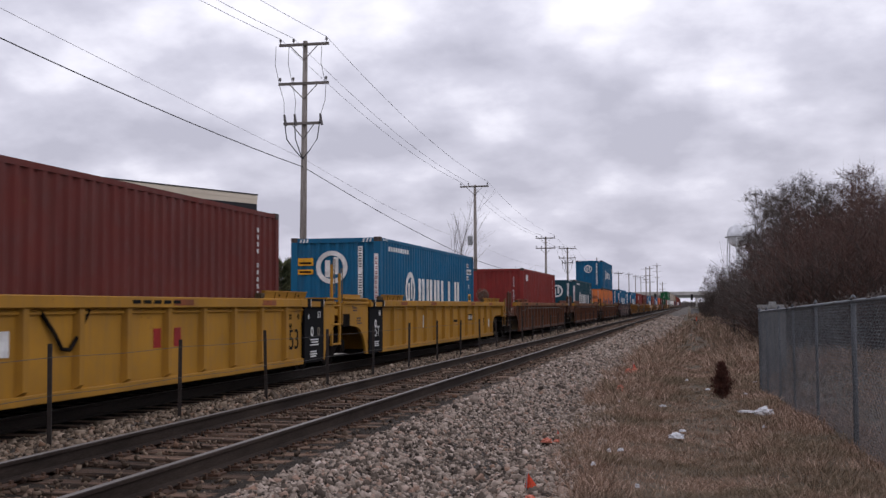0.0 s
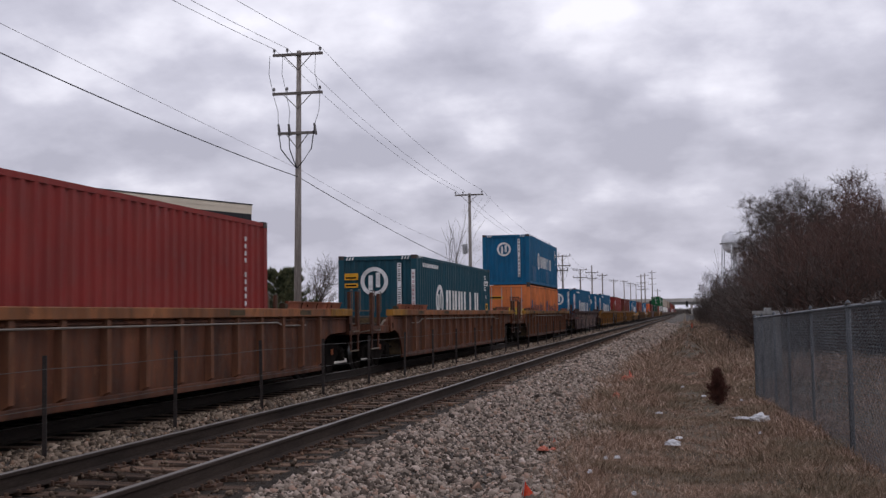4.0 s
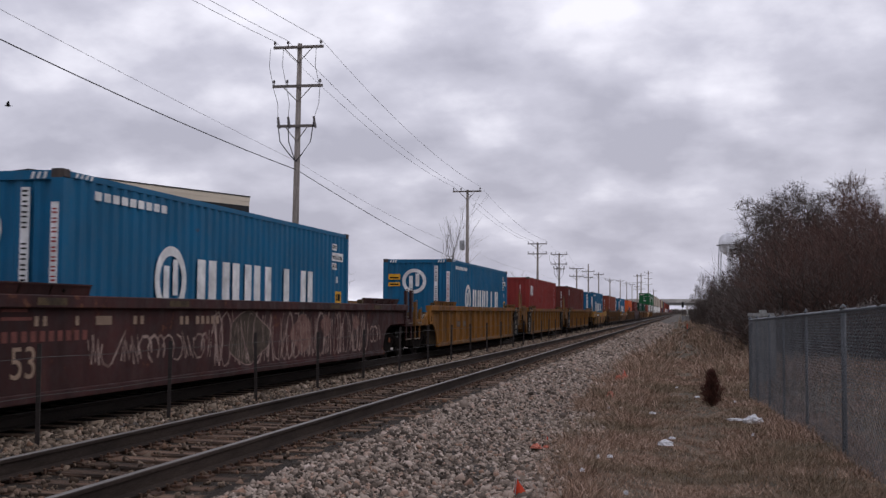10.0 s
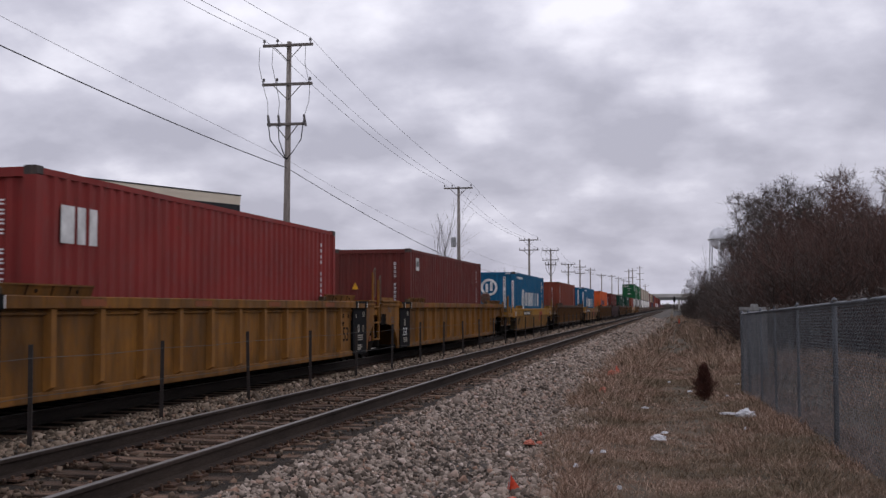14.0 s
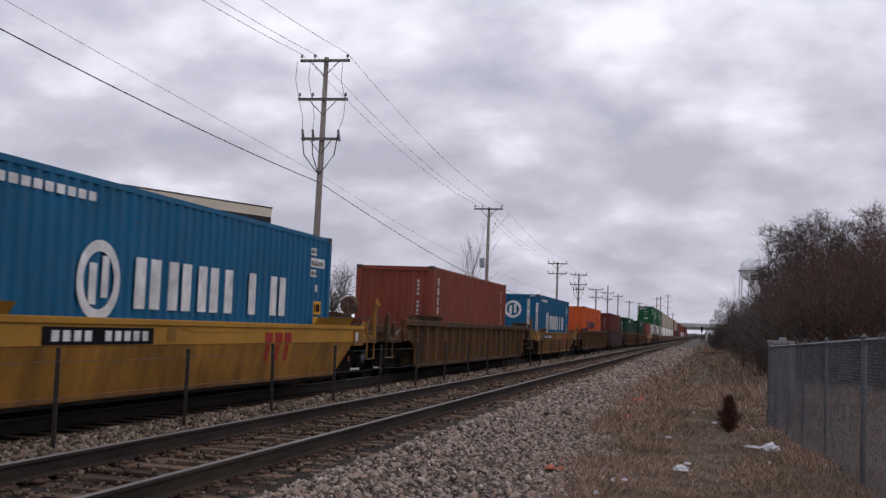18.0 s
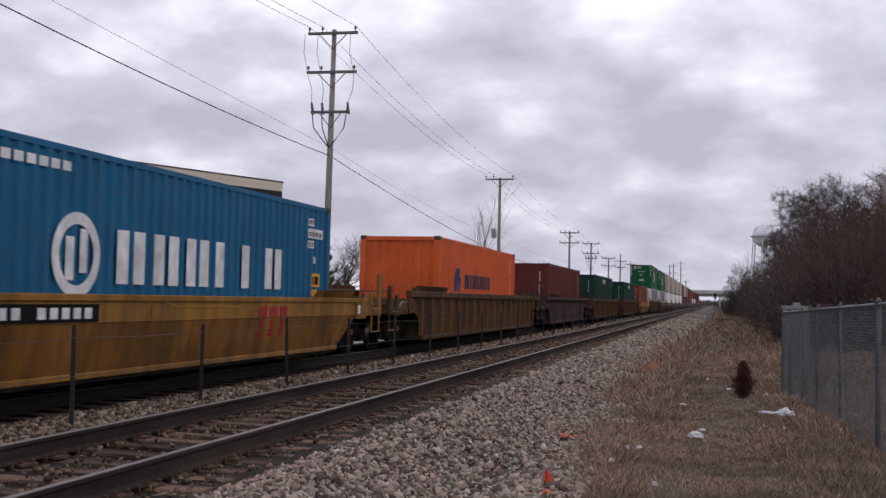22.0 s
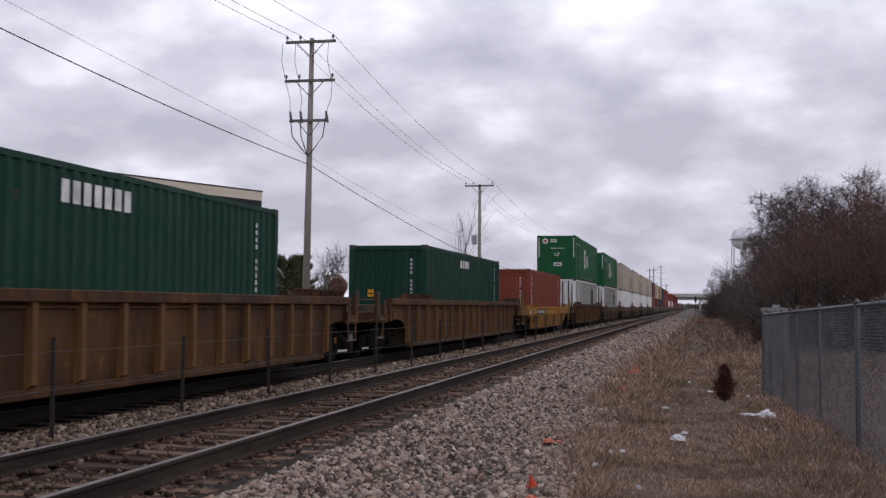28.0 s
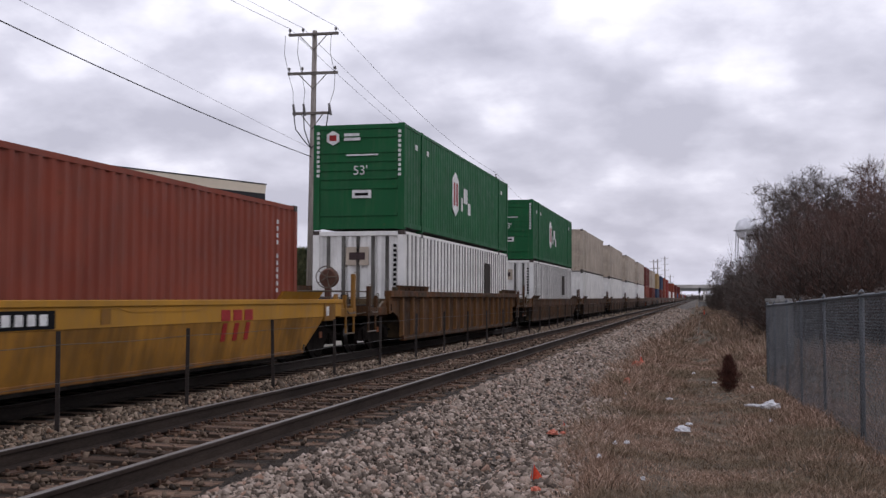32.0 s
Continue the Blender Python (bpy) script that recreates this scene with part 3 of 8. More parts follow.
def corrugate(length, pitch, depth, inset=0.0):
    """Profile points (along, out) of a folded panel."""
    n = max(1, round(length / pitch))
    p = length / n
    pts = []
    for i in range(n):
        o = i * p
        pts += [(o, 0.0), (o + 0.30 * p, 0.0), (o + 0.5 * p, -depth), (o + 0.80 * p, -depth)]
    pts.append((length, 0.0))
    return pts


def folded_side(x, y0, y1, z0, z1, pitch=0.285, depth=0.036, sign=1):
    s = Shape()
    pts = [(x + sign * o, y0 + a) for a, o in corrugate(y1 - y0, pitch, depth)]
    s.v += [(a, b, z) for a, b in pts for z in (z0, z1)]
    s.f += [((2 * i, 2 * i + 2, 2 * i + 3, 2 * i + 1) if sign > 0 else (2 * i, 2 * i + 1, 2 * i + 3, 2 * i + 2)) for i in range(len(pts) - 1)]
    return s


def folded_end(y, x0, x1, z0, z1, pitch=0.27, depth=0.04, sign=-1):
    s = Shape()
    pts = [(x0 + a, y + sign * o) for a, o in corrugate(x1 - x0, pitch, depth)]
    s.v += [(a, b, z) for a, b in pts for z in (z0, z1)]
    s.f += [((2 * i, 2 * i + 2, 2 * i + 3, 2 * i + 1) if sign < 0 else (2 * i, 2 * i + 1, 2 * i + 3, 2 * i + 2)) for i in range(len(pts) - 1)]
    return s


def side_mark(x, y0, y1, z0, z1, t=0.006):
    return Shape().box(x, x + t, y0, y1, z0, z1)


def ring_mark(cx, cz, r0, r1, axis, d, squash=1.0, n=28):
    """A flat ring facing +x or -y."""
    s = Shape()
    for r, dd in ((r0, 0), (r1, 0), (r1, 0.006), (r0, 0.006)):
        for k in range(n):
            a = 2 * math.pi * k / n
            u, w = cx + r * math.cos(a) * squash, cz + r * math.sin(a)
            s.v.append((d + dd, u, w) if axis == "x" else (u, d - dd, w))
    for j in range(4):
        for k in range(n):
            a, b = j * n + k, j * n + (k + 1) % n
            c, e = ((j + 1) % 4) * n + (k + 1) % n, ((j + 1) % 4) * n + k
            s.f.append((a, b, c, e))
    return s


def container(colour, label, length=12.192, width=2.438, height=2.896, doors=False, decor=None, flat_side=False, end_ribs=False, cap=None):
    """A freight container; y = 0 is the leading end, z = 0 its floor."""
    mat = PAINT[colour]
    c = thing("shipping_container", label, "container", group="containers on the train")
    hw = width / 2
    # corner posts and rails
    post = Shape().box(-0.09, 0.09, -0.08, 0.08, 0.118, height - 0.118).mesh("corner_post", mat)
    cast = Shape().box(-0.089, 0.089, -0.081, 0.081, 0, 0.118, 0.012).mesh("corner_casting", cap or M_CAST)
    ends = (0.085, length - 0.085) if length < 14 else (0.085, 1.98 + 0.0, length - 1.98, length - 0.085)
    for y in ends:
        for s in (-1, 1):
            part("corner_post", post, None, c, at=(s * (hw - 0.088), y, 0))
            for z in (0, height - 0.118):
                part("corner_casting", cast, None, c, at=(s * (hw - 0.088), y, z))
    for s in (-1, 1):
        a, b = s * (hw - 0.012), s * (hw - 0.075)
        part("top_rail", Shape().box(min(a, b), max(a, b), 0.16, length - 0.16, height - 0.10, height - 0.02), mat, c)
        part("bottom_rail", Shape().box(min(a, b), max(a, b), 0.16, length - 0.16, 0.07, 0.20), mat, c)
        if flat_side:
            sp = folded_side(s * (hw - 0.02), 0.17, length - 0.17, 0.2, height - 0.10, 0.30, 0.016, s)
        else:
            sp = folded_side(s * (hw - 0.014), 0.17, length - 0.17, 0.2, height - 0.10, 0.285, 0.036, s)
        part("side_panel", sp, mat, c)
    roof = Shape()
    n = round(length / 0.42)
    for i in range(n):
        y = 0.18 + i * (length - 0.36) / n
        roof.box(-hw + 0.08, hw - 0.08, y, y + 0.26, height - 0.05, height - 0.012)
    roof.box(-hw + 0.07, hw - 0.07, 0.1, length - 0.1, height - 0.07, height - 0.045)
    part("roof", roof, mat, c)
    part("floor", Shape().box(-hw + 0.08, hw - 0.08, 0.1, length - 0.1, 0.06, 0.16), M_CAST, c)
    # ends
    for y, sg in ((0.03, -1), (length - 0.03, 1)):
        part("end_header", Shape().box(-hw + 0.17, hw - 0.17, y - 0.02, y + 0.03, height - 0.14, height - 0.02), mat, c)
        part("end_sill", Shape().box(-hw + 0.17, hw - 0.17, y - 0.02, y + 0.03, 0.02, 0.16), mat, c)
        lead = sg < 0
        if end_ribs and lead:
            p = part("end_panel", Shape().box(-hw + 0.17, hw - 0.17, 0.04, 0.07, 0.16, height - 0.14), mat, c)
            for z in (0.42, 1.16, 1.42, 1.66, 1.90, 2.14, 2.56):
                part("end_rib", Shape().box(-hw + 0.20, hw - 0.20, 0.01, 0.045, z - 0.045, z + 0.045), mat, p)
        elif doors and lead:
            for s in (-1, 1):
                d = part("door", Shape().box(min(s * 0.01, s * (hw - 0.18)), max(s * 0.01, s * (hw - 0.18)), 0.03, 0.075, 0.17, height - 0.15), mat, c)
                for bx in (0.25, 0.78):
                    part("lock_rod", Shape().tube([(s * bx, 0.0, 0.12), (s * bx, 0.0, height - 0.12)], 0.02, 6), M_ALU, d, "galvanised locking rod")
                for z in (0.5, 1.3, 2.1):
                    part("rail_rib", Shape().box(min(s * 0.06, s * (hw - 0.24)), max(s * 0.06, s * (hw - 0.24)), 0.02, 0.032, z, z + 0.09), mat, d)
        else:
            part("end_panel", folded_end(y + sg * -0.01, -hw + 0.17, hw - 0.17, 0.16, height - 0.14, sign=sg), mat, c)
    if decor:
        decor(c, length, hw, height)
    return c


def number_bars(c, x, z0, z1, on_end=True, hw=1.2, mat=None):
    """A white strip down the end with plain dark bars for its number."""
    strip = part("number_strip", Shape().box(x - 0.06, x + 0.06, -0.008, 0.02, z0, z1), M_WHITE, c, "white number strip")
    n = 11
    bar = Shape().box(-0.038, 0.038, -0.014, -0.007, 0.018, 0.042).box(-0.038, 0.038, -0.014, -0.007, -0.042, -0.018).mesh("bar", M_BLACKPAINT)
    for i in range(n):
        if i != 4:
            part("bar", bar, None, strip, at=(x, 0, z1 - 0.08 - (z1 - z0 - 0.16) * i / (n - 1)))


def decor_ring(cz=1.53, cy=3.08, r=0.54, y0=4.02, pitch=0.985, z0=1.18, z1=1.91, ez=2.12, er=0.43, small=True):
    """Blue-line markings: rings on end and side, a row of white blocks, small bars."""
    def put(c, L, hw, H):
        mk = part("end_emblem", ring_mark(-0.10, ez, er * 0.72, er, "y", 0.02), M_WHITE, c, "white ring emblem")
        for a, b, u, w in ((-0.42, -0.12, -0.60, 0.42), (0.12, 0.42, -0.42, 0.60)):
            part("emblem_bar", Shape().box(a * er - 0.10, b * er - 0.10, 0.014, 0.03, ez + u * er, ez + w * er), M_WHITE, mk)
        number_bars(c, 0.68, 1.12 if small else 0.40, H - 0.24)
        if small:
            strip = part("post_strip", Shape().box(1.055, 1.165, -0.003, 0.02, 0.95, 2.46), M_WHITE, c, "white strip on corner post")
            for i in range(11):
                part("bar", Shape().box(1.078, 1.142, -0.007, -0.002, 1.06 + 0.125 * i, 1.085 + 0.125 * i).box(1.078, 1.142, -0.007, -0.002, 1.11 + 0.125 * i, 1.13 + 0.125 * i), M_REDMARK, strip)
            for i, z in enumerate((2.17, 1.94)):
                lab = part("amber_label", Shape().box(-1.03, -0.61, 0.012, 0.03, z, z + (0.2 if i == 0 else 0.13)), M_YELLOWMARK, c, "amber notice label")
                part("bar", Shape().box(-0.99, -0.66, 0.008, 0.013, z + 0.04, z + 0.09), M_BLACKPAINT, lab)
            for i in range(9):
                a = 0.80 + 0.24 * i
                part("address_bar", side_mark(hw - 0.015, a, a + 0.17, 2.56, 2.68), M_WHITE, c)
            al = part("amber_label", side_mark(hw - 0.015, 11.25, 11.68, 1.25, 1.52), M_YELLOWMARK, c, "amber notice label")
            for k, w in ((0, 0.06), (1, 0.20)):
                part("bar", side_mark(hw - 0.010, 11.29 + 0.11 * k, 11.29 + 0.11 * k + w, 1.30, 1.46, 0.004), M_BLACKPAINT, al)
            part("amber_label", side_mark(hw - 0.015, 11.25, 11.55, 1.05, 1.2), M_YELLOWMARK, c, "amber notice label")
        else:
            part("patch", side_mark(hw - 0.016, 6.85, 7.9, 0.24, 0.92, 0.004), PAINT["bluepatch"], c, "darker repainted patch")
            part("patch", side_mark(hw - 0.016, 1.2, 2.6, 0.24, 1.0, 0.004), PAINT["bluepatch"], c, "darker repainted patch")
        x = hw - 0.014
        mk = part("side_emblem", ring_mark(cy, cz, r * 0.72, r, "x", x, 0.98), M_WHITE, c, "white ring emblem")
        for a, b, u, w in ((-0.45, -0.12, -0.60, 0.42), (0.12, 0.42, -0.42, 0.62)):
            part("emblem_bar", side_mark(x, cy + a * r, cy + b * r, cz + u * r, cz + w * r), M_WHITE, mk)
        # six white blocks: plain upright bars, no characters
        h = z1 - z0
        for i in range(6):
            a = y0 + pitch * i
            w = pitch * (0.78 if i not in (3, 4) else 0.34)
            n = 2 if i not in (3, 4) else 1
            blk = None
            for k in range(n):
                lo = a + (w - 0.34 * pitch) * k
                up = side_mark(x, lo, lo + 0.30 * pitch, z0, z1)
                blk = part("block_bar" if blk else "block", up, M_WHITE, blk or c)
        for z, a, n in ((H - 0.44, 11.0, 2), (H - 0.68, 11.0, 4), (H - 0.88, 11.0, 2)):
            cd = part("code_panel", side_mark(hw - 0.015, a, a + 0.20 * n - 0.04 * (n % 4), z, z + (0.19 if n > 2 else 0.15)), M_WHITE, c, "white code panel")
            for k in range(n):
                part("bar", side_mark(hw - 0.010, a + 0.04 + 0.18 * k, a + 0.085 + 0.18 * k, z + 0.035, z + 0.125, 0.004).box(hw - 0.010, hw - 0.006, a + 0.125 + 0.18 * k, a + 0.16 + 0.18 * k, z + 0.035, z + 0.125), M_BLACKPAINT, cd)
        part("code_panel", side_mark(hw - 0.015, 11.3, 11.42, H - 1.18, H - 1.04), M_WHITE, c, "white code panel")
        # striped warning bars at the corners of the header
        for x in (-0.95, -0.86, -0.77, 0.77, 0.86, 0.95):
            part("stripe", Shape().plate([(x - 0.03, H - 0.13), (x + 0.01, H - 0.13), (x + 0.04, H - 0.04), (x, H - 0.04)], 0.002, 0.011, "y"), M_WHITE, c)
        for y in (0.30, 0.42, 0.54, 0.66):
            part("stripe", Shape().plate([(y, H - 0.09), (y + 0.05, H - 0.09), (y + 0.09, H - 0.03), (y + 0.04, H - 0.03)], hw - 0.012, hw - 0.007), M_WHITE, c)
    return put


def decor_bars(side=(), end=True, strip_side=False, code=True, warn=False, tag=False):
    """Plain number bars on an end and corner, and blocks on the side: (y0, y1, z0, z1, material)."""
    def put(c, L, hw, H):
        if end:
            for i in range(11):
                if i != 4:
                    part("end_bar", Shape().box(0.70, 0.77, 0.012, 0.03, 2.44 - 0.125 * i + 0.012, 2.44 - 0.125 * i + 0.035).box(0.70, 0.77, 0.012, 0.03, 2.44 - 0.125 * i - 0.035, 2.44 - 0.125 * i - 0.012), M_WHITE, c)
        if strip_side:
            for i in range(6):
                z = 2.45 - 0.29 * i
                part("side_block", side_mark(hw - 0.012, 0.54, 0.59, z - 0.11, z + 0.11).box(hw - 0.012, hw - 0.006, 0.66, 0.71, z - 0.11, z + 0.11), M_WHITE, c, "white block marking")
        for y0, y1, z0, z1, m in side:
            if m == M_NAVYMARK and z1 - z0 > 0.4:   # leaning two-part emblem
                w, h = y1 - y0, z1 - z0
                em = part("side_emblem", Shape().plate([(y0, z0), (y0 + 0.42 * w, z0), (y0 + 0.80 * w, z1), (y0 + 0.22 * w, z1)], hw - 0.015, hw - 0.009), m, c, "navy leaning emblem")
                part("emblem_bar", Shape().plate([(y0 + 0.52 * w, z0), (y0 + 0.78 * w, z0), (y1, z0 + 0.62 * h), (y0 + 0.76 * w, z0 + 0.62 * h)], hw - 0.015, hw - 0.009), m, em)
                continue
            part("side_marking", side_mark(hw - 0.015, y0, y1, z0, z1), m, c)
        if tag:
            tg = part("amber_label", Shape().box(-0.62, -0.44, 0.006, 0.03, 1.33, 1.55), M_YELLOWMARK, c, "amber notice label")
            part("bar", Shape().box(-0.59, -0.47, 0.002, 0.007, 1.41, 1.45), M_BLACKPAINT, tg)
        if warn:
            part("warning_triangle", Shape().plate([(-0.62, 1.66), (-0.42, 1.66), (-0.52, 1.88)], 0.005, 0.03, "y"), M_YELLOWMARK, c, "amber warning triangle")
        for i in range(11 if code else 0):
            if i != 4:
                part("code_bar", side_mark(hw - 0.015, L - 1.04, L - 0.97, H - 0.42 - 0.13 * i, H - 0.34 - 0.13 * i), M_WHITE, c)
    return put


def letter_row(y0, y1, z0, z1, n, m):
    out = []
    w = (y1 - y0) / n
    for i in range(n):
        a = y0 + i * w
        out.append((a, a + w * 0.66, z0, z1, m))
    return out


def put_train(ob, s, z):
    MOVING.append((ob, s, z))
    ob.matrix_basis = pose(FAR, s, z)
    return ob


# ---- well cars ----
CAR = {
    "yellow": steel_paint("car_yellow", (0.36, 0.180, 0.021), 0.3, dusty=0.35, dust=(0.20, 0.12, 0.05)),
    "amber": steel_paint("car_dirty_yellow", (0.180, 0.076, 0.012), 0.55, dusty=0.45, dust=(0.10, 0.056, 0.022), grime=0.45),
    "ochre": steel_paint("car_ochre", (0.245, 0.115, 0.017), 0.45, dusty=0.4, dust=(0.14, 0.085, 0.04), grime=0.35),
    "tan": steel_paint("car_tan_brown", (0.074, 0.032, 0.010), 0.8, dusty=0.5, dust=(0.060, 0.032, 0.012), grime=0.5),
    "brown": steel_paint("car_red_brown", (0.095, 0.034, 0.017), 0.8, dusty=0.45, dust=(0.075, 0.045, 0.03), grime=0.5),
    "chord": steel_paint("car_faded_chord", (0.22, 0.085, 0.034), 0.8, dusty=0.45, dust=(0.12, 0.075, 0.04), grime=0.35),
    "salmon": steel_paint("car_salmon_plate", (0.27, 0.088, 0.048), 0.5, dusty=0.3, dust=(0.15, 0.08, 0.05), grime=0.3),
    "maroon": steel_paint("car_maroon", (0.042, 0.013, 0.012), 0.6, dusty=0.35, dust=(0.065, 0.035, 0.03), grime=0.4),
    "orange": steel_paint("car_orange_brown", (0.22, 0.065, 0.024), 0.8, dusty=0.4, dust=(0.12, 0.07, 0.04)),
}
# iron set near black, so its colour carries the shade under the cars
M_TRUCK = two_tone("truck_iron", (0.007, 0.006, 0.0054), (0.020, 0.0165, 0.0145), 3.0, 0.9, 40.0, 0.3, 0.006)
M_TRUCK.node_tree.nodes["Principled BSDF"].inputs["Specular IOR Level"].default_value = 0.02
M_TREAD = two_tone("wheel_tread", (0.05, 0.049, 0.048), (0.12, 0.118, 0.115), 3.0, 0.28, 30.0, 0.05, 0.002, metal=0.9)
M_DECK = two_tone("grimy_deck", (0.035, 0.026, 0.018), (0.10, 0.068, 0.035), 2.0, 0.85, 30.0, 0.3, 0.005)
M_TANK = plain("reservoir", (0.028, 0.02, 0.015), 0.7)

SIDEFRAME = [(-1.25, 0.30), (-1.25, 0.56), (-0.95, 0.62), (-0.45, 0.72), (0.45, 0.72), (0.95, 0.62), (1.25, 0.56), (1.25, 0.30), (1.0, 0.30), (0.7, 0.44), (0.4, 0.22), (-0.4, 0.22), (-0.7, 0.44), (-1.0, 0.30)]
WHEEL_R = 0.42
WHEEL_ME = {}


def truck(car, y):
    """A four-wheeled truck, its centre at y along the car."""
    tr = part("truck", Shape().box(-0.95, 0.95, -0.2, 0.2, 0.42, 0.66).box(-0.3, 0.3, -0.3, 0.3, 0.66, 0.78), M_TRUCK, car, "grimy iron truck, darkened for the underside shade", at=(0, y, 0))
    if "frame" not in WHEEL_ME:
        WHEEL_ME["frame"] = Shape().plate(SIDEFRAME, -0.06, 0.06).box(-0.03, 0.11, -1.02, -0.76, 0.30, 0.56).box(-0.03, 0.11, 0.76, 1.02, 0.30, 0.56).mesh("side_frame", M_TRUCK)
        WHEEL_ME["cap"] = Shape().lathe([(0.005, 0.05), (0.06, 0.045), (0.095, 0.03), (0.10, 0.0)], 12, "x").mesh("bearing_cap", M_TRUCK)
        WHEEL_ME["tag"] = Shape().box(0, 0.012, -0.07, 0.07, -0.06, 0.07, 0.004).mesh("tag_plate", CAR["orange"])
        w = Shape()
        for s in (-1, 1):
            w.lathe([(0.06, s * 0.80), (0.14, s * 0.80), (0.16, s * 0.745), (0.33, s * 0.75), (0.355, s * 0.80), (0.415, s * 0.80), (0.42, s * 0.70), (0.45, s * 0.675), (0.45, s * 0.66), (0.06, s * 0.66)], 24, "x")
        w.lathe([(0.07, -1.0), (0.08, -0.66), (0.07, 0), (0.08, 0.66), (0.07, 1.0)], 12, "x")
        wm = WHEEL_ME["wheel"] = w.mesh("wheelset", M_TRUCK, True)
        wm.materials.append(M_TREAD)
        for o in (0, 218):  # the bright worn treads of both wheels
            for i in range(o + 120, o + 144):
                wm.polygons[i].material_index = 1
        WHEEL_ME["spring"] = Shape().lathe([(0.06, 0.26), (0.075, 0.29), (0.06, 0.32), (0.075, 0.35), (0.06, 0.38), (0.075, 0.41), (0.06, 0.44)], 10).mesh("spring", M_TRUCK)
    for s in (-1, 1):
        f = part("side_frame", WHEEL_ME["frame"], None, tr, at=(s * 1.0, 0, 0))
        if s > 0:
            for yy in (-0.89, 0.89):
                part("bearing_cap", WHEEL_ME["cap"], None, f, "worn bearing cap", at=(0.1, yy, 0.43))
            part("tag_plate", WHEEL_ME["tag"], None, f, "faded orange tag plate", at=(0.062, 0.30, 0.52))
    for yy in (-0.89, 0.89):
        part("wheelset", WHEEL_ME["wheel"], None, tr, "steel wheels on an axle", at=(0, yy, WHEEL_R))
    return tr


def grab(pts, r=0.014):
    return Shape().tube(pts, r, 5)


# proud ribs: worn, less sooty paint, with the light they catch painted in
RIB_LIT_WORN = {"amber": steel_paint("lit_worn_rib_amber", (0.25, 0.108, 0.020), 0.6, dusty=0.35, dust=(0.14, 0.08, 0.035), grime=0.25),
            "tan": steel_paint("lit_worn_rib_tan", (0.155, 0.072, 0.022), 0.8, dusty=0.4, dust=(0.12, 0.075, 0.045), grime=0.3),
            "brown": steel_paint("lit_worn_rib_brown", (0.145, 0.055, 0.027), 0.8, dusty=0.4, dust=(0.12, 0.075, 0.045), grime=0.3)}
M_PIPE = plain("dusty_pipe", (0.19, 0.165, 0.14), 0.6)
M_GRATE = two_tone("walkway_grating", (0.045, 0.036, 0.028), (0.13, 0.105, 0.08), 3.0, 0.7, 40.0, 0.2, 0.004)
M_HAND = plain("worn_handrail", (0.125, 0.098, 0.072), 0.5)
M_HOUSING = plain("brake_housing", (0.115, 0.055, 0.038), 0.7)
TALL_POSTS = ("car_red_brown", "car_maroon")


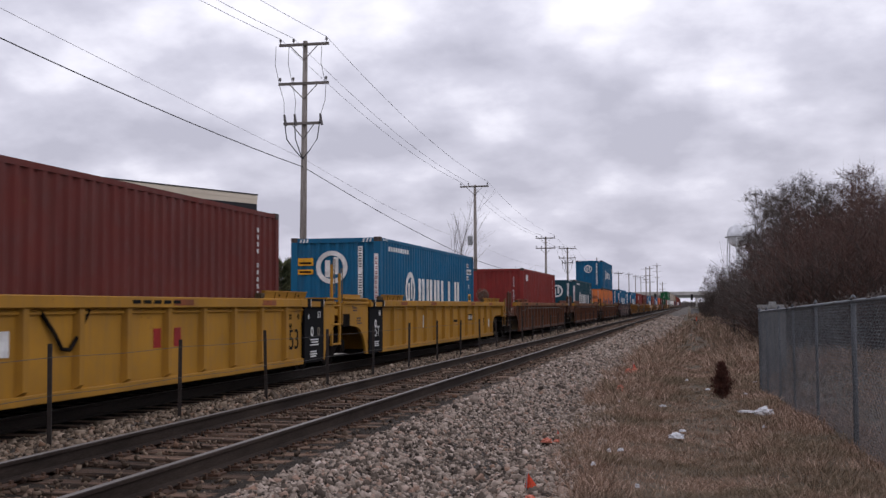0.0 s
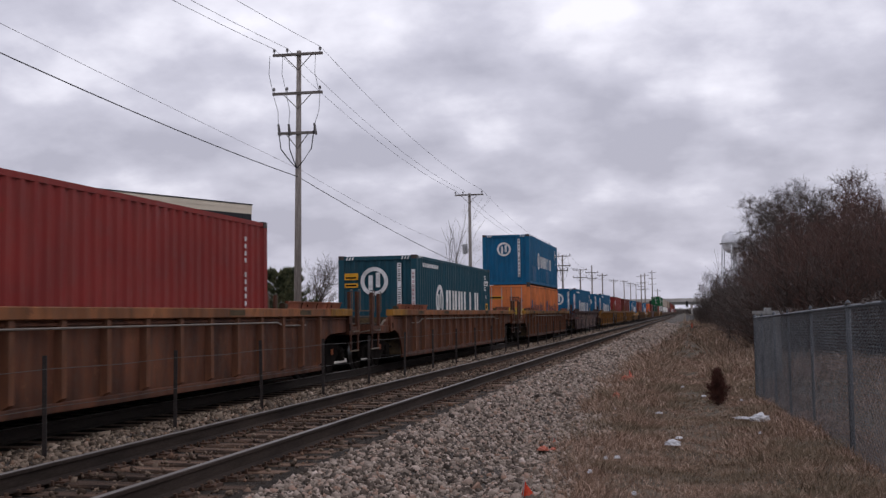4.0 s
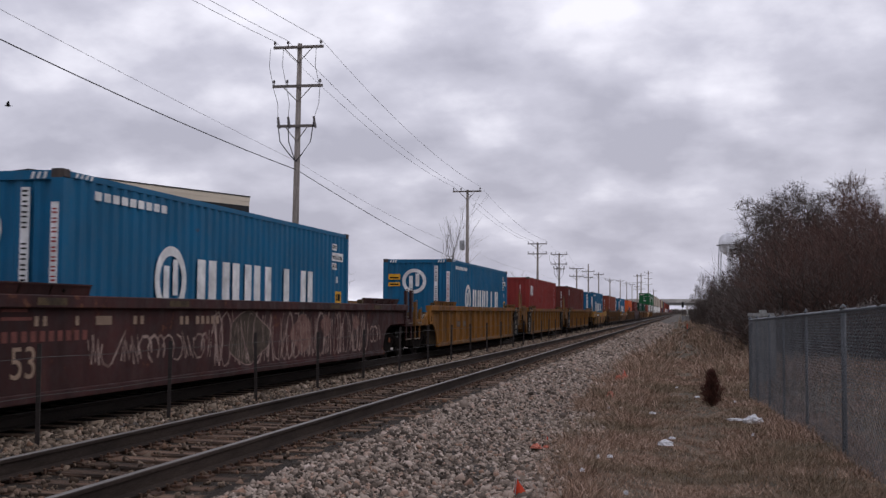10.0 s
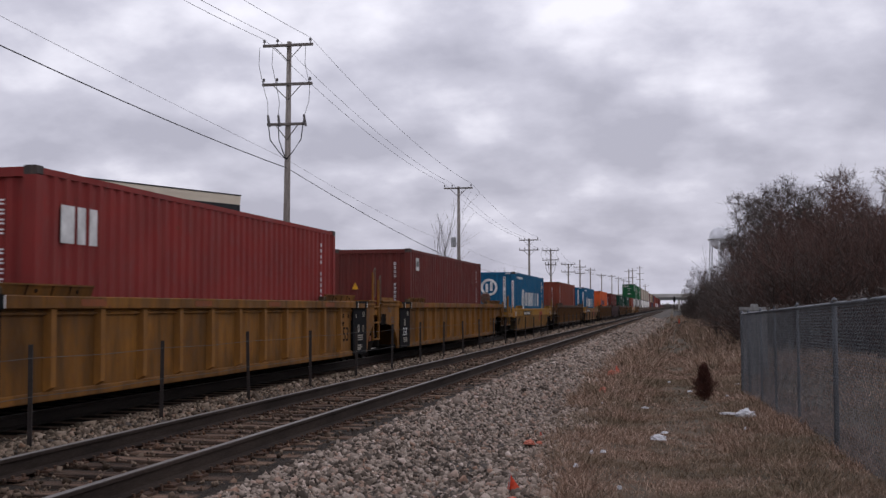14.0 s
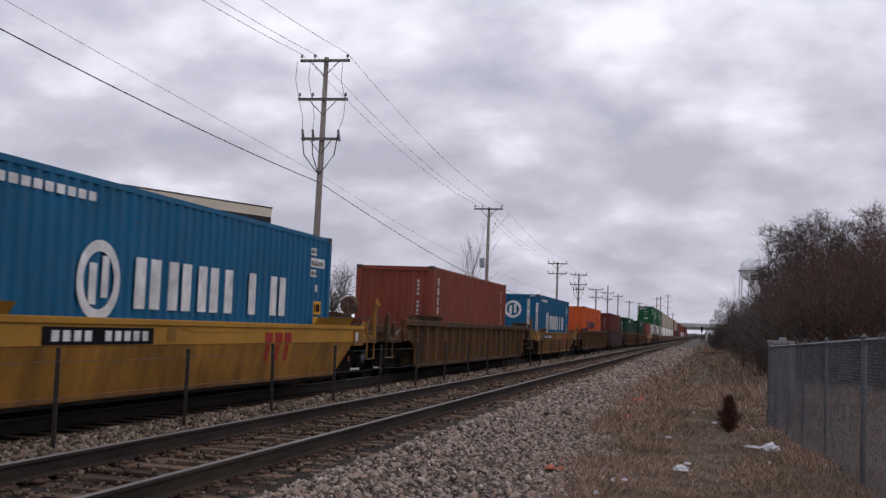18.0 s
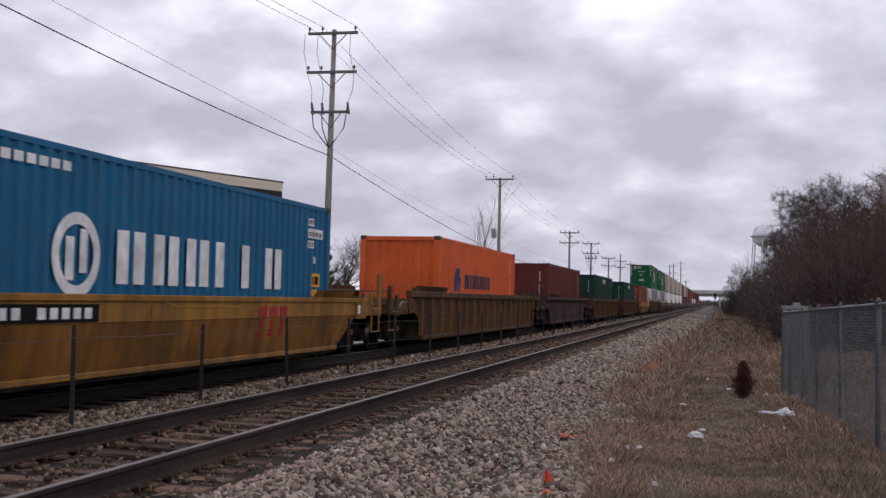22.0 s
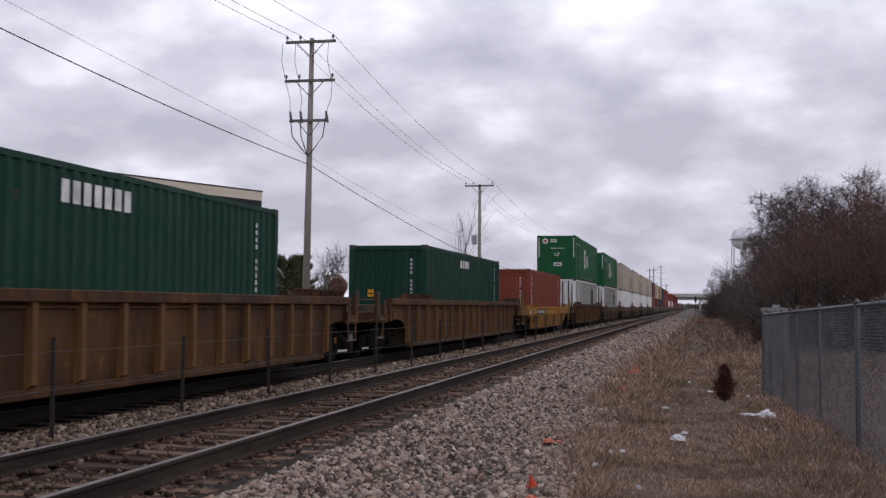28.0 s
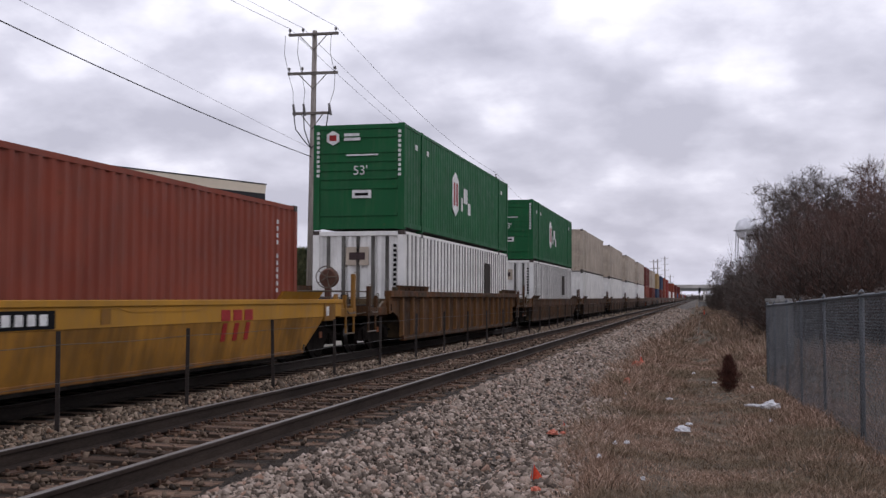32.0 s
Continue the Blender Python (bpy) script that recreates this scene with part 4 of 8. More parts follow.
def draft_end(car, mat, yb, yc, sg, wheel=False, low=False, smooth=False):
    """Open end from the bulkhead at yb past the chord's end at yc; sg is -1 at the leading end."""
    ye = yb - 3.05 if sg < 0 else yc + (1.05 if smooth else 0.8)
    lo, hi = min(yb, ye), max(yb, ye)
    at = lambda d: ye - sg * d                       # d metres in from the end sill
    span = lambda a, b: sorted((at(a), at(b)))
    mat = CAR["ochre"] if mat == CAR["yellow"] else mat
    deep = abs(ye - yc)
    part("bulkhead", Shape().box(-1.34, 1.34, yb - 0.05, yb + 0.05, 0.28, 1.30), M_DECK, car)
    part("platform", Shape().box(-1.25, 1.25, lo, hi, 0.98, 1.05), M_DECK, car, "grimy end platform over the truck")
    # the second, wider box is added to block light under the platform
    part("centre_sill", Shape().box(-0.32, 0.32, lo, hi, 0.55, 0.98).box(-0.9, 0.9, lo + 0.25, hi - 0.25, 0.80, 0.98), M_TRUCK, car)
    # crossover walkway with its open frame
    wk = part("walkway", Shape().box(-1.35, 1.35, *span(0.06, 0.50), 1.14, 1.17), M_GRATE, car, "pale worn walkway grating")
    part("walkway_beam", Shape().box(-1.3, 1.3, *span(0.48, 0.54), 1.05, 1.14), M_TRUCK, wk)
    for z, d in ((1.47, 0.52), (1.33, 0.56)):
        part("cross_rail", Shape().tube([(-1.30, at(d), z), (1.30, at(d), z)], 0.017, 6), M_HAND, car, "worn steel crossover handrail")
    part("end_sill", Shape().box(-1.42, 1.42, *span(-0.05, 0.09), 0.90, 1.13), mat, car)
    for s in (-1, 1):
        x0, x1 = sorted((s * 1.31, s * 1.415))
        part("side_sill", Shape().box(x0, x1, *span(0.0, max(deep, 0.3)), 0.90, 1.09, 0.01), mat, car)
        part("gusset", Shape().plate([(at(deep), 1.09), (at(deep - 0.42), 1.09), (at(deep), 1.30)][::-s * sg] if deep > 0.5 else [(at(0.1), 1.09), (at(0.3), 1.09), (at(0.3), 1.2)], x0 + 0.02, x1 - 0.02), mat, car)
        tall = 0.32 if mat.name in TALL_POSTS and not low else 0.0
        # corner post and inner post, each with a thin loop, over a hanging step
        for d, top, w in ((0.08, 1.86 if smooth else 1.60 + tall, 0.075), (0.68, 1.38 + (tall + 0.2 if tall else 0.0), 0.05)):
            if d > deep - 0.1 and d > 0.1:
                continue
            y = at(d)
            pst = part("end_post", Shape().box(s * 1.39 - 0.035, s * 1.39 + 0.035, y - w, y + w, 0.96, top, 0.006), mat, car, "upright end post")
            k = y + w
            part("grab_loop", Shape().tube([(s * 1.40, k, top - 0.50), (s * 1.40, k + 0.15, top - 0.46), (s * 1.40, k + 0.15, top + 0.02), (s * 1.40, k + 0.10, top + 0.05), (s * 1.40, k - 0.02, top + 0.03)], 0.012, 5), M_HAND, pst, "thin grab loop")
        for d in (0.02, 0.58):
            st = part("step_hanger", Shape().box(*sorted((s * 1.385, s * 1.41)), *span(d, d + 0.085), 0.52, 0.92), mat, car)
        part("step_rung", grab([(s * 1.40, at(0.0), 0.53), (s * 1.40, at(0.68), 0.53)], 0.018), M_HAND, st)
        part("foot_bar", grab([(s * 1.43, at(0.14), 1.02), (s * 1.46, at(0.16), 0.98), (s * 1.46, at(0.60), 0.98), (s * 1.43, at(0.62), 1.04)], 0.014), M_HAND, car, "bent grab bar")
    for x, z in ((0.75, 1.10), (-0.85, 1.10)):
        part("pipe", Shape().tube([(x, lo + 0.1, z), (x, hi - 0.1, z)], 0.035, 6), M_TANK, car, "dark brake pipe")
    part("brake_lever", Shape().tube([(0.2, lo + 0.2, 0.55), (0.9, (lo + hi) / 2, 0.62), (1.1, hi - 0.2, 0.5)], 0.03, 5), M_TRUCK, car)
    cp = part("coupler", Shape().box(-0.1, 0.1, *sorted((ye, ye + sg * 0.12)), 0.76, 0.94).box(-0.17, 0.17, *sorted((ye + sg * 0.04, ye + sg * 0.14)), 0.70, 0.98), M_TRUCK, car, "dark cast coupler")
    part("air_hose", Shape().tube([(0.35, ye, 0.8), (0.4, ye + sg * 0.08, 0.5), (0.2, ye + sg * 0.12, 0.35)], 0.025, 5), M_BLACKPAINT, cp)
    part("uncoupling_lever", grab([(1.38, at(-0.07), 0.98), (0.9, at(-0.12), 0.90), (0.2, at(-0.12), 0.86)], 0.013), M_HAND, car)
    part("reservoir", Shape().lathe([(0.02, -0.50), (0.15, -0.46), (0.16, 0), (0.15, 0.46), (0.02, 0.50)], 12, "x", (-0.5, at(min(1.3, abs(yb - ye) - 0.4)), 1.20)), M_TANK, car, "dark air reservoir")
    part("valve_box", Shape().box(0.35, 0.75, *span(0.75, 1.1), 1.05, 1.28).box(0.45, 0.6, *span(0.8, 0.95), 1.28, 1.40), M_TANK, car)
    part("curved_hose", Shape().tube([(1.30, at(0.95), 1.02), (1.33, at(1.15), 1.10), (1.33, at(1.35), 1.20), (1.33, at(1.5), 1.22)], 0.028, 6), M_HAND, car, "pale curved hose")
    if wheel:
        bx, y = 0.25, at(0.45)
        bs = part("brake_stand", Shape().box(bx - 0.07, bx + 0.07, y - 0.06, y + 0.06, 1.05, 1.62).lathe([(0.03, -0.06), (0.20, -0.05), (0.24, 0.02), (0.24, 0.12), (0.15, 0.18)], 14, "y", (bx, y, 1.80)), M_HOUSING, car, "rusty hand brake housing")
        a = [(bx + 0.26 * math.cos(2 * math.pi * k / 20), y - 0.14, 1.82 + 0.26 * math.sin(2 * math.pi * k / 20)) for k in range(21)]
        bw = Shape().tube(a, 0.016, 5)
        for k in range(0, 20, 4):
            bw.tube([(bx, y - 0.10, 1.82), a[k]], 0.012, 4)
        part("brake_wheel", bw, M_HAND, bs, "spoked hand brake wheel")


def artic_end(car, mat, yb, sg):
    """Articulated end: black stencil panel, arched side over the shared truck; the leading end carries the ladder."""
    front = sg < 0
    ink = M_DUSTY if mat == CAR["amber"] else M_WHITE
    ye = yb + sg * (3.1 if front else 1.95)
    lo, hi = min(yb, ye), max(yb, ye)
    part("bulkhead", Shape().box(-1.34, 1.34, yb - 0.05, yb + 0.05, 0.28, 1.45), mat, car)
    part("platform", Shape().box(-1.2, 1.2, lo, hi, 1.02, 1.14), mat, car, "end platform over the shared truck")
    # wider upper box blocks light here as well
    part("centre_sill", Shape().box(-0.3, 0.3, lo, hi, 0.60, 1.02).box(-1.0, 1.0, lo + 0.1, hi - 0.1, 0.86, 1.02), M_TRUCK, car)
    b2 = yb + sg * 1.15
    for s in (-1, 1):
        p = part("stencil_panel", Shape().box(min(s * 1.40, s * 1.452), max(s * 1.40, s * 1.452), min(yb, b2), max(yb, b2), 0.22, 1.5), M_BLACKPAINT, car, "black stencil panel with white markings")
        if s > 0:
            yc = (yb + b2) / 2
            rows = ((0.0, 0.66, 0.46), (0.02, 0.61, 0.40), (0.0, 0.555, 0.5), (-0.06, 0.42, 0.34), (-0.04, 0.37, 0.40), (-0.08, 0.325, 0.32)) if not front else ((0.0, 0.47, 0.46), (0.0, 0.42, 0.36), (0.02, 0.375, 0.40))
            for dy, z0, w in rows:
                part("bar", side_mark(1.452, yc + dy - w / 2, yc + dy + w / 2, z0, z0 + 0.028), ink, p)
            part("mark_ring", ring_mark(yc - (0.05 if front else 0.14), 0.93 if front else 0.84, 0.055, 0.10, "x", 1.452, 0.8, 14), ink, p)
            if not front:
                part("mark_ring", ring_mark(yc + 0.26, 0.84, 0.055, 0.09, "x", 1.452, 0.8, 14), M_DULLBAR, p)
                part("bar", side_mark(1.452, yc - 0.36, yc - 0.32, 1.10, 1.19), ink, p)
            lettering("48" if front else "53", 0.19, ink, p, on_side(1.455, yc + 0.28, 1.12), "small white number")
        part("chord_cover", Shape().box(*sorted((s * 1.33, s * 1.507)), min(yb, b2) + 0.02, max(yb, b2) - 0.02, 1.455, 1.509), M_BLACKPAINT, p, "black plate over the chord")
        for i in (0.12, 0.90):
            y = yb + sg * i
            part("strap", Shape().box(*sorted((s * 1.34, s * 1.508)), y - 0.09, y + 0.09, 1.335, 1.508), M_BLACKPAINT, p, "black strap over the chord")
            part("strap_edge", Shape().box(*sorted((s * 1.44, s * 1.512)), y + 0.095, y + 0.115, 1.345, 1.495), M_WHITE, p, "pale strap edge")
        if front:
            arch = [(b2, 0.22), (b2, 1.5), (ye + 1.35, 1.5), (ye + 1.3, 1.62), (ye, 1.62), (ye, 0.96), (b2 - 1.2, 0.90), (b2 - 0.9, 0.88), (b2 - 0.62, 0.80), (b2 - 0.40, 0.66), (b2 - 0.24, 0.46), (b2 - 0.14, 0.22)]
        else:
            arch = [(b2, 0.22), (b2, 1.5), (ye, 1.5), (ye, 0.93), (b2 + 0.62, 0.84), (b2 + 0.42, 0.70), (b2 + 0.25, 0.48), (b2 + 0.14, 0.22)]
        ar = part("end_arch", Shape().plate(arch, min(s * 1.36, s * 1.42), max(s * 1.36, s * 1.42)), mat, car)
        part("flange", Shape().box(*sorted((s * 1.418, s * 1.46)), *sorted((b2 + sg * 0.02, ye)), 1.40, 1.46, 0.006), mat, ar)
        part("cover_plate", Shape().box(*sorted((s * 0.9, s * 1.48)), *sorted((b2 + sg * 0.15, ye)), 1.5, 1.54, 0.008), mat, car, "bent deck cover plate")
        if front:
            # no opening is cut: a dark plate paints the pocket's shade
            part("pocket", Shape().box(*sorted((s * 1.415, s * 1.424)), ye + 0.04, ye + 0.52, 0.90, 1.18), M_TRUCK, ar, "dark plate for the shade in a square pocket")
            for i, (y, z, w) in enumerate(((0.9, 1.30, 0.34), (0.92, 1.24, 0.30), (0.75, 1.34, 0.08), (1.2, 1.06, 0.34), (1.2, 1.00, 0.30), (1.25, 0.94, 0.38))):
                part("number_bar", Shape().box(*sorted((s * 1.419, s * 1.423)), ye + y - w / 2, ye + y + w / 2, z, z + 0.03), M_DARKMARK, ar)
            for y, z in ((ye - 0.15, 2.08), (ye - 0.68, 2.26)):
                r = part("ladder_rail", Shape().box(s * 1.40 - 0.02, s * 1.40 + 0.02, y - 0.045, y + 0.045, 0.50, z, 0.006), mat, car, "tall ladder rail")
                part("grab_loop", grab([(s * 1.42, y + 0.05, z - 0.65), (s * 1.42, y + 0.14, z - 0.60), (s * 1.42, y + 0.14, z + 0.12), (s * 1.42, y + 0.05, z + 0.10), (s * 1.42, y, z)], 0.011), M_HAND, r, "thin grab loop")
            for z in (0.53, 0.96, 1.37):
                part("ladder_rung", Shape().box(s * 1.40 - 0.03, s * 1.40 + 0.03, ye - 0.73, ye - 0.10, z - 0.02, z + 0.02, 0.006), mat, car)
            part("ladder_bracket", Shape().box(*sorted((s * 1.1, s * 1.38)), ye - 0.70, ye - 0.02, 1.16, 1.30), mat, car)
        part("cross_beam", Shape().box(min(s * 0.4, s * 1.36), max(s * 0.4, s * 1.36), ye - sg * 0.4 - 0.12, ye - sg * 0.4 + 0.12, 1.14, 1.45), mat, car)


TEXT_ME = {}


def lettering(txt, size, mat, parent, m, label=""):
    """Painted characters in the built-in font, as a thin mesh."""
    key = (txt, size, mat.name)
    if key not in TEXT_ME:
        cu = bpy.data.curves.new("stencil", "FONT")
        cu.body, cu.size, cu.extrude, cu.align_x = txt, size, 0.003, "CENTER"
        tmp = bpy.data.objects.new("stencil", cu)
        TEXT_ME[key] = bpy.data.meshes.new_from_object(tmp)
        bpy.data.objects.remove(tmp)
        TEXT_ME[key].materials.clear()
        TEXT_ME[key].materials.append(mat)
    return part("stencil", TEXT_ME[key], None, parent, label, at=m)


def on_side(x, y, z):
    """Pose of lettering that reads on the side towards the viewer."""
    return Matrix.Translation((x, y, z)) @ Euler((radians(90), 0, radians(90))).to_matrix().to_4x4()


def ribbed_car(colour, label, bf, bb, tf, tb, front="draft", back="draft", wheel=False, trucks=(True, True), ribs=True, extra=None, chord=None, low=False):
    """A deep well car with ribbed sides. All lengths run from its own origin at bf."""
    mat = CAR[colour]
    cm = CAR[chord] if chord else mat
    c = thing("well_car", label, "rail car", group="cars of the train")
    L, a, b = bb - bf, tf - bf, tb - bf
    f0 = -0.42 if front == "draft" else 0.0
    l0 = L + 0.42 if back == "draft" else L
    out = [(0, 0.25), (L, 0.25)]
    out += [(L + 0.06, 0.45), (L + 0.20, 0.68), (L + 0.42, 0.86), (L + 0.75, 0.95), (b, 0.98), (b, 1.36)] if back == "draft" else [(L, 1.36)]
    out += [(a, 1.36), (a, 0.98), (-0.75, 0.95), (-0.42, 0.86), (-0.20, 0.68), (-0.06, 0.45)] if front == "draft" else [(0, 1.36)]
    y0, y1 = (a if front == "draft" else -1.15), (b if back == "draft" else L + 1.15)
    for s in (-1, 1):
        lo, hi = sorted((s * 1.355, s * 1.385))
        sd = part("side_plate", Shape().plate(out, lo, hi), mat, c)
        lo, hi = sorted((s * 1.32, s * 1.50))
        part("top_chord", Shape().box(lo, hi, y0, y1, 1.34, 1.50, 0.012), cm, c)
        part("bottom_sill", Shape().box(*sorted((s * 1.33, s * 1.44)), 0.02, L - 0.02, 0.20, 0.32, 0.01), mat, c)
        if ribs:
            key = (colour, "rib", s)
            if key not in WHEEL_ME:
                x0, x1 = s * 1.383, s * 1.475
                WHEEL_ME[key] = Shape().loft([[(x0, -0.085, 0.31), (x1, -0.055, 0.37), (x1, 0.055, 0.37), (x0, 0.085, 0.31)][::s], [(x0, -0.085, 1.342), (x1, -0.055, 1.342), (x1, 0.055, 1.342), (x0, 0.085, 1.342)][::s]]).mesh("rib", RIB_LIT_WORN.get(colour, mat))
            inset = {"tan": -0.14, "brown": 0.10}.get(colour, 0.38)
            r0 = inset if front == "draft" else 1.05
            r1 = L - inset if back == "draft" else L - 1.0
            n = round((r1 - r0) / (1.06 if colour in ("tan", "brown") else 1.14)) + 1
            for i in range(n):
                part("rib", WHEEL_ME[key], None, sd, at=(0, r0 + (r1 - r0) * i / (n - 1), 0))
            part("stiffener", Shape().box(*sorted((s * 1.383, s * 1.425)), y0 + 0.1, y1 - 0.1, 1.262, 1.305, 0.008), mat, sd)
            for kind, y in ((front, y0), (back, y1)):
                if kind == "draft":
                    part("end_post", Shape().box(*sorted((s * 1.383, s * 1.47)), y - (0.02 if y > 1 else -0.02) - 0.11, y - (0.02 if y > 1 else -0.02) + 0.11, 0.93, 1.342), mat, sd)
                    slot = y - (0.10 if y > 1 else -0.10)
                    # slot drawn as a dark plate on the post, for its shade
                    part("jack_slot", Shape().box(*sorted((s * 1.468, s * 1.474)), slot - 0.035, slot + 0.035, 1.0, 1.17), M_TRUCK, sd, "dark plate for the shade in the end post's slot")
        for y in (y0, y1):
            k = 1 if y > 1 else -1
            part("chord_end", Shape().box(*sorted((s * 1.318, s * 1.504)), *sorted((y + 0.004 * k, y - 1.5 * k)), 1.338, 1.505, 0.012), CAR["ochre"] if chord else mat, c)
            for i in range(2):
                g = y - k * (3.1 + 3.4 * i)
                part("chord_patch", Shape().box(*sorted((s * 1.45, s * 1.503)), g - 0.32, g + 0.32, 1.375, 1.465), CAR["orange"] if colour in ("yellow", "amber") else M_DECK, c, "small rust-orange plate")
        # guide plates above the chord near both ends
        for g, w in ((1.0, 1.65) if front == "draft" else (1.0, 1.0), (L - 0.35, 1.65) if back == "draft" else (L - 1.0, 1.1)):
            gm = CAR["salmon"] if chord else cm
            gp = part("guide_plate", Shape().loft([[(s * 1.37, g - w, 1.5), (s * 1.42, g - w, 1.5), (s * 1.42, g + w, 1.5), (s * 1.37, g + w, 1.5)][::s], [(s * 1.41, g - w, 1.63), (s * 1.46, g - w, 1.63), (s * 1.46, g + w, 1.63), (s * 1.41, g + w, 1.63)][::s]]), gm, c, "flared container guide")
            part("guide_lip", Shape().box(*sorted((s * 1.41, s * 1.475)), g - w, g + w, 1.625, 1.645), gm, gp)
            part("guide_foot", Shape().box(*sorted((s * 1.34, s * 1.46)), g - w - 0.16, g - w + 0.004, 1.5, 1.60, 0.02), M_DECK, gp, "dark guide foot")
            for u in (-0.5, 0.05, 0.45):
                part("seam", Shape().loft([[(s * (1.4195 + e), g + u * w - 0.012, 1.503), (s * (1.4195 + e), g + u * w + 0.012, 1.503), (s * (1.4605 + e), g + u * w + 0.012, 1.628), (s * (1.4605 + e), g + u * w - 0.012, 1.628)][::s] for e in (0.0, 0.005)]), M_TRUCK, gp)
            for u in (-0.3, 0.62):
                part("drain_hole", Shape().lathe([(0.028, 0.0), (0.028, 0.008)], 8, "x", (s * 1.44, g + u * w, 1.56)), M_TRUCK, gp)
        if chord and s > 0:
            part("brake_pipe", Shape().tube([(1.42, 0.9, 1.13), (1.42, 1.7, 1.13), (1.42, 2.15, 1.235), (1.485, 2.6, 1.235), (1.485, L - 2.6, 1.235), (1.42, L - 2.15, 1.17), (1.42, L - 0.9, 1.17)], 0.016, 6), M_PIPE, c, "pale brake pipe along the side")
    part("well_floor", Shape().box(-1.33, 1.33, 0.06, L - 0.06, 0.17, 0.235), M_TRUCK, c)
    for kind, yb, ye, sg, tr in ((front, 0.0, a, -1, trucks[0]), (back, L, b, 1, trucks[1])):
        if kind == "draft":
            draft_end(c, mat, yb, ye, sg, wheel=wheel and sg < 0, low=low and sg > 0)
            if tr:
                truck(c, yb + sg * (0.75 + 0.5 * abs(ye - yb) if sg < 0 else 1.5))
        else:
            artic_end(c, mat, yb, sg)
            if tr:
                truck(c, yb + sg * 2.5)
    if extra:
        extra(c, L)
    return c


def smooth_car(colour, label, bf, bb, tf, tb, wheel=True, extra=None, trucks=(True, True), chord=None):
    """A well car with plain deep side sheets and sloped ends."""
    mat = CAR[colour]
    c = thing("well_car", label, "rail car", group="cars of the train")
    L, a, b = bb - bf, tf - bf, tb - bf
    out = [(0, 0.28), (L, 0.28), (L + 0.75, 0.80), (b, 0.92), (b, 1.24), (L, 1.24), (0, 1.24), (a, 1.24), (a, 0.92), (-0.35, 0.80)]
    for s in (-1, 1):
        part("side_plate", Shape().plate([(a, 0.93), (b, 0.93), (b, 1.24), (a, 1.24)], *sorted((s * 1.40, s * 1.44))), mat, c)
        low = [(0, 0.28, 1.32), (L, 0.28, 1.32), (L + 0.75, 0.80, 1.41), (L + 0.9, 0.925, 1.43), (-0.5, 0.925, 1.43), (-0.35, 0.80, 1.41)]
        # one paint darker below the bend: grime plus painted-in shade
        part("lower_side", Shape().loft([[(s * (w - 0.04), y, z) for y, z, w in low][::s], [(s * w, y, z) for y, z, w in low][::s]]), CAR["ochre"] if colour == "yellow" else CAR["amber"] if colour == "ochre" else mat, c, "lower side sloping inwards, darkened for grime and shade")
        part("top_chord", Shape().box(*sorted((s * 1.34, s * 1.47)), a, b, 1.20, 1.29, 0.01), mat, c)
        # sill of yellow cars is dulled the same way
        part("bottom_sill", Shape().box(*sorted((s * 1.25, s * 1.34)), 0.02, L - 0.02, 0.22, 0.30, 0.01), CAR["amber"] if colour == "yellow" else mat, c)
        for g0, g1 in ((-0.5, 1.5), (L - 1.5, L + 0.6)):
            part("guide_plate", Shape().loft([[(s * 1.36, g0, 1.29), (s * 1.42, g0, 1.29), (s * 1.42, g1, 1.29), (s * 1.36, g1, 1.29)][::s], [(s * 1.46, g0, 1.44), (s * 1.52, g0, 1.44), (s * 1.52, g1, 1.44), (s * 1.46, g1, 1.44)][::s]]), mat, c, "flared container guide")
    part("well_floor", Shape().box(-1.33, 1.33, 0.06, L - 0.06, 0.17, 0.235), M_TRUCK, c)
    for yb, ye, sg, tr in ((0.0, a, -1, trucks[0]), (L, b, 1, trucks[1])):
        draft_end(c, mat, yb, ye, sg, wheel=(wheel and sg < 0), smooth=True)
        if tr:
            truck(c, yb + sg * 1.42)
    if extra:
        extra(c, L)
    return c


def put_car(c, bf):
    return put_train(c, bf, 0.0)


def put_box(c, s, z=0.25):
    return put_train(c, s, z)


def tail_car():
    """A plain well car for the far end of the train."""
    mat = CAR["tan"]
    c = thing("well_car", "grimy brown well car far back on the train", "rail car", group="cars of the train")
    L = 17.0
    for s in (-1, 1):
        part("side_plate", Shape().plate([(0, 0.28), (L, 0.28), (L + 0.7, 0.9), (L + 2.4, 0.95), (L + 2.4, 1.3), (-2.4, 1.3), (-2.4, 0.95), (-0.7, 0.9)], *sorted((s * 1.38, s * 1.44))), mat, c)
        part("top_chord", Shape().box(*sorted((s * 1.34, s * 1.48)), -2.4, L + 2.4, 1.26, 1.42), mat, c)
    part("well_floor", Shape().box(-1.38, 1.38, 0.06, L - 0.06, 0.17, 0.235), M_TRUCK, c)
    for y, sg in ((-1.5, -1), (L + 1.5, 1)):
        part("platform", Shape().box(-1.3, 1.3, y - 1.2, y + 1.2, 0.9, 1.05), mat, c)
        tr = part("truck", Shape().plate(SIDEFRAME, 0.94, 1.06).plate(SIDEFRAME, -1.06, -0.94).box(-0.95, 0.95, -0.2, 0.2, 0.42, 0.8), M_TRUCK, c, at=(0, y, 0))
        for yy in (-0.89, 0.89):
            part("wheelset", WHEEL_ME["wheel"], None, tr, at=(0, yy, WHEEL_R))
    return c


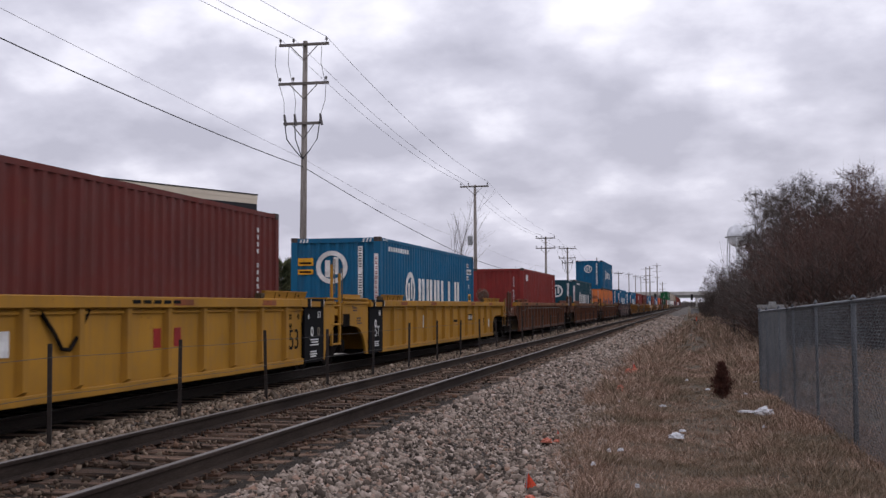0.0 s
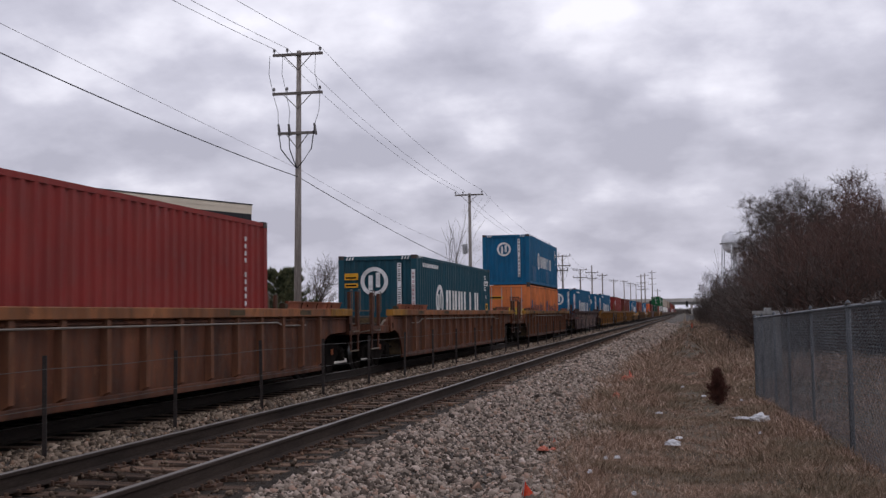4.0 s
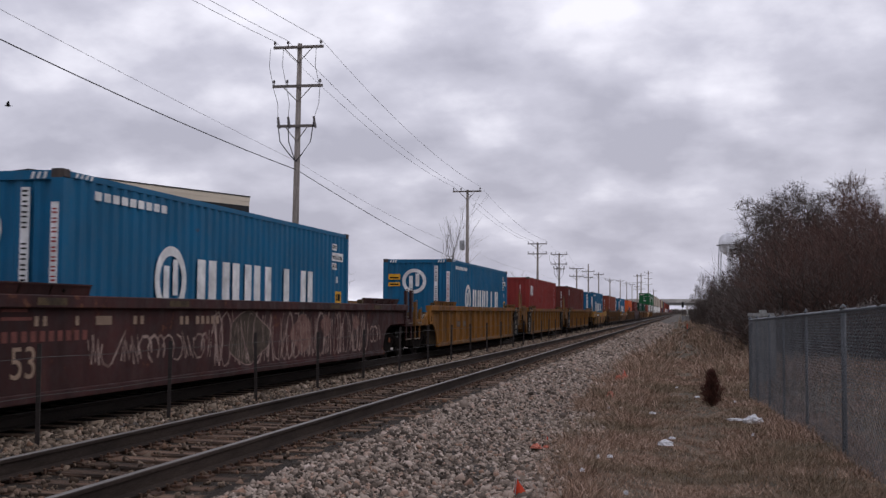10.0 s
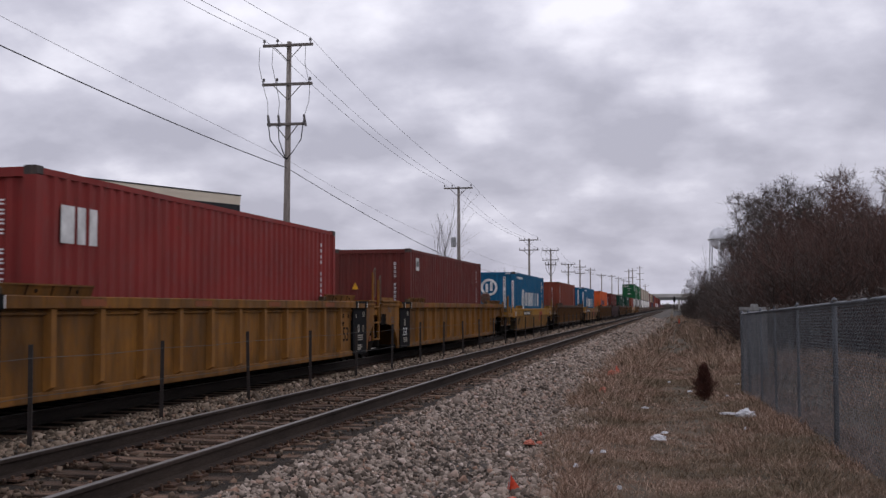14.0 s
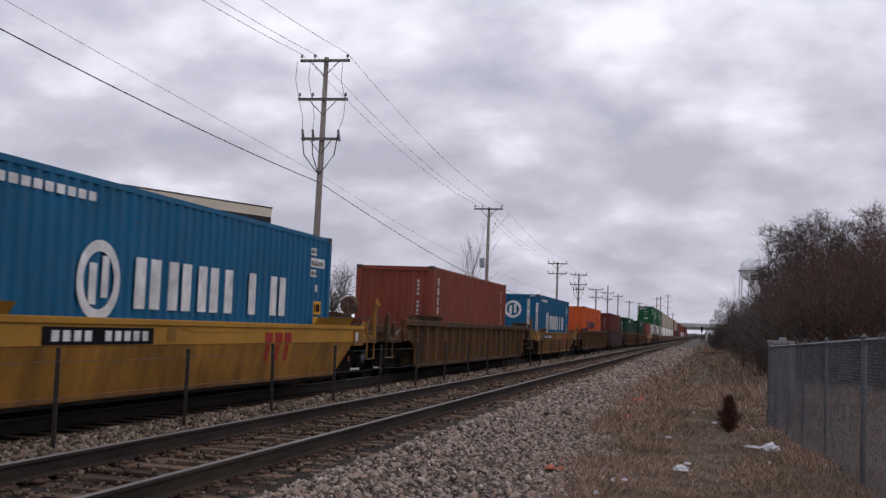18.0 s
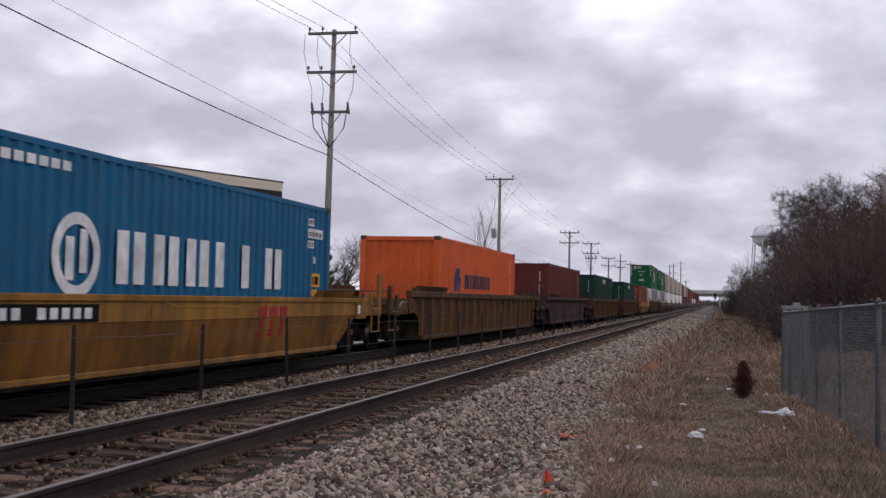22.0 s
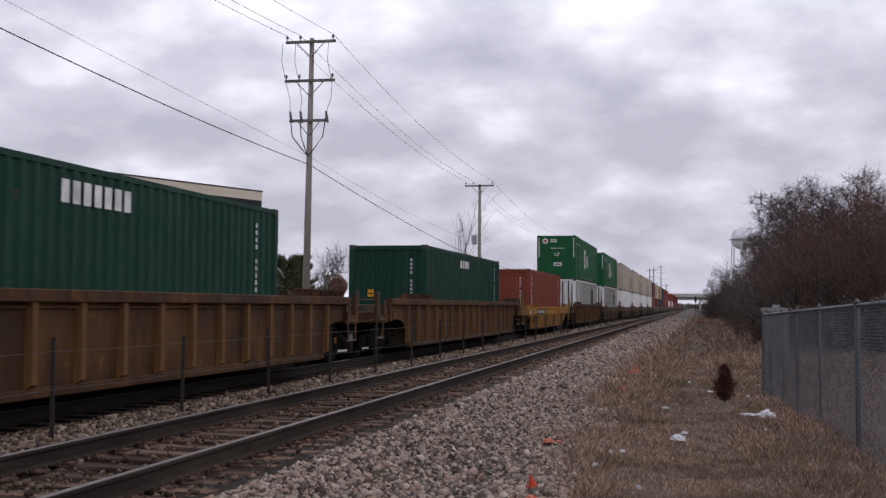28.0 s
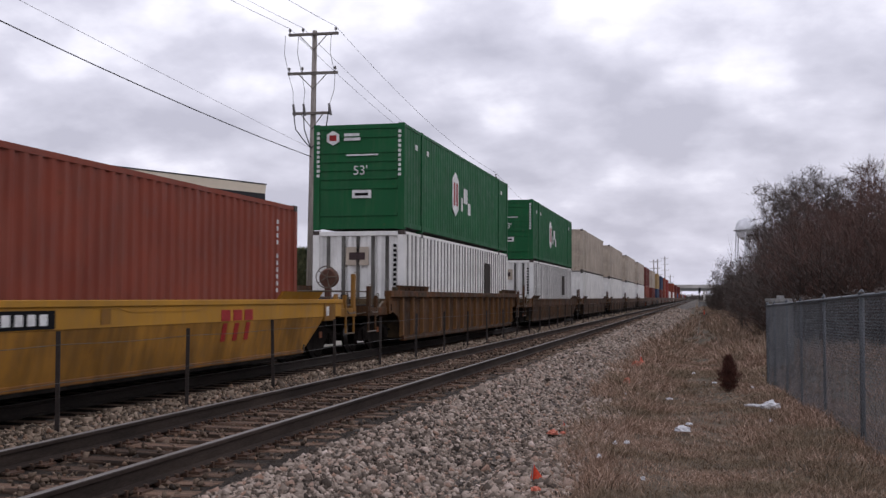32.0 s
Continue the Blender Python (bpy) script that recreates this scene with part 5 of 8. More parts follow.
def tail_box(colour, label, length=12.192, width=2.438, height=2.896):
    c = thing("shipping_container", label, "container", group="containers on the train")
    hw, mat = width / 2, PAINT[colour]
    for s in (-1, 1):
        part("side_panel", folded_side(s * (hw - 0.014), 0.15, length - 0.15, 0.15, height - 0.1, 0.3, 0.03, s), mat, c)
    part("frame", Shape().box(-hw + 0.06, hw - 0.06, 0.06, length - 0.06, 0.03, height - 0.04).box(-hw, hw, 0, 0.16, 0, 0.14).box(-hw, hw, 0, 0.16, height - 0.14, height).box(-hw, hw, length - 0.16, length, 0, 0.14).box(-hw, hw, length - 0.16, length, height - 0.14, height)
         .box(-hw, -hw + 0.16, 0, 0.16, 0.14, height - 0.14).box(hw - 0.16, hw, 0, 0.16, 0.14, height - 0.14).box(-hw, -hw + 0.16, length - 0.16, length, 0.14, height - 0.14).box(hw - 0.16, hw, length - 0.16, length, 0.14, height - 0.14)
         .box(hw - 0.05, hw - 0.005, 0.16, length - 0.16, height - 0.1, height).box(hw - 0.05, hw - 0.005, 0.16, length - 0.16, 0, 0.15), mat, c)
    part("end_panel", folded_end(0.03, -hw + 0.16, hw - 0.16, 0.14, height - 0.14), mat, c)
    return c


# ---- the cars and their loads, from the leading end ----
def mark_53(y, z, mat=None, txt="53", size=0.42):
    return lambda c, L: lettering(txt, size, mat or M_BLACKPAINT, c, on_side(1.388, L + y if y < 0 else y, z), "stencilled number")


def small_numbers(c, L):
    for txt, y, z in (("20", -0.62, 1.10), ("45", -0.18, 1.10), ("40", -0.62, 0.92)):
        lettering(txt, 0.15, M_BLACKPAINT, c, on_side(1.388, L + y, z), "small stencilled number")


def end_numbers(c, L):
    lettering("53", 0.48, M_BLACKPAINT, c, on_side(1.388, L - 0.40, 0.56), "stencilled number")
    small_numbers(c, L)


def board_marks(c, L):
    b = part("number_board", side_mark(1.386, 10.62, 12.2, 0.84, 1.06), M_BLACKPAINT, c, "black board with pale bars")
    for i in range(9):
        if i != 4:
            part("bar", side_mark(1.392, 10.72 + 0.16 * i, 10.82 + 0.16 * i, 0.88, 1.02), M_WHITE, b)
    lettering("53", 0.40, M_BLACKPAINT, c, on_side(1.388, 13.95, 0.62), "stencilled number")
    part("notice_panel", side_mark(1.386, 4.42, 4.85, 0.72, 1.08), M_WHITE, c, "white notice panel")
    part("notice_panel", side_mark(1.386, 14.75, 14.95, 0.55, 0.85), M_WHITE, c, "white notice panel")
    for i in range(6):
        part("number_bar", side_mark(1.386, 8.4 + 0.13 * i, 8.5 + 0.13 * i, 0.82, 0.90), M_BLACKPAINT, c)


def yellow_marks(c, L):
    lettering("53", 0.56, M_BLACKPAINT, c, on_side(1.388, L - 0.42, 0.52), "stencilled number")
    small_numbers(c, L)
    for i in range(3):
        part("red_mark", side_mark(1.386, 9.5 + 0.32 * i, 9.72 + 0.32 * i, 0.76, 1.04), M_REDMARK, c, "dark red block marking")
    part("notice_panel", side_mark(1.386, 5.55, 6.1, 0.78, 1.08), M_WHITE, c, "white notice panel")
    part("chain_sling", Shape().tube([(1.41, 6.68, 1.30), (1.43, 6.95, 1.02), (1.43, 7.10, 0.84), (1.43, 7.28, 0.82), (1.43, 7.42, 0.95), (1.41, 7.74, 1.31)], 0.028, 7), M_TRUCK, c, "dark hanging brake hose loop")
    for i in range(5):
        part("number_bar", side_mark(1.501, L - 6.9 + 0.3 * i, L - 6.68 + 0.3 * i, 1.40, 1.45), M_BLACKPAINT, c)


def car_bars(y, n=8, z=0.9):
    """A sooty painted-over board with a row of dull pale bars."""
    def put(c, L):
        b = part("number_board", side_mark(1.386, y - 0.06, y + 0.2 * n + 0.04, z - 0.10, z + 0.10), M_DARKMARK, c, "dark board with faded bars")
        for i in range(n):
            if i != 4:
                part("bar", side_mark(1.392, y + 0.2 * i, y + 0.12 + 0.2 * i, z - 0.06, z + 0.06, 0.003), M_DULLBAR, b)
    return put


def brown_bars(y, n, z):
    """A line of small faded reddish squares along a dark side."""
    def put(c, L):
        for i in range(n):
            part("square_mark", side_mark(1.386, y + 0.19 * i, y + 0.11 + 0.19 * i, z, z + 0.13, 0.004), M_FADEDRED, c)
        for i in range(3):
            part("notice_bar", side_mark(1.386, y + 0.75, y + 1.35 - 0.1 * i, z + 0.26 + 0.1 * i, z + 0.30 + 0.1 * i, 0.004), M_FADEDRED, c)
    return put


def stencil_front(txt, size=0.36, z=0.62):
    return lambda c, L: lettering(txt, size, M_WHITE, c, on_side(1.455, -0.58, z), "white stencilled number")


def both(*fs):
    def put(c, L):
        for f in fs:
            f(c, L)
    return put


def smooth_marks(c, L, shift=0.0):
    pl = part("number_board", side_mark(1.441, 2.13 + shift, 4.80 + shift, 0.94, 1.165), M_BLACKPAINT, c, "black board with pale bars")
    for i in range(10):
        if i != 4:
            part("bar", side_mark(1.447, 2.32 + shift + 0.24 * i, 2.47 + shift + 0.24 * i, 0.985, 1.12), M_WHITE, pl)
    lettering("40", 0.54, M_BLACKPAINT, c, Matrix.Translation((1.3615, 0.72, 0.50)) @ Euler((radians(99.7), 0, radians(90))).to_matrix().to_4x4(), "stencilled number")
    for i in range(3):
        part("red_mark", side_mark(1.441, 8.85 + 0.46 * i, 9.20 + 0.46 * i, 0.94, 1.12), M_REDMARK, c, "dark red block marking")
        part("red_mark", Shape().loft([[(d + 1.377, a, 0.60), (d + 1.377, a + 0.17, 0.60), (d + 1.4285, a + 0.17, 0.90), (d + 1.4285, a, 0.90)] for d in (0.0, 0.005) for a in (8.95 + 0.46 * i,)]), M_REDMARK, c, "dark red block marking")
    for y0, w in ((-1.30, 0.44), (L + 0.87, 0.10)):
        wp = part("end_box", Shape().box(1.36, 1.46, y0, y0 + 0.68, 0.84, 1.22, 0.01), CAR["ochre"], c, "yellow box at the end of the side")
        part("notice_panel", side_mark(1.461, y0 + w, y0 + w + 0.16, 0.95, 1.14, 0.004), M_WHITE, wp, "white notice panel")
        part("bracket", Shape().plate([(y0 + 0.72, 1.22), (y0 + 0.95, 1.22), (y0 + 0.95, 1.40), (y0 + 0.86, 1.40)] if y0 > 0 else [(y0 - 0.12, 1.10), (y0 + 0.12, 1.10), (y0 + 0.10, 1.39), (y0 - 0.10, 1.39)], 1.36, 1.43), CAR["ochre"], c)
    for k in (0, 1, 2):
        part("notice_bar", side_mark(1.441, 0.1, 0.75, 1.02 + 0.04 * k, 1.035 + 0.04 * k, 0.003), M_DARKMARK, c)
    part("small_plate", side_mark(1.441, 5.22, 5.46, 0.97, 1.17, 0.006), CAR["ochre"], c, "small raised plate on the side")
    part("lip", Shape().plate([(5.55, 1.19), (5.95, 1.12), (8.1, 1.12), (8.1, 1.135), (5.95, 1.135), (5.58, 1.20)], 1.44, 1.452), CAR["yellow"], c, "thin raised lip on the side")
    part("pale_stripe", side_mark(1.4415, 1.05, 1.10, 1.0, 1.2, 0.003), M_WHITE, c)


M_FADED = two_tone("faded_scrawl", (0.15, 0.095, 0.080), (0.36, 0.27, 0.23), 6.0, 0.9, 30.0, 0.1, 0.004)
M_OLIVE = two_tone("faded_olive_spray", (0.045, 0.032, 0.024), (0.085, 0.064, 0.048), 5.0, 0.9, 24.0, 0.1, 0.004)
M_BLUSH = two_tone("faded_spray", (0.11, 0.052, 0.045), (0.22, 0.13, 0.105), 5.0, 0.9, 24.0, 0.1, 0.004)


def faded_patches(c, L):
    """Faded spray marks on the dark side sheet: bands of looping lines and a few filled blots."""
    rng = random.Random(21)

    def stroke(pts, r, mat, name="scrawl"):
        s = Shape().tube([Vector((1.388, y, min(1.31, max(0.34, z)))) for y, z in pts], r, 4)
        s.v = [(1.386 + (v[0] - 1.386) * 0.10, v[1], v[2]) for v in s.v]
        part(name, s, mat, c)

    for y, z, w, h, mat, rim in ((8.1, 0.84, 0.95, 0.44, M_OLIVE, True), (10.9, 0.86, 0.62, 0.36, M_BLUSH, False), (12.4, 1.0, 0.34, 0.22, M_BLUSH, False), (14.6, 1.05, 0.28, 0.16, M_BLUSH, False)):
        edge = [(y + w * math.cos(a) * (1 + 0.14 * math.sin(3 * a + y)), z + h * math.sin(a) * (1 + 0.12 * math.cos(4 * a))) for a in (k * math.tau / 26 for k in range(26))]
        part("spray_blot", Shape().plate(edge, 1.3855, 1.3875), mat, c, "faded sprayed blot")
        if rim:
            stroke(edge + edge[:1], 0.017, M_FADED)
    for i in range(8):
        if i != 2:
            part("number_bar", side_mark(1.386, 5.35 + 0.19 * i, 5.46 + 0.19 * i, 1.10, 1.23, 0.004), M_CREAM, c)
    for i, (y, w) in enumerate(((1.5, 0.08), (1.68, 0.08), (2.4, 0.08), (2.9, 0.4), (3.9, 0.1), (4.1, 0.1))):
        part("notice_bar", side_mark(1.386, y, y + w, 1.12, 1.24, 0.004), M_CREAM, c)
    y = 2.6
    while y < L - 0.4:
        big = 6.5 < y < 15.5
        h0, h1 = (0.36, 1.30) if big else (0.55, 0.95)
        w = rng.uniform(0.30, 0.62) * (1.0 if big else 0.7)
        for _ in range(2 if big else 1):
            a0 = rng.uniform(0, 6.28)
            if rng.random() < 0.55:      # a loop
                pts = [(y + w * (0.5 + 0.5 * math.cos(a0 + k * 0.75)), h0 + (h1 - h0) * (0.5 + 0.5 * math.sin(a0 + k * 0.75))) for k in range(rng.randint(5, 8))]
            else:                        # a zigzag
                pts = [(y + w * rng.random(), h0 + (h1 - h0) * (k % 2) * rng.uniform(0.7, 1) + 0.1 * rng.random()) for k in range(rng.randint(3, 5))]
            stroke(pts, rng.choice((0.016, 0.020, 0.026)), M_FADED)
        y += w * 0.72


BLUE = "blue corrugated steel container with white ring emblem and markings"
put_car(ribbed_car("yellow", "yellow ribbed well car with black stencil panel", 4.8, 20.4, 3.4, 20.4, "draft", "artic", extra=yellow_marks), 4.8)
put_box(container("brown", "dark brown-red corrugated steel container", decor=decor_bars()), 7.4)
put_car(ribbed_car("yellow", "yellow ribbed well car with white stencilled number panel", 26.0, 41.6, 26.0, 43.8, "artic", "draft", trucks=(False, True), extra=both(stencil_front("25T"), board_marks)), 26.0)
put_box(container("blue", BLUE, decor=decor_ring()), 26.6)
put_car(ribbed_car("brown", "rusty brown ribbed well car", 48.3, 65.6, 47.0, 67.6, wheel=True, chord="chord"), 48.3)
put_box(container("red", "weathered red corrugated steel container", decor=decor_bars([(0.9, 1.5, 2.3, 2.6, M_WHITE)])), 50.95)
put_car(ribbed_car("brown", "rusty brown ribbed well car with faded ochre chord and salmon guides", 72.5, 89.1, 71.1, 91.3, chord="chord"), 72.5)
put_box(container("teal", "dark teal corrugated steel container with white ring emblem", decor=decor_ring()), 74.85)
put_car(ribbed_car("brown", "grimy rust-brown ribbed well car with ochre chord and salmon guides", 96.3, 112.8, 95.0, 114.8, chord="amber", low=True, extra=mark_53(-1.9, 0.52, M_BLACKPAINT, "53", 0.55)), 96.3)
def decor_peach(c, L, hw, H):
    decor_bars([(0.50, 1.30, 1.23, 1.82, M_NAVYMARK)], end=False, code=False)(c, L, hw, H)
    rng = random.Random(5)
    y = 1.75
    for i in range(10):
        w, lo, hi = rng.choice((0.10, 0.16, 0.22)), 1.2 - (0.1 if i in (2, 4) else 0.0), 1.56 + (0.14 if i in (0, 6, 7, 9) else 0.0)
        part("side_marking", side_mark(hw - 0.015, y, y + w, lo, hi), M_FADEDNAVY, c)
        y += w + rng.uniform(0.16, 0.24)
    name = part("door_sign", Shape().box(-0.98, -0.18, 0.012, 0.028, 1.86, 2.02), M_YELLOWMARK, c, "amber sign with dark bar")
    part("bar", Shape().box(-0.90, -0.26, 0.006, 0.012, 1.90, 1.98), M_BLACKPAINT, name)
    sign = part("door_sign", Shape().box(0.10, 0.62, 0.012, 0.028, 0.95, 1.42), M_LEMON, c, "yellow data panel")
    for k in range(5):
        part("bar", Shape().box(0.16, 0.52 - 0.05 * (k % 2), 0.006, 0.012, 1.02 + 0.08 * k, 1.05 + 0.08 * k), M_DARKMARK, sign)
    part("door_sign", Shape().box(0.68, 0.98, 0.012, 0.028, 0.98, 1.36), M_LEMON, c, "yellow data panel")
    for k in range(3):
        part("door_marking", Shape().box(0.15, 0.85 - 0.1 * k, 0.016, 0.028, 1.74 + 0.09 * k, 1.79 + 0.09 * k), M_DARKMARK, c)
    for x, z in ((-0.62, 1.0), (-0.62, 0.62)):
        part("round_mark", ring_mark(x, z, 0.06, 0.12, "y", 0.02, 1.0, 16), M_FADEDRED, c)
    # rusted corner and sill where the paint has gone
    part("rusty_edge", Shape().box(hw - 0.008, hw + 0.002, 0.17, 0.24, 0.2, H - 0.12).box(hw - 0.012, hw - 0.006, 0.24, L - 0.2, H - 0.115, H - 0.095), M_PLATE, c, "rusted seam")


M_LEMON = plain("marking_lemon", (0.62, 0.42, 0.05), 0.6)
PEACH = "faded orange twenty-foot container with navy block markings"
for y in (0.0, 6.134):
    put_box(container("peach", PEACH, length=6.058, height=2.591, doors=True, decor=decor_peach), 98.6 + y)
put_box(container("blue", "blue corrugated container with white ring, stacked on orange ones", height=2.591, decor=decor_ring(1.33, 3.62, 0.46, 4.39, 0.80, 1.02, 1.64, 1.83, 0.36, False)), 98.6, 2.845)
put_car(ribbed_car("maroon", "dark maroon well car with smooth faded sides", 119.8, 136.8, 118.4, 139.0, ribs=False, extra=both(mark_53(1.3, 0.50, M_CREAM, "53", 0.55), brown_bars(0.1, 14, 0.93), faded_patches)), 119.8)
put_box(container("blue", BLUE, decor=decor_ring()), 122.1)
put_car(ribbed_car("amber", "dirty yellow ribbed well car", 143.2, 158.9, 141.9, 158.9, "draft", "artic", extra=both(car_bars(2.98, 8, 0.89), end_numbers)), 143.2)
put_box(container("blue", BLUE, decor=decor_ring()), 146.05)
put_car(ribbed_car("amber", "dirty yellow ribbed well car with black stencil panels", 164.6, 178.5, 164.6, 178.5, "artic", "artic", trucks=(False, True), extra=both(stencil_front("25T", 0.31, 0.56), end_numbers)), 164.6)
put_box(container("red", "red corrugated steel container with white block mark", decor=decor_bars([(0.60, 0.92, 1.95, 2.45, M_WHITE), (1.0, 1.2, 1.95, 2.45, M_WHITE), (1.3, 1.5, 1.95, 2.45, M_WHITE)])), 165.6)
put_car(ribbed_car("amber", "dirty yellow ribbed well car with black stencil panel", 184.2, 199.6, 184.2, 201.4, "artic", "draft", trucks=(False, True), extra=both(stencil_front("25T", 0.31, 0.56), mark_53(-0.86, 0.6))), 184.2)
put_box(container("brown", "dark brown-red corrugated steel container with small white mark", decor=decor_bars([(0.78, 1.2, 2.25, 2.64, M_WHITE), (0.86, 1.12, 2.36, 2.56, M_NAVYMARK)], warn=True)), 185.2)
put_car(smooth_car("yellow", "yellow smooth-sided well car with black number board", 206.6, 219.6, 206.0, 221.2, extra=smooth_marks), 206.6)
put_box(container("blue", BLUE, decor=decor_ring()), 207.2)
put_car(ribbed_car("tan", "tan-brown grimy ribbed well car", 226.2, 243.9, 224.7, 245.3, wheel=True), 226.2)
put_box(container("rust", "rust-red corrugated steel container with white blocks on corner", decor=decor_bars(strip_side=True, warn=True)), 228.6)
put_car(smooth_car("ochre", "weathered yellow smooth-sided well car with black number board", 249.6, 262.7, 249.0, 264.4, wheel=False, extra=lambda c, L: smooth_marks(c, L, -0.9)), 249.6)
put_box(container("blue", BLUE, decor=decor_ring()), 250.25)
put_car(ribbed_car("tan", "tan-brown grimy ribbed well car", 269.2, 287.0, 267.9, 288.2), 269.2)
put_box(container("orange", "bright orange corrugated container with navy emblem block", decor=decor_bars([(1.97, 2.9, 1.32, 2.02, M_NAVYMARK)] + letter_row(3.4, 7.45, 1.40, 1.86, 11, M_FADEDNAVY), end=False)), 271.7)
put_car(ribbed_car("maroon", "dark maroon well car with smooth sides", 292.6, 306.0, 291.0, 308.0, ribs=False), 292.6)
put_box(container("brown", "brown-red corrugated steel container", decor=decor_bars(strip_side=False)), 293.3)
put_car(ribbed_car("tan", "tan-brown grimy ribbed well car", 312.3, 328.6, 310.3, 330.1), 312.3)
put_box(container("green", "dark green corrugated container with white block lettering bars", decor=decor_bars(letter_row(4.95, 6.75, 2.36, 2.66, 7, M_WHITE), tag=True)), 314.3)
put_car(ribbed_car("tan", "rusty brown ribbed well car with brake wheel", 335.5, 352.5, 333.6, 353.8, wheel=True), 335.5)
put_box(container("green", "dark green corrugated container with white block mark", decor=decor_bars(letter_row(4.8, 6.3, 2.36, 2.62, 4, M_WHITE), tag=True)), 338.3)
put_car(smooth_car("yellow", "yellow smooth-sided well car with black number board", 358.4, 371.3, 357.8, 373.3, wheel=False, extra=lambda c, L: smooth_marks(c, L, -0.6)), 358.4)
put_box(container("rust", "rust-red corrugated steel container with white blocks on corner", decor=decor_bars(strip_side=True)), 359.0)


def decor_green53(c, L, hw, H):
    em = part("end_emblem", Shape().plate([(-0.92, 2.42), (-0.74, 2.32), (-0.56, 2.42), (-0.56, 2.62), (-0.74, 2.72), (-0.92, 2.62)], 0.0, 0.04, "y"), M_WHITE, c, "white hexagon emblem")
    part("emblem_bar", Shape().box(-0.84, -0.64, -0.006, 0.0, 2.44, 2.60), M_REDMARK, em)
    for i, z in enumerate((2.56, 2.44)):
        part("name_bar", Shape().box(-0.42, 0.02 + 0.02 * i, 0.0, 0.04, z, z + 0.08), M_WHITE, c)
    part("notice_bar", Shape().box(-0.35, 0.55, -0.002, 0.03, 2.02, 2.06), M_WHITE, c)
    lettering("53'", 0.36, M_WHITE, c, Matrix.Translation((0.05, 0.005, 1.5)) @ Euler((radians(90), 0, 0)).to_matrix().to_4x4(), "white stencilled number")
    pl = part("weight_plate", Shape().box(-0.18, 0.36, -0.002, 0.03, 0.86, 1.08), M_WHITE, c, "white weight plate")
    part("bar", Shape().box(-0.1, 0.28, -0.008, 0.0, 0.93, 1.0), M_BLACKPAINT, pl)
    for s in (-1, 1):
        for i in range(10):
            part("end_bar", Shape().box(s * 1.16 - 0.04, s * 1.16 + 0.04, -0.003, 0.02, 2.62 - 0.13 * i, 2.70 - 0.13 * i), M_WHITE, c)
    em = part("side_emblem", Shape().plate([(6.3, 0.8), (6.75, 1.05), (6.75, 2.0), (6.3, 2.25), (5.85, 2.0), (5.85, 1.05)], hw - 0.016, hw + 0.002), M_WHITE, c, "white hexagon emblem")
    for a in (6.02, 6.40):
        part("emblem_bar", side_mark(hw + 0.002, a, a + 0.2, 1.15, 1.9), M_REDMARK, em)
    for a, b, z0, z1 in ((7.2, 7.45, 1.05, 1.5), (7.6, 8.2, 1.35, 1.85), (8.3, 8.7, 1.0, 1.4)):
        part("name_block", side_mark(hw - 0.016, a, b, z0, z1), M_WHITE, c)
    for y in (1.2, 2.5, 14.6):
        part("code_bar", side_mark(hw - 0.016, y, y + 0.25, 2.3, 2.45), M_WHITE, c)


M_SEAM = two_tone("grimy_seam", (0.24, 0.23, 0.22), (0.40, 0.39, 0.375), 1.5, 0.7, 8.0, 0.0, stretch=(1, 1, 0.3))


M_GREYRIB = two_tone("grimy_door_rib", (0.06, 0.055, 0.05), (0.16, 0.15, 0.135), 2.0, 0.7, 20.0, 0.1, 0.004, (1, 1, 0.3))


def decor_white53(c, L, hw, H):
    pl = part("end_plate", Shape().box(-0.35, 0.30, 0.0, 0.05, 1.95, 2.45), PAINT["tan"], c, "grimy tan name plate")
    part("bar", Shape().box(-0.25, 0.2, -0.006, 0.0, 2.1, 2.3), M_DARKMARK, pl)
    for x in (-0.85, -0.42, 0.0, 0.42, 0.82):
        part("door_post", Shape().box(x - 0.045, x + 0.045, 0.0, 0.045, 0.15, H - 0.15), M_GREYRIB, c, "dark rusty door rib")
    for i in range(10):
        part("end_bar", Shape().box(1.0, 1.08, 0.0, 0.03, 2.44 - 0.13 * i, 2.52 - 0.13 * i), M_BLACKPAINT, c)
    rib = Shape().box(hw - 0.03, hw + 0.003, -0.035, 0.035, 0.2, H - 0.1).mesh("side_rib", M_SEAM)
    for i in range(36):
        part("side_rib", rib, None, c, at=(0, 0.45 + (L - 0.9) * i / 35, 0))
    part("vent_panel", side_mark(hw - 0.01, 11.2, 12.3, 1.25, 2.35, 0.02), M_TANK, c, "dark side panel")


G53, W53 = dict(length=16.154, width=2.591, flat_side=True), dict(length=16.154, width=2.591, flat_side=True)
w17 = container("white", "white ribbed domestic container with grimy door end", decor=decor_white53, **W53)
g17 = container("grass", "bright green domestic container with white emblem, stacked above", decor=decor_green53, end_ribs=True, cap=PAINT["grass"], **G53)
put_car(ribbed_car("tan", "grimy brown ribbed well car carrying two stacked containers", 378.4, 395.0, 377.0, 396.4, wheel=True), 378.4)
put_box(w17, 378.9)
put_box(g17, 378.9, 3.17)
t53 = container("tan", "dirty tan domestic container, stacked above", **W53)
p53 = container("white", "plain dirty white domestic container", **W53)
c53 = smooth_car("tan", "grimy tan smooth-sided well car under stacked containers", 401.6, 418.6, 401.0, 419.6, wheel=False)
put_car(c53, 401.6)
put_box(copy_thing(w17, pose(0, 0, 0)), 402.1)
put_box(copy_thing(g17, pose(0, 0, 0)), 402.1, 3.17)
s = 425.0
first = True
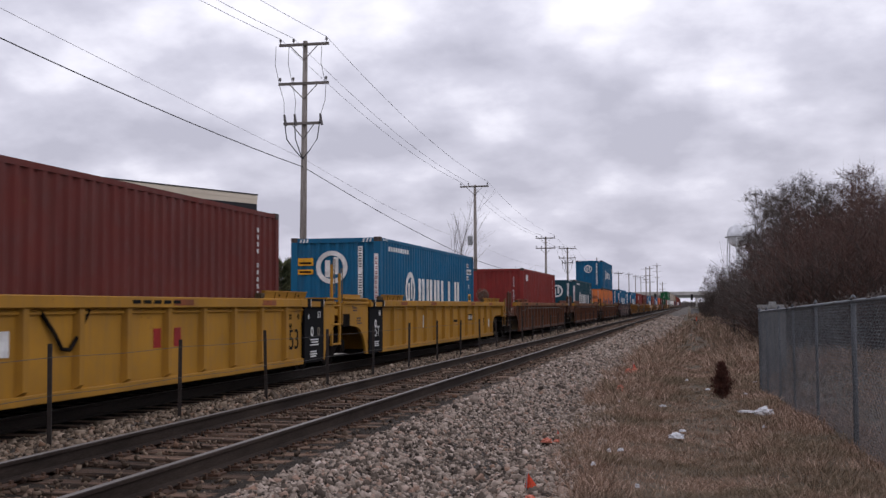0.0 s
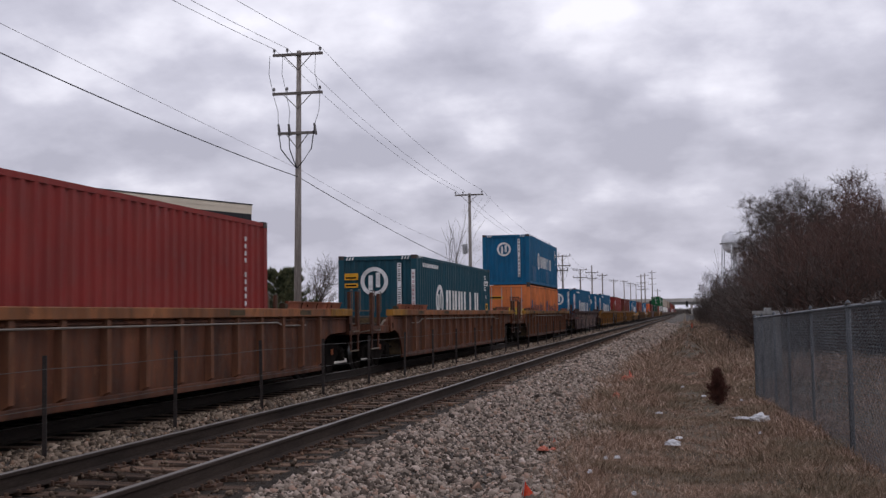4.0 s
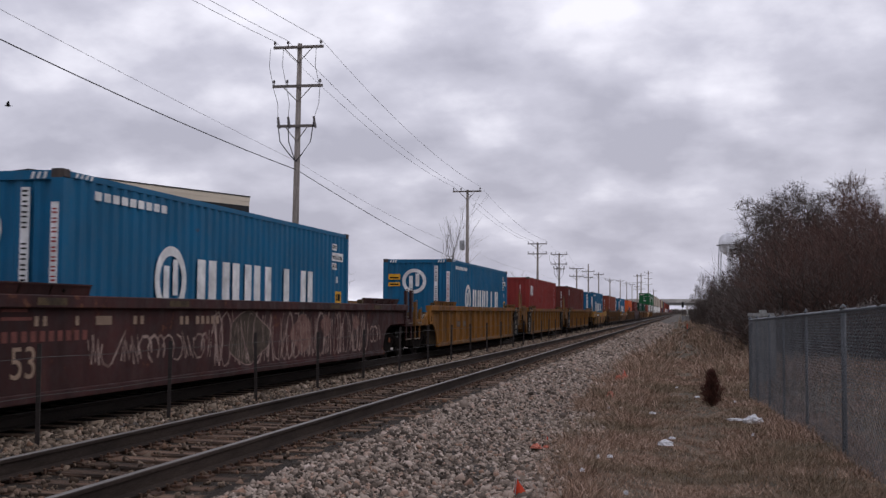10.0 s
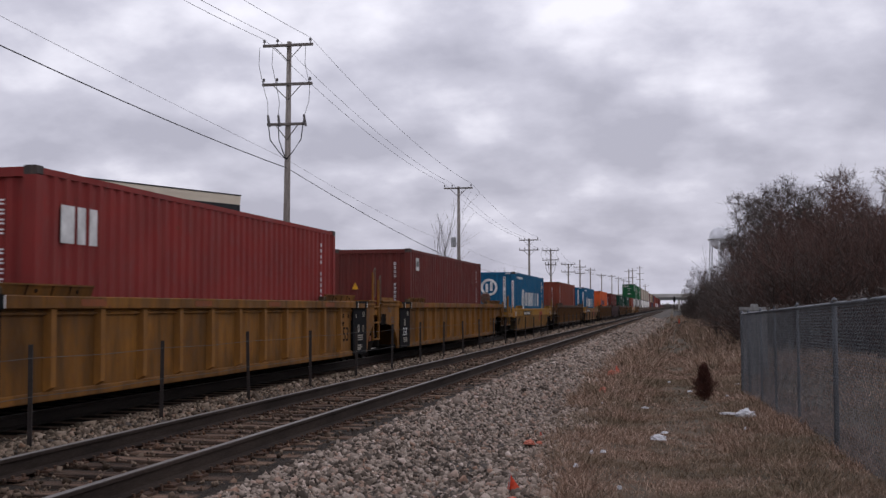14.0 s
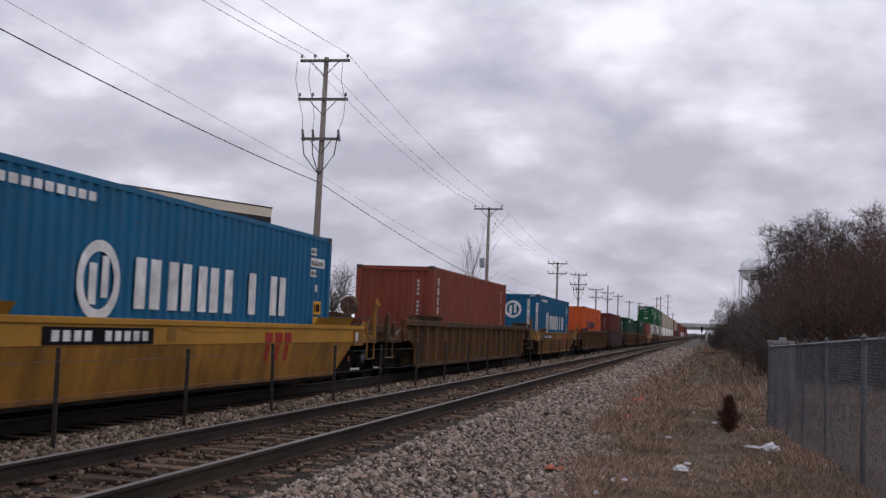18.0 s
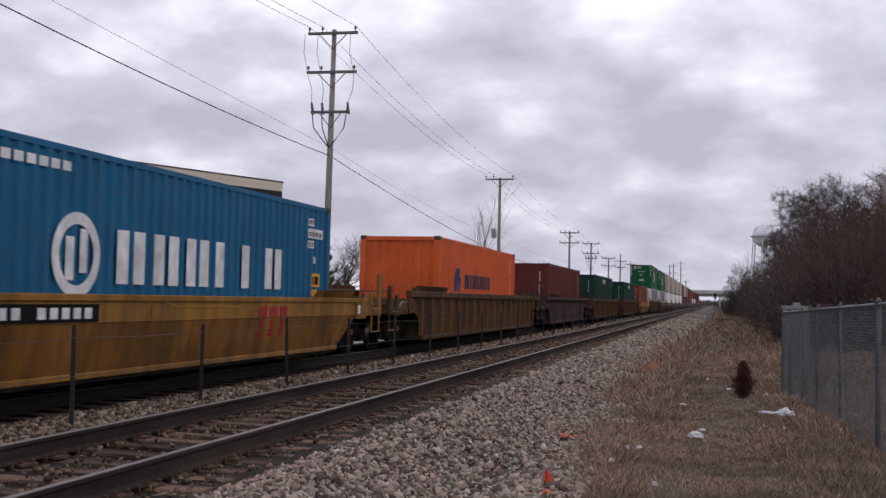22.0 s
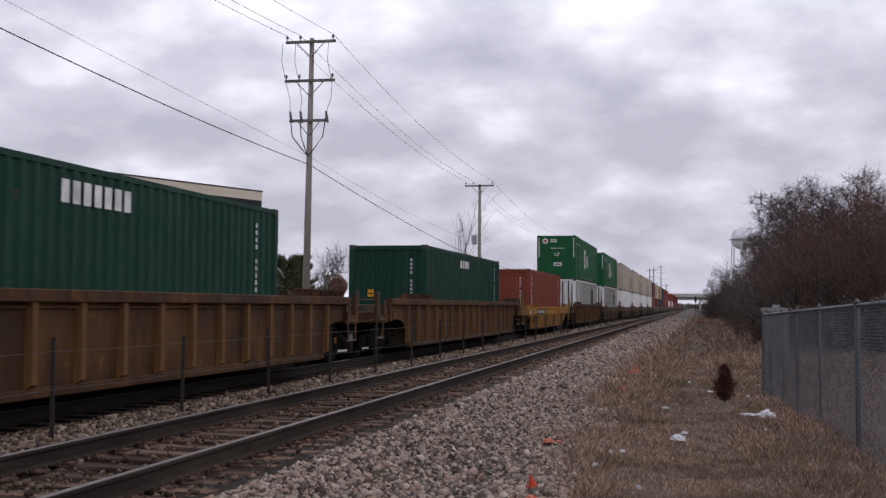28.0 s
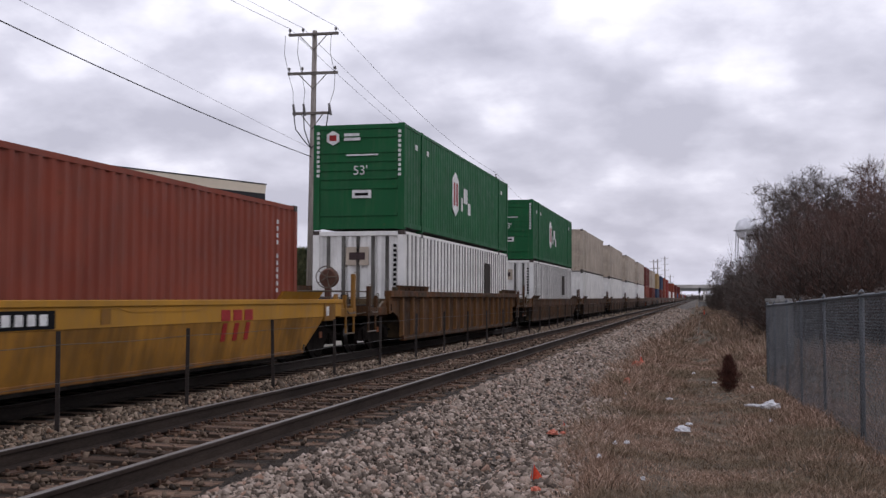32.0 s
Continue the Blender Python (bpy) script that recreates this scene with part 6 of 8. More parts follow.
for k in range(4):
    put_car(copy_thing(c53, pose(0, 0, 0)), s - 0.5)
    put_box(p53 if first else copy_thing(p53, pose(0, 0, 0)), s)
    put_box(t53 if first else copy_thing(t53, pose(0, 0, 0)), s, 3.17)
    first = False
    s += 23.0
# the tail of the train, far down the line
tail = tail_car()
boxes, first_car = {}, True
for lo, up in (("rust", "brown"), ("brown", "tan"), ("navy", "ochre"), ("brown", "navy"), ("rust", "rust"), ("red", "red"), ("white", None), ("rust", None), ("white", "rust"), ("brown", None), ("rust", "brown"), ("blue", None),
               ("rust", None), ("red", "brown"), ("green", None), ("rust", None), ("brown", None), ("tan", None), ("blue", None), ("rust", None), ("red", None), ("brown", None), ("rust", None), ("green", None)):
    put_car(tail if first_car else copy_thing(tail, pose(0, 0, 0)), s - 2.4)
    first_car = False
    for col, z in ((lo, 0.25), (up, 3.15)):
        if col is None:
            continue
        if col not in boxes:
            boxes[col] = tail_box(col, {"rust": "rust-red", "navy": "dark blue"}.get(col, col) + " corrugated steel container far back on the train")
            put_box(boxes[col], s, z)
        else:
            put_box(copy_thing(boxes[col], pose(0, 0, 0)), s, z)
    s += 23.0

# ---- vegetation ----
M_BARK = two_tone("bark", (0.034, 0.027, 0.023), (0.070, 0.056, 0.048), 5.0, 0.95, 30.0, 0.5, 0.01, (3, 3, 0.6))
M_TWIG = two_tone("bare_twigs", (0.066, 0.053, 0.047), (0.122, 0.099, 0.088), 0.8, 0.95, 8.0, 0.0)
M_REDTWIG = two_tone("reddish_twigs", (0.070, 0.042, 0.034), (0.136, 0.080, 0.066), 0.8, 0.95, 8.0, 0.0)
M_PALETWIG = two_tone("pale_twigs", (0.10, 0.085, 0.075), (0.17, 0.145, 0.13), 0.8, 0.95, 8.0, 0.0)


def rods(name, segs, material):
    """Three-sided tapering rods from rows of (x0 y0 z0, x1 y1 z1, r0, r1)."""
    segs = np.asarray(segs, float)
    a, b, r0, r1 = segs[:, 0:3], segs[:, 3:6], segs[:, 6:7], segs[:, 7:8]
    d = b - a
    d /= np.linalg.norm(d, axis=1, keepdims=True) + 1e-9
    ref = np.where(np.abs(d[:, 2:3]) < 0.9, [[0.0, 0.0, 1.0]], [[1.0, 0.0, 0.0]])
    u = np.cross(d, ref)
    u /= np.linalg.norm(u, axis=1, keepdims=True)
    w = np.cross(d, u)
    vs = np.empty((len(segs), 6, 3))
    for k in range(3):
        c, s = math.cos(k * 2.0944), math.sin(k * 2.0944)
        vs[:, k] = a + (u * c + w * s) * r0
        vs[:, 3 + k] = b + (u * c + w * s) * r1
    base = np.array([(0, 1, 4, 3), (1, 2, 5, 4), (2, 0, 3, 5)])
    fs = (np.arange(len(segs))[:, None, None] * 6 + base[None]).reshape(-1, 4)
    return mesh_np(name, vs.reshape(-1, 3), fs, material)


def fine_twigs(segs, seed=1):
    """Corners and faces of single tapering slivers, for the finest twigs."""
    segs = np.asarray(segs, float)
    rng = np.random.default_rng(seed)
    a, b, r = segs[:, 0:3], segs[:, 3:6], segs[:, 6:7]
    u = np.cross(b - a, rng.normal(size=a.shape))
    u /= np.linalg.norm(u, axis=1, keepdims=True) + 1e-9
    vs = np.stack([a - u * r, a + u * r, b], 1).reshape(-1, 3)
    return vs, np.arange(len(vs)).reshape(-1, 3)


def crown_mesh(name, rod_rows, twig_rows, material, seed=1):
    """Round rods and fine twigs in one mesh."""
    rods_me = rods(name, rod_rows, material)
    n = len(rods_me.vertices)
    v = np.empty(n * 3, np.float32)
    rods_me.vertices.foreach_get("co", v)
    bpy.data.meshes.remove(rods_me)
    base = np.array([(0, 1, 4), (0, 4, 3), (1, 2, 5), (1, 5, 4), (2, 0, 3), (2, 3, 5)])
    f1 = (np.arange(n // 6)[:, None, None] * 6 + base[None]).reshape(-1, 3)
    v2, f2 = fine_twigs(twig_rows, seed)
    return mesh_np(name, np.concatenate([v.reshape(-1, 3), v2]), np.concatenate([f1, f2 + n]), material)


def grow_tree(seed, height, spread, levels=5, droop=0.0, split=4, lift=0.35, thick=0.03, trunk=0.28, wiggle=0.25):
    """Branch segments of a bare tree: thick ones and twigs."""
    rng = random.Random(seed)
    limbs, twigs = [], []

    def branch(p, d, length, r, level):
        n = 4 if level < 3 else 3
        for i in range(n):
            d = (d + Vector((rng.uniform(-1, 1), rng.uniform(-1, 1), rng.uniform(-0.6, 1) * lift - droop * level * 0.2)) * wiggle).normalized()
            q = p + d * (length / n)
            r1 = max(0.006, r * (0.86 if level else 0.9))
            (limbs if r > 0.035 else twigs).append((*p, *q, r, r1))
            p, r = q, r1
            if level < levels and (i > 0 or level > 0):
                for _ in range(1 if i < n - 1 else split - 1):
                    ax = Vector((rng.uniform(-1, 1), rng.uniform(-1, 1), rng.uniform(-0.2, 0.7))).normalized()
                    dd = (d * rng.uniform(0.45, 0.9) + ax * spread * rng.uniform(0.5, 1.0)).normalized()
                    branch(p, dd, length * rng.uniform(0.52, 0.78), r * rng.uniform(0.5, 0.72), level + 1)

    branch(Vector((0, 0, 0)), Vector((rng.uniform(-0.1, 0.1), rng.uniform(-0.1, 0.1), 1)), height * trunk, height * thick, 0)
    zs = max(s[5] for s in limbs + twigs)
    k = height / zs
    scale = lambda rows: [tuple(v * k for v in s[:6]) + s[6:] for s in rows]
    return scale(limbs), scale(twigs)


def bare_tree(name, label, seed, height, spread, twig_mat, group="", **kw):
    limbs, twigs = grow_tree(seed, height, spread, **kw)
    t = thing(name, label, "tree", group=group)
    part("trunk", rods("trunk", limbs, M_BARK), None, t, "dark trunk and limbs")
    part("crown", rods("crown", twigs, twig_mat), None, t, "fine bare twigs")
    return t


def at_bearing(az, dist, z=-0.75, turn=0.0, s=1.0):
    a = radians(az)
    return pose(-math.sin(a) * dist, math.cos(a) * dist, z, 0, 0, turn) @ Matrix.Scale(s, 4)


def set_place(ob, m):
    ob.matrix_basis = m
    return ob


def copy_scaled(ob, m):
    c = copy_thing(ob, Matrix.Identity(4))
    c.matrix_basis = m
    return c


def crown_tree(label, seed, wide, base=0.26, mat=None):
    """A ten-metre bare tree: limbs grow towards points strewn through a lumpy crown."""
    rng = np.random.default_rng(seed)
    H, D = 10.0, 0.26
    lumps = []
    for _ in range(11):
        d = rng.normal(size=3)
        d /= np.linalg.norm(d)
        lumps.append((np.array([0, 0, H * (0.58 + base * 0.25)]) + d * np.array([wide * 0.86, wide * 0.86, H * 0.27]), rng.uniform(0.24, 0.42) * wide))
    pts = []
    for c, r in lumps:
        q = rng.normal(size=(170, 3))
        q *= (rng.random((170, 1)) ** 0.45 * r) / np.linalg.norm(q, axis=1, keepdims=True)
        pts.append(c + q)
    pts = np.concatenate(pts)
    pts = pts[(pts[:, 2] > H * base * 0.8)]
    nodes = [np.array([rng.normal(0, 0.05), rng.normal(0, 0.05), z]) for z in np.arange(0, H * base, D)]
    up = [-1] + list(range(len(nodes) - 1))
    near = np.full(len(pts), 1e9)
    idx = np.zeros(len(pts), int)
    fresh = list(range(len(nodes)))
    alive = np.ones(len(pts), bool)
    for _ in range(90):
        for k in fresh:
            dd = np.linalg.norm(pts - nodes[k], axis=1)
            m = dd < near
            near[m], idx[m] = dd[m], k
        alive &= near > D * 1.5
        if not alive.any():
            break
        fresh = []
        for k in np.unique(idx[alive]):
            sel = alive & (idx == k)
            v = pts[sel] - nodes[k]
            g = (v / np.linalg.norm(v, axis=1, keepdims=True)).mean(0) + rng.normal(0, 0.42, 3)
            if up[k] >= 0:
                w = nodes[k] - nodes[up[k]]
                g += 0.45 * w / np.linalg.norm(w)
            q = nodes[k] + D * g / (np.linalg.norm(g) + 1e-9)
            nodes.append(q)
            up.append(int(k))
            fresh.append(len(nodes) - 1)
        if len(nodes) > 3200:
            break
    n = len(nodes)
    area = np.zeros(n)
    kids = np.zeros(n, int)
    for k in range(n - 1, 0, -1):
        if kids[k] == 0:
            area[k] = 0.010 ** 2.25
        area[up[k]] += area[k]
        kids[up[k]] += 1
    rad = np.minimum(area ** (1 / 2.25), 0.24)
    limbs, small, twigs = [], [], []
    for k in range(1, n):
        a, b = nodes[up[k]], nodes[k]
        row = (*a, *b, min(rad[up[k]], rad[k] * 1.5), rad[k])
        (limbs if rad[k] > 0.034 else small).append(row)
        if rad[k] < 0.03:
            w = (b - a) / D
            for _ in range(6 if kids[k] else 11):
                e = w * 0.5 + rng.normal(0, 0.72, 3)
                m = b + e * rng.uniform(0.14, 0.30)
                twigs.append((*b, *m, 0.008))
                for _ in range(3):
                    h = e * 0.6 + rng.normal(0, 0.5, 3)
                    st = b + (m - b) * rng.uniform(0.45, 0.9)
                    twigs.append((*st, *(st + h * rng.uniform(0.12, 0.26)), 0.0065))
    t = thing("bare_tree", label, "tree", group="bare trees beside the line")
    part("trunk", rods("trunk", limbs, M_BARK), None, t, "dark trunk and curling limbs")
    part("crown", crown_mesh("crown", small, twigs, mat or M_TWIG, seed), None, t, "fine bare twigs")
    return t


# trees on the verge beyond the chain-link fence
TREES = [crown_tree("large bare deciduous tree with a dense round crown of curling limbs", 11, 3.0), crown_tree("large bare deciduous tree with a dense twiggy crown", 23, 2.7), crown_tree("broad low bare tree with a rounded twiggy crown", 37, 3.4, 0.16), crown_tree("reddish-brown bare tree with a dense soft crown", 52, 3.1, 0.2, M_REDTWIG)]
# bearing, distance, height, turn, variant
SPOTS = [(-5.2, 86, 12.4, 10, 0), (-7.35, 74, 11.4, 80, 3), (-1.65, 168, 9.0, 30, 2),
         (-6.1, 96, 13.2, 140, 1), (-4.7, 100, 12.1, 200, 0), (-4.6, 112, 11.2, 250, 2), (-8.6, 70, 10.8, 300, 3), (-9.9, 64, 10.3, 20, 3), (-11.6, 56, 9.7, 110, 3), (-13.2, 50, 9.3, 60, 3),
         (-5.6, 112, 13.6, 190, 2), (-8.0, 92, 12.2, 40, 3), (-2.3, 190, 9.6, 90, 0), (-2.95, 150, 8.6, 170, 1), (-4.6, 72, 8.6, 330, 2), (-6.6, 66, 8.2, 260, 2), (-1.3, 240, 8.4, 220, 2), (-3.7, 128, 9.4, 120, 2), (-4.2, 116, 11.0, 20, 0), (-1.2, 200, 7.6, 75, 2), (-1.45, 150, 7.2, 160, 2), (-1.95, 140, 7.4, 15, 2), (-7.0, 84, 11.2, 215, 0), (-9.2, 78, 10.4, 130, 3), (-10.8, 70, 9.8, 310, 3), (-5.3, 80, 10.6, 75, 1)]
placed = set()
for az, dist, h, turn, k in SPOTS:
    m = at_bearing(az, dist, -0.8, turn, h / 10.0)
    copy_scaled(TREES[k], m) if k in placed else set_place(TREES[k], m)
    placed.add(k)


def shrub(label, seed, mat, stems=70, height=4.0):
    """A thicket shrub: many stems from the ground, forking into twigs."""
    rng = random.Random(seed)
    segs, twigs = [], []
    for _ in range(stems):
        p = Vector((rng.uniform(-1.1, 1.1), rng.uniform(-1.1, 1.1), 0))
        d = Vector((p.x * 0.6 + rng.uniform(-0.5, 0.5), p.y * 0.6 + rng.uniform(-0.5, 0.5), 1)).normalized()
        L, r = height * rng.uniform(0.6, 0.9), rng.uniform(0.012, 0.022)
        for i in range(6):
            d = (d + Vector((rng.uniform(-1, 1), rng.uniform(-1, 1), rng.uniform(-0.4, 0.5))) * 0.36).normalized()
            q = p + d * L / 6
            segs.append((*p, *q, r, r * 0.84))
            r *= 0.84
            for _ in range(3 if i > 0 else 1):
                e = (d + Vector((rng.uniform(-1, 1), rng.uniform(-1, 1), rng.uniform(-0.5, 0.6))) * 0.9).normalized()
                l2 = L * rng.uniform(0.10, 0.22)
                m = q + e * l2
                twigs.append((*q, *m, r * 1.1))
                for _ in range(4):
                    g = (e + Vector((rng.uniform(-1, 1), rng.uniform(-1, 1), rng.uniform(-0.4, 0.7))) * 0.9).normalized()
                    o = q.lerp(m, rng.uniform(0.5, 1.0))
                    twigs.append((*o, *(o + g * l2 * rng.uniform(0.5, 1.0)), r * 0.85))
            p = q
    t = thing("shrub", label, "shrub", group="thicket beside the line")
    tagged(part("brushwood", rods("brushwood", segs, M_BARK), None, t, "dark bare stems"), kind="stuff")
    v, f = fine_twigs(twigs, seed)
    tagged(part("crown", mesh_np("crown", v, f, mat), None, t, "tangled fine twigs"), kind="stuff")
    return t


SHRUBS = [shrub("dense leafless brown shrub in a dark thicket", 3, M_TWIG, 90), shrub("dense leafless brown shrub in a dark thicket", 5, M_TWIG, 90, 4.3), shrub("tall reddish-brown leafless shrub in a thicket", 8, M_REDTWIG, 100, 5.0)]


def thicket():
    rng = random.Random(12)
    used = [False] * 3
    for k in range(130):
        u = (k / 130) ** 1.2
        dist = 44 + 170 * u
        # the thicket's edge runs along the line, two metres beyond the fence
        edge = -math.degrees(math.atan2(2.9 + 1.8 * rng.random(), dist))
        az = edge - (0.6 if dist < 60 else 0.0) - rng.random() ** 0.9 * (8.6 - 6.6 * u)
        red = az < -6.6 and dist < 90 and rng.random() < 0.8
        i = 2 if red else rng.randrange(2)
        top = 6.0 if az < -8.4 else 5.0 if az < -6.8 else 4.0 if az < -3.4 else 1.8 if az < -2.4 else 0.6
        want = dist * math.tan(radians(top)) * rng.uniform(0.6, 1.0) + 2.1
        sc = min(want, 7.5) / (5.0 if i == 2 else 4.1)
        wide = min(sc, 1.5 if az < -7.5 else 1.1 if az < -5.5 else 0.75)
        m = at_bearing(az, dist, -0.85, rng.uniform(0, 360), 1.0) @ Matrix.Diagonal((wide, wide, sc, 1))
        if not used[i]:
            used[i] = True
            set_place(SHRUBS[i], m)
        else:
            copy_scaled(SHRUBS[i], m)
    # low rounded bushes at the far end of the thicket
    for az, dist, sc in ((-1.0, 150, 1.35), (-1.35, 158, 1.75), (-1.7, 150, 1.8), (-2.05, 140, 1.5), (-0.85, 170, 1.2)):
        copy_scaled(SHRUBS[0 if az > -1.5 else 1], at_bearing(az, dist, -0.85, rng.uniform(0, 360), 1.0) @ Matrix.Diagonal((0.62, 0.62, sc, 1)))


thicket()

# bare trees and evergreens beyond the train
M_NEEDLE = two_tone("pine_needles", (0.040, 0.052, 0.026), (0.145, 0.145, 0.072), 1.5, 0.9, 9.0, 0.0, lo=0.4, hi=0.65)
M_RUSTNEEDLE = two_tone("rusty_needles", (0.060, 0.026, 0.019), (0.125, 0.052, 0.038), 6.0, 0.9, 30.0, 0.0)


def leaf_tris(name, centres, axes, size, material, seed):
    """Small three-cornered needle sprays about the given centres."""
    rng = np.random.default_rng(seed)
    n = len(centres)
    a = rng.normal(size=(n, 3))
    a /= np.linalg.norm(a, axis=1, keepdims=True)
    dirn = axes + a * 0.7
    dirn /= np.linalg.norm(dirn, axis=1, keepdims=True)
    side = np.cross(dirn, a)
    side /= np.linalg.norm(side, axis=1, keepdims=True) + 1e-9
    L = size * rng.uniform(0.6, 1.3, (n, 1))
    vs = np.stack([centres - side * L * 0.10, centres + side * L * 0.10, centres + dirn * L], 1).reshape(-1, 3)
    return mesh_np(name, vs, np.arange(3 * n).reshape(-1, 3), material)


def pine(label, seed, height=6.0, wide=2.9):
    rng = random.Random(seed)
    t = thing("pine_tree", label, "tree", group="pines in front of the building")
    part("trunk", Shape().tube([(0, 0, 0), (0.05, 0.03, height * 0.5), (0, 0, height * 0.96)], 0.13, 8, 0.02), M_BARK, t)
    segs, cs, ax = [], [], []
    z = 0.5
    while z < height * 0.97:
        k = (z / height)
        reach = wide * (1.0 - k) ** 0.6 * rng.uniform(0.7, 1.15) * min(1.0, 0.55 + 1.6 * k) + 0.25
        for _ in range(5):
            a = rng.uniform(0, 2 * math.pi)
            p = Vector((0, 0, z))
            d = Vector((math.cos(a), math.sin(a), 0.02 + 0.40 * k))
            L = reach * rng.uniform(0.65, 1.05)
            for i in range(5):
                d = (d + Vector((rng.uniform(-0.2, 0.2), rng.uniform(-0.2, 0.2), 0.07))).normalized()
                q = p + d * L / 5
                segs.append((*p, *q, 0.03 * (1 - i / 6), 0.03 * (1 - (i + 1) / 6)))
                for _ in range(22 + 12 * i):
                    o = p.lerp(q, rng.random()) + Vector((rng.gauss(0, 0.085), rng.gauss(0, 0.085), rng.gauss(0.04, 0.08)))
                    cs.append(o)
                    ax.append(d + Vector((0, 0, 0.6)))
                p = q
        z += height * 0.047
    tagged(part("branchwork", rods("branchwork", segs, M_BARK), None, t), kind="stuff")
    part("needles", leaf_tris("needles", np.array(cs), np.array(ax), 0.23, M_NEEDLE, seed), None, t, "dark green needle sprays")
    return t


PINES = [pine("dark green bushy pine tree behind the train", 4), pine("dark green bushy pine tree behind the train", 9, 6.0, 3.3)]
for i, (az, dist, h, turn) in enumerate(((33.3, 52, 6.6, 0), (36.4, 50, 6.3, 50), (31.3, 56, 5.0, 120), (29.0, 58, 5.1, 200), (27.4, 60, 4.6, 300), (35.0, 55, 5.6, 20), (38.5, 52, 6.0, 90), (21.5, 68, 4.8, 60), (20.7, 74, 5.2, 150), (30.2, 50, 4.2, 250), (32.4, 62, 5.6, 210), (26.0, 66, 4.0, 30))):
    m = at_bearing(az, dist, -0.65, turn, h / 6.0)
    set_place(PINES[i], m) if i < 2 else copy_scaled(PINES[i % 2], m)
set_place(bare_tree("bare_tree", "small round bare tree behind the train", 51, 7.0, 0.95, M_TWIG, levels=5, split=3), at_bearing(19.4, 76, -0.65, 0, 0.97))
set_place(bare_tree("bare_tree", "slender pale bare tree with rising twigs", 64, 11.0, 0.30, M_PALETWIG, levels=3, split=3, lift=1.4, wiggle=0.14, thick=0.008, trunk=0.5), at_bearing(12.4, 85, -0.65, 0, 1.06))
set_place(bare_tree("bare_tree", "slender pale bare tree with rising twigs", 65, 8.0, 0.45, M_PALETWIG, levels=3, split=3, lift=1.0, wiggle=0.16, thick=0.009, trunk=0.45), at_bearing(13.0, 88, -0.65, 0, 0.9))
set_place(bare_tree("bare_tree", "leaning bare tree with drooping branches", 70, 6.5, 0.9, M_PALETWIG, levels=4, split=3, droop=0.2, thick=0.014), at_bearing(9.3, 112, -0.65, 0, 0.86) @ pose(0, 0, 0, 10, 18, 0))
set_place(bare_tree("bare_tree", "leaning bare tree with rising branches", 71, 6.5, 0.6, M_PALETWIG, levels=4, split=3, thick=0.014), at_bearing(8.2, 118, -0.65, 0, 1.0))
set_place(bare_tree("bare_tree", "small round bare tree behind the train", 77, 7.0, 0.95, M_TWIG, levels=5, split=3), at_bearing(23.4, 82, -0.65, 120, 0.62))

# ---- ties, ballast stones and grass ----
def ties():
    me = []
    for k in range(6):
        r = random.Random(k)
        s = Shape()
        h = 0.006
        pts = [(-1.30, -0.115), (1.30, -0.115), (1.30, 0.115), (-1.30, 0.115)]
        j = lambda: r.uniform(-0.012, 0.012)
        top = [(x + j(), y + j(), 0.0 + r.uniform(-h, h)) for x, y in pts]
        bot = [(x, y, -0.17) for x, y in pts]
        mid = [(x * 1.0 + j() * 0.5, y * 1.0 + j() * 0.4, -0.02) for x, y in pts]
        s.loft([bot, mid, [(x * 0.993, y * 0.93, z) for x, y, z in top]])
        me.append(s.mesh("tie", M_TIE))
    y = -12.4
    rng = random.Random(3)
    n = 0
    plates, far = Shape(), Shape()
    while y < 900:
        dx, rz = rng.uniform(-0.11, 0.11), rng.uniform(-2.0, 2.0)
        if n < 290:
            part("tie", me[n % 6], None, track_near, at=pose(NEAR + dx, y, -0.196 - rng.random() ** 2 * 0.02, rng.uniform(-2, 2), rng.uniform(-0.5, 0.5), rz))
        elif n < 900:
            far.box(NEAR - 1.3 + dx, NEAR + 1.3 + dx, y - 0.11, y + 0.11, -0.36, -0.192)
        if n < 240:
            for sx in (-0.755, 0.755):
                x = NEAR + sx
                plates.box(x - 0.17, x + 0.17, y - 0.09, y + 0.09, -0.198, -0.176)
                for ox, oy in ((-0.10, 0.05), (0.10, -0.05), (0.14, 0.05), (-0.14, -0.05)):
                    plates.box(x + ox - 0.012, x + ox + 0.012, y + oy - 0.012, y + oy + 0.012, -0.178, -0.148)
                for oy in (-0.16, 0.14):
                    plates.box(x - 0.085, x + 0.085, y + oy, y + oy + 0.03, -0.215, -0.16)
        y += 0.515 + rng.uniform(-0.045, 0.045)
        n += 1
    tagged(part("far_ties", far, M_TIE, track_near), kind="stuff")
    tagged(part("tie_plates", plates, M_PLATE, track_near, "rusty plates, spikes and rail anchors"), kind="stuff")
    s = Shape()
    y = -20.0
    while y < 300:
        s.box(FAR - 1.3, FAR + 1.3, y - 0.11, y + 0.11, -0.36, -0.195)
        y += 0.52
    tagged(part("far_ties", s, M_TIE, track_far), kind="stuff")


ties()


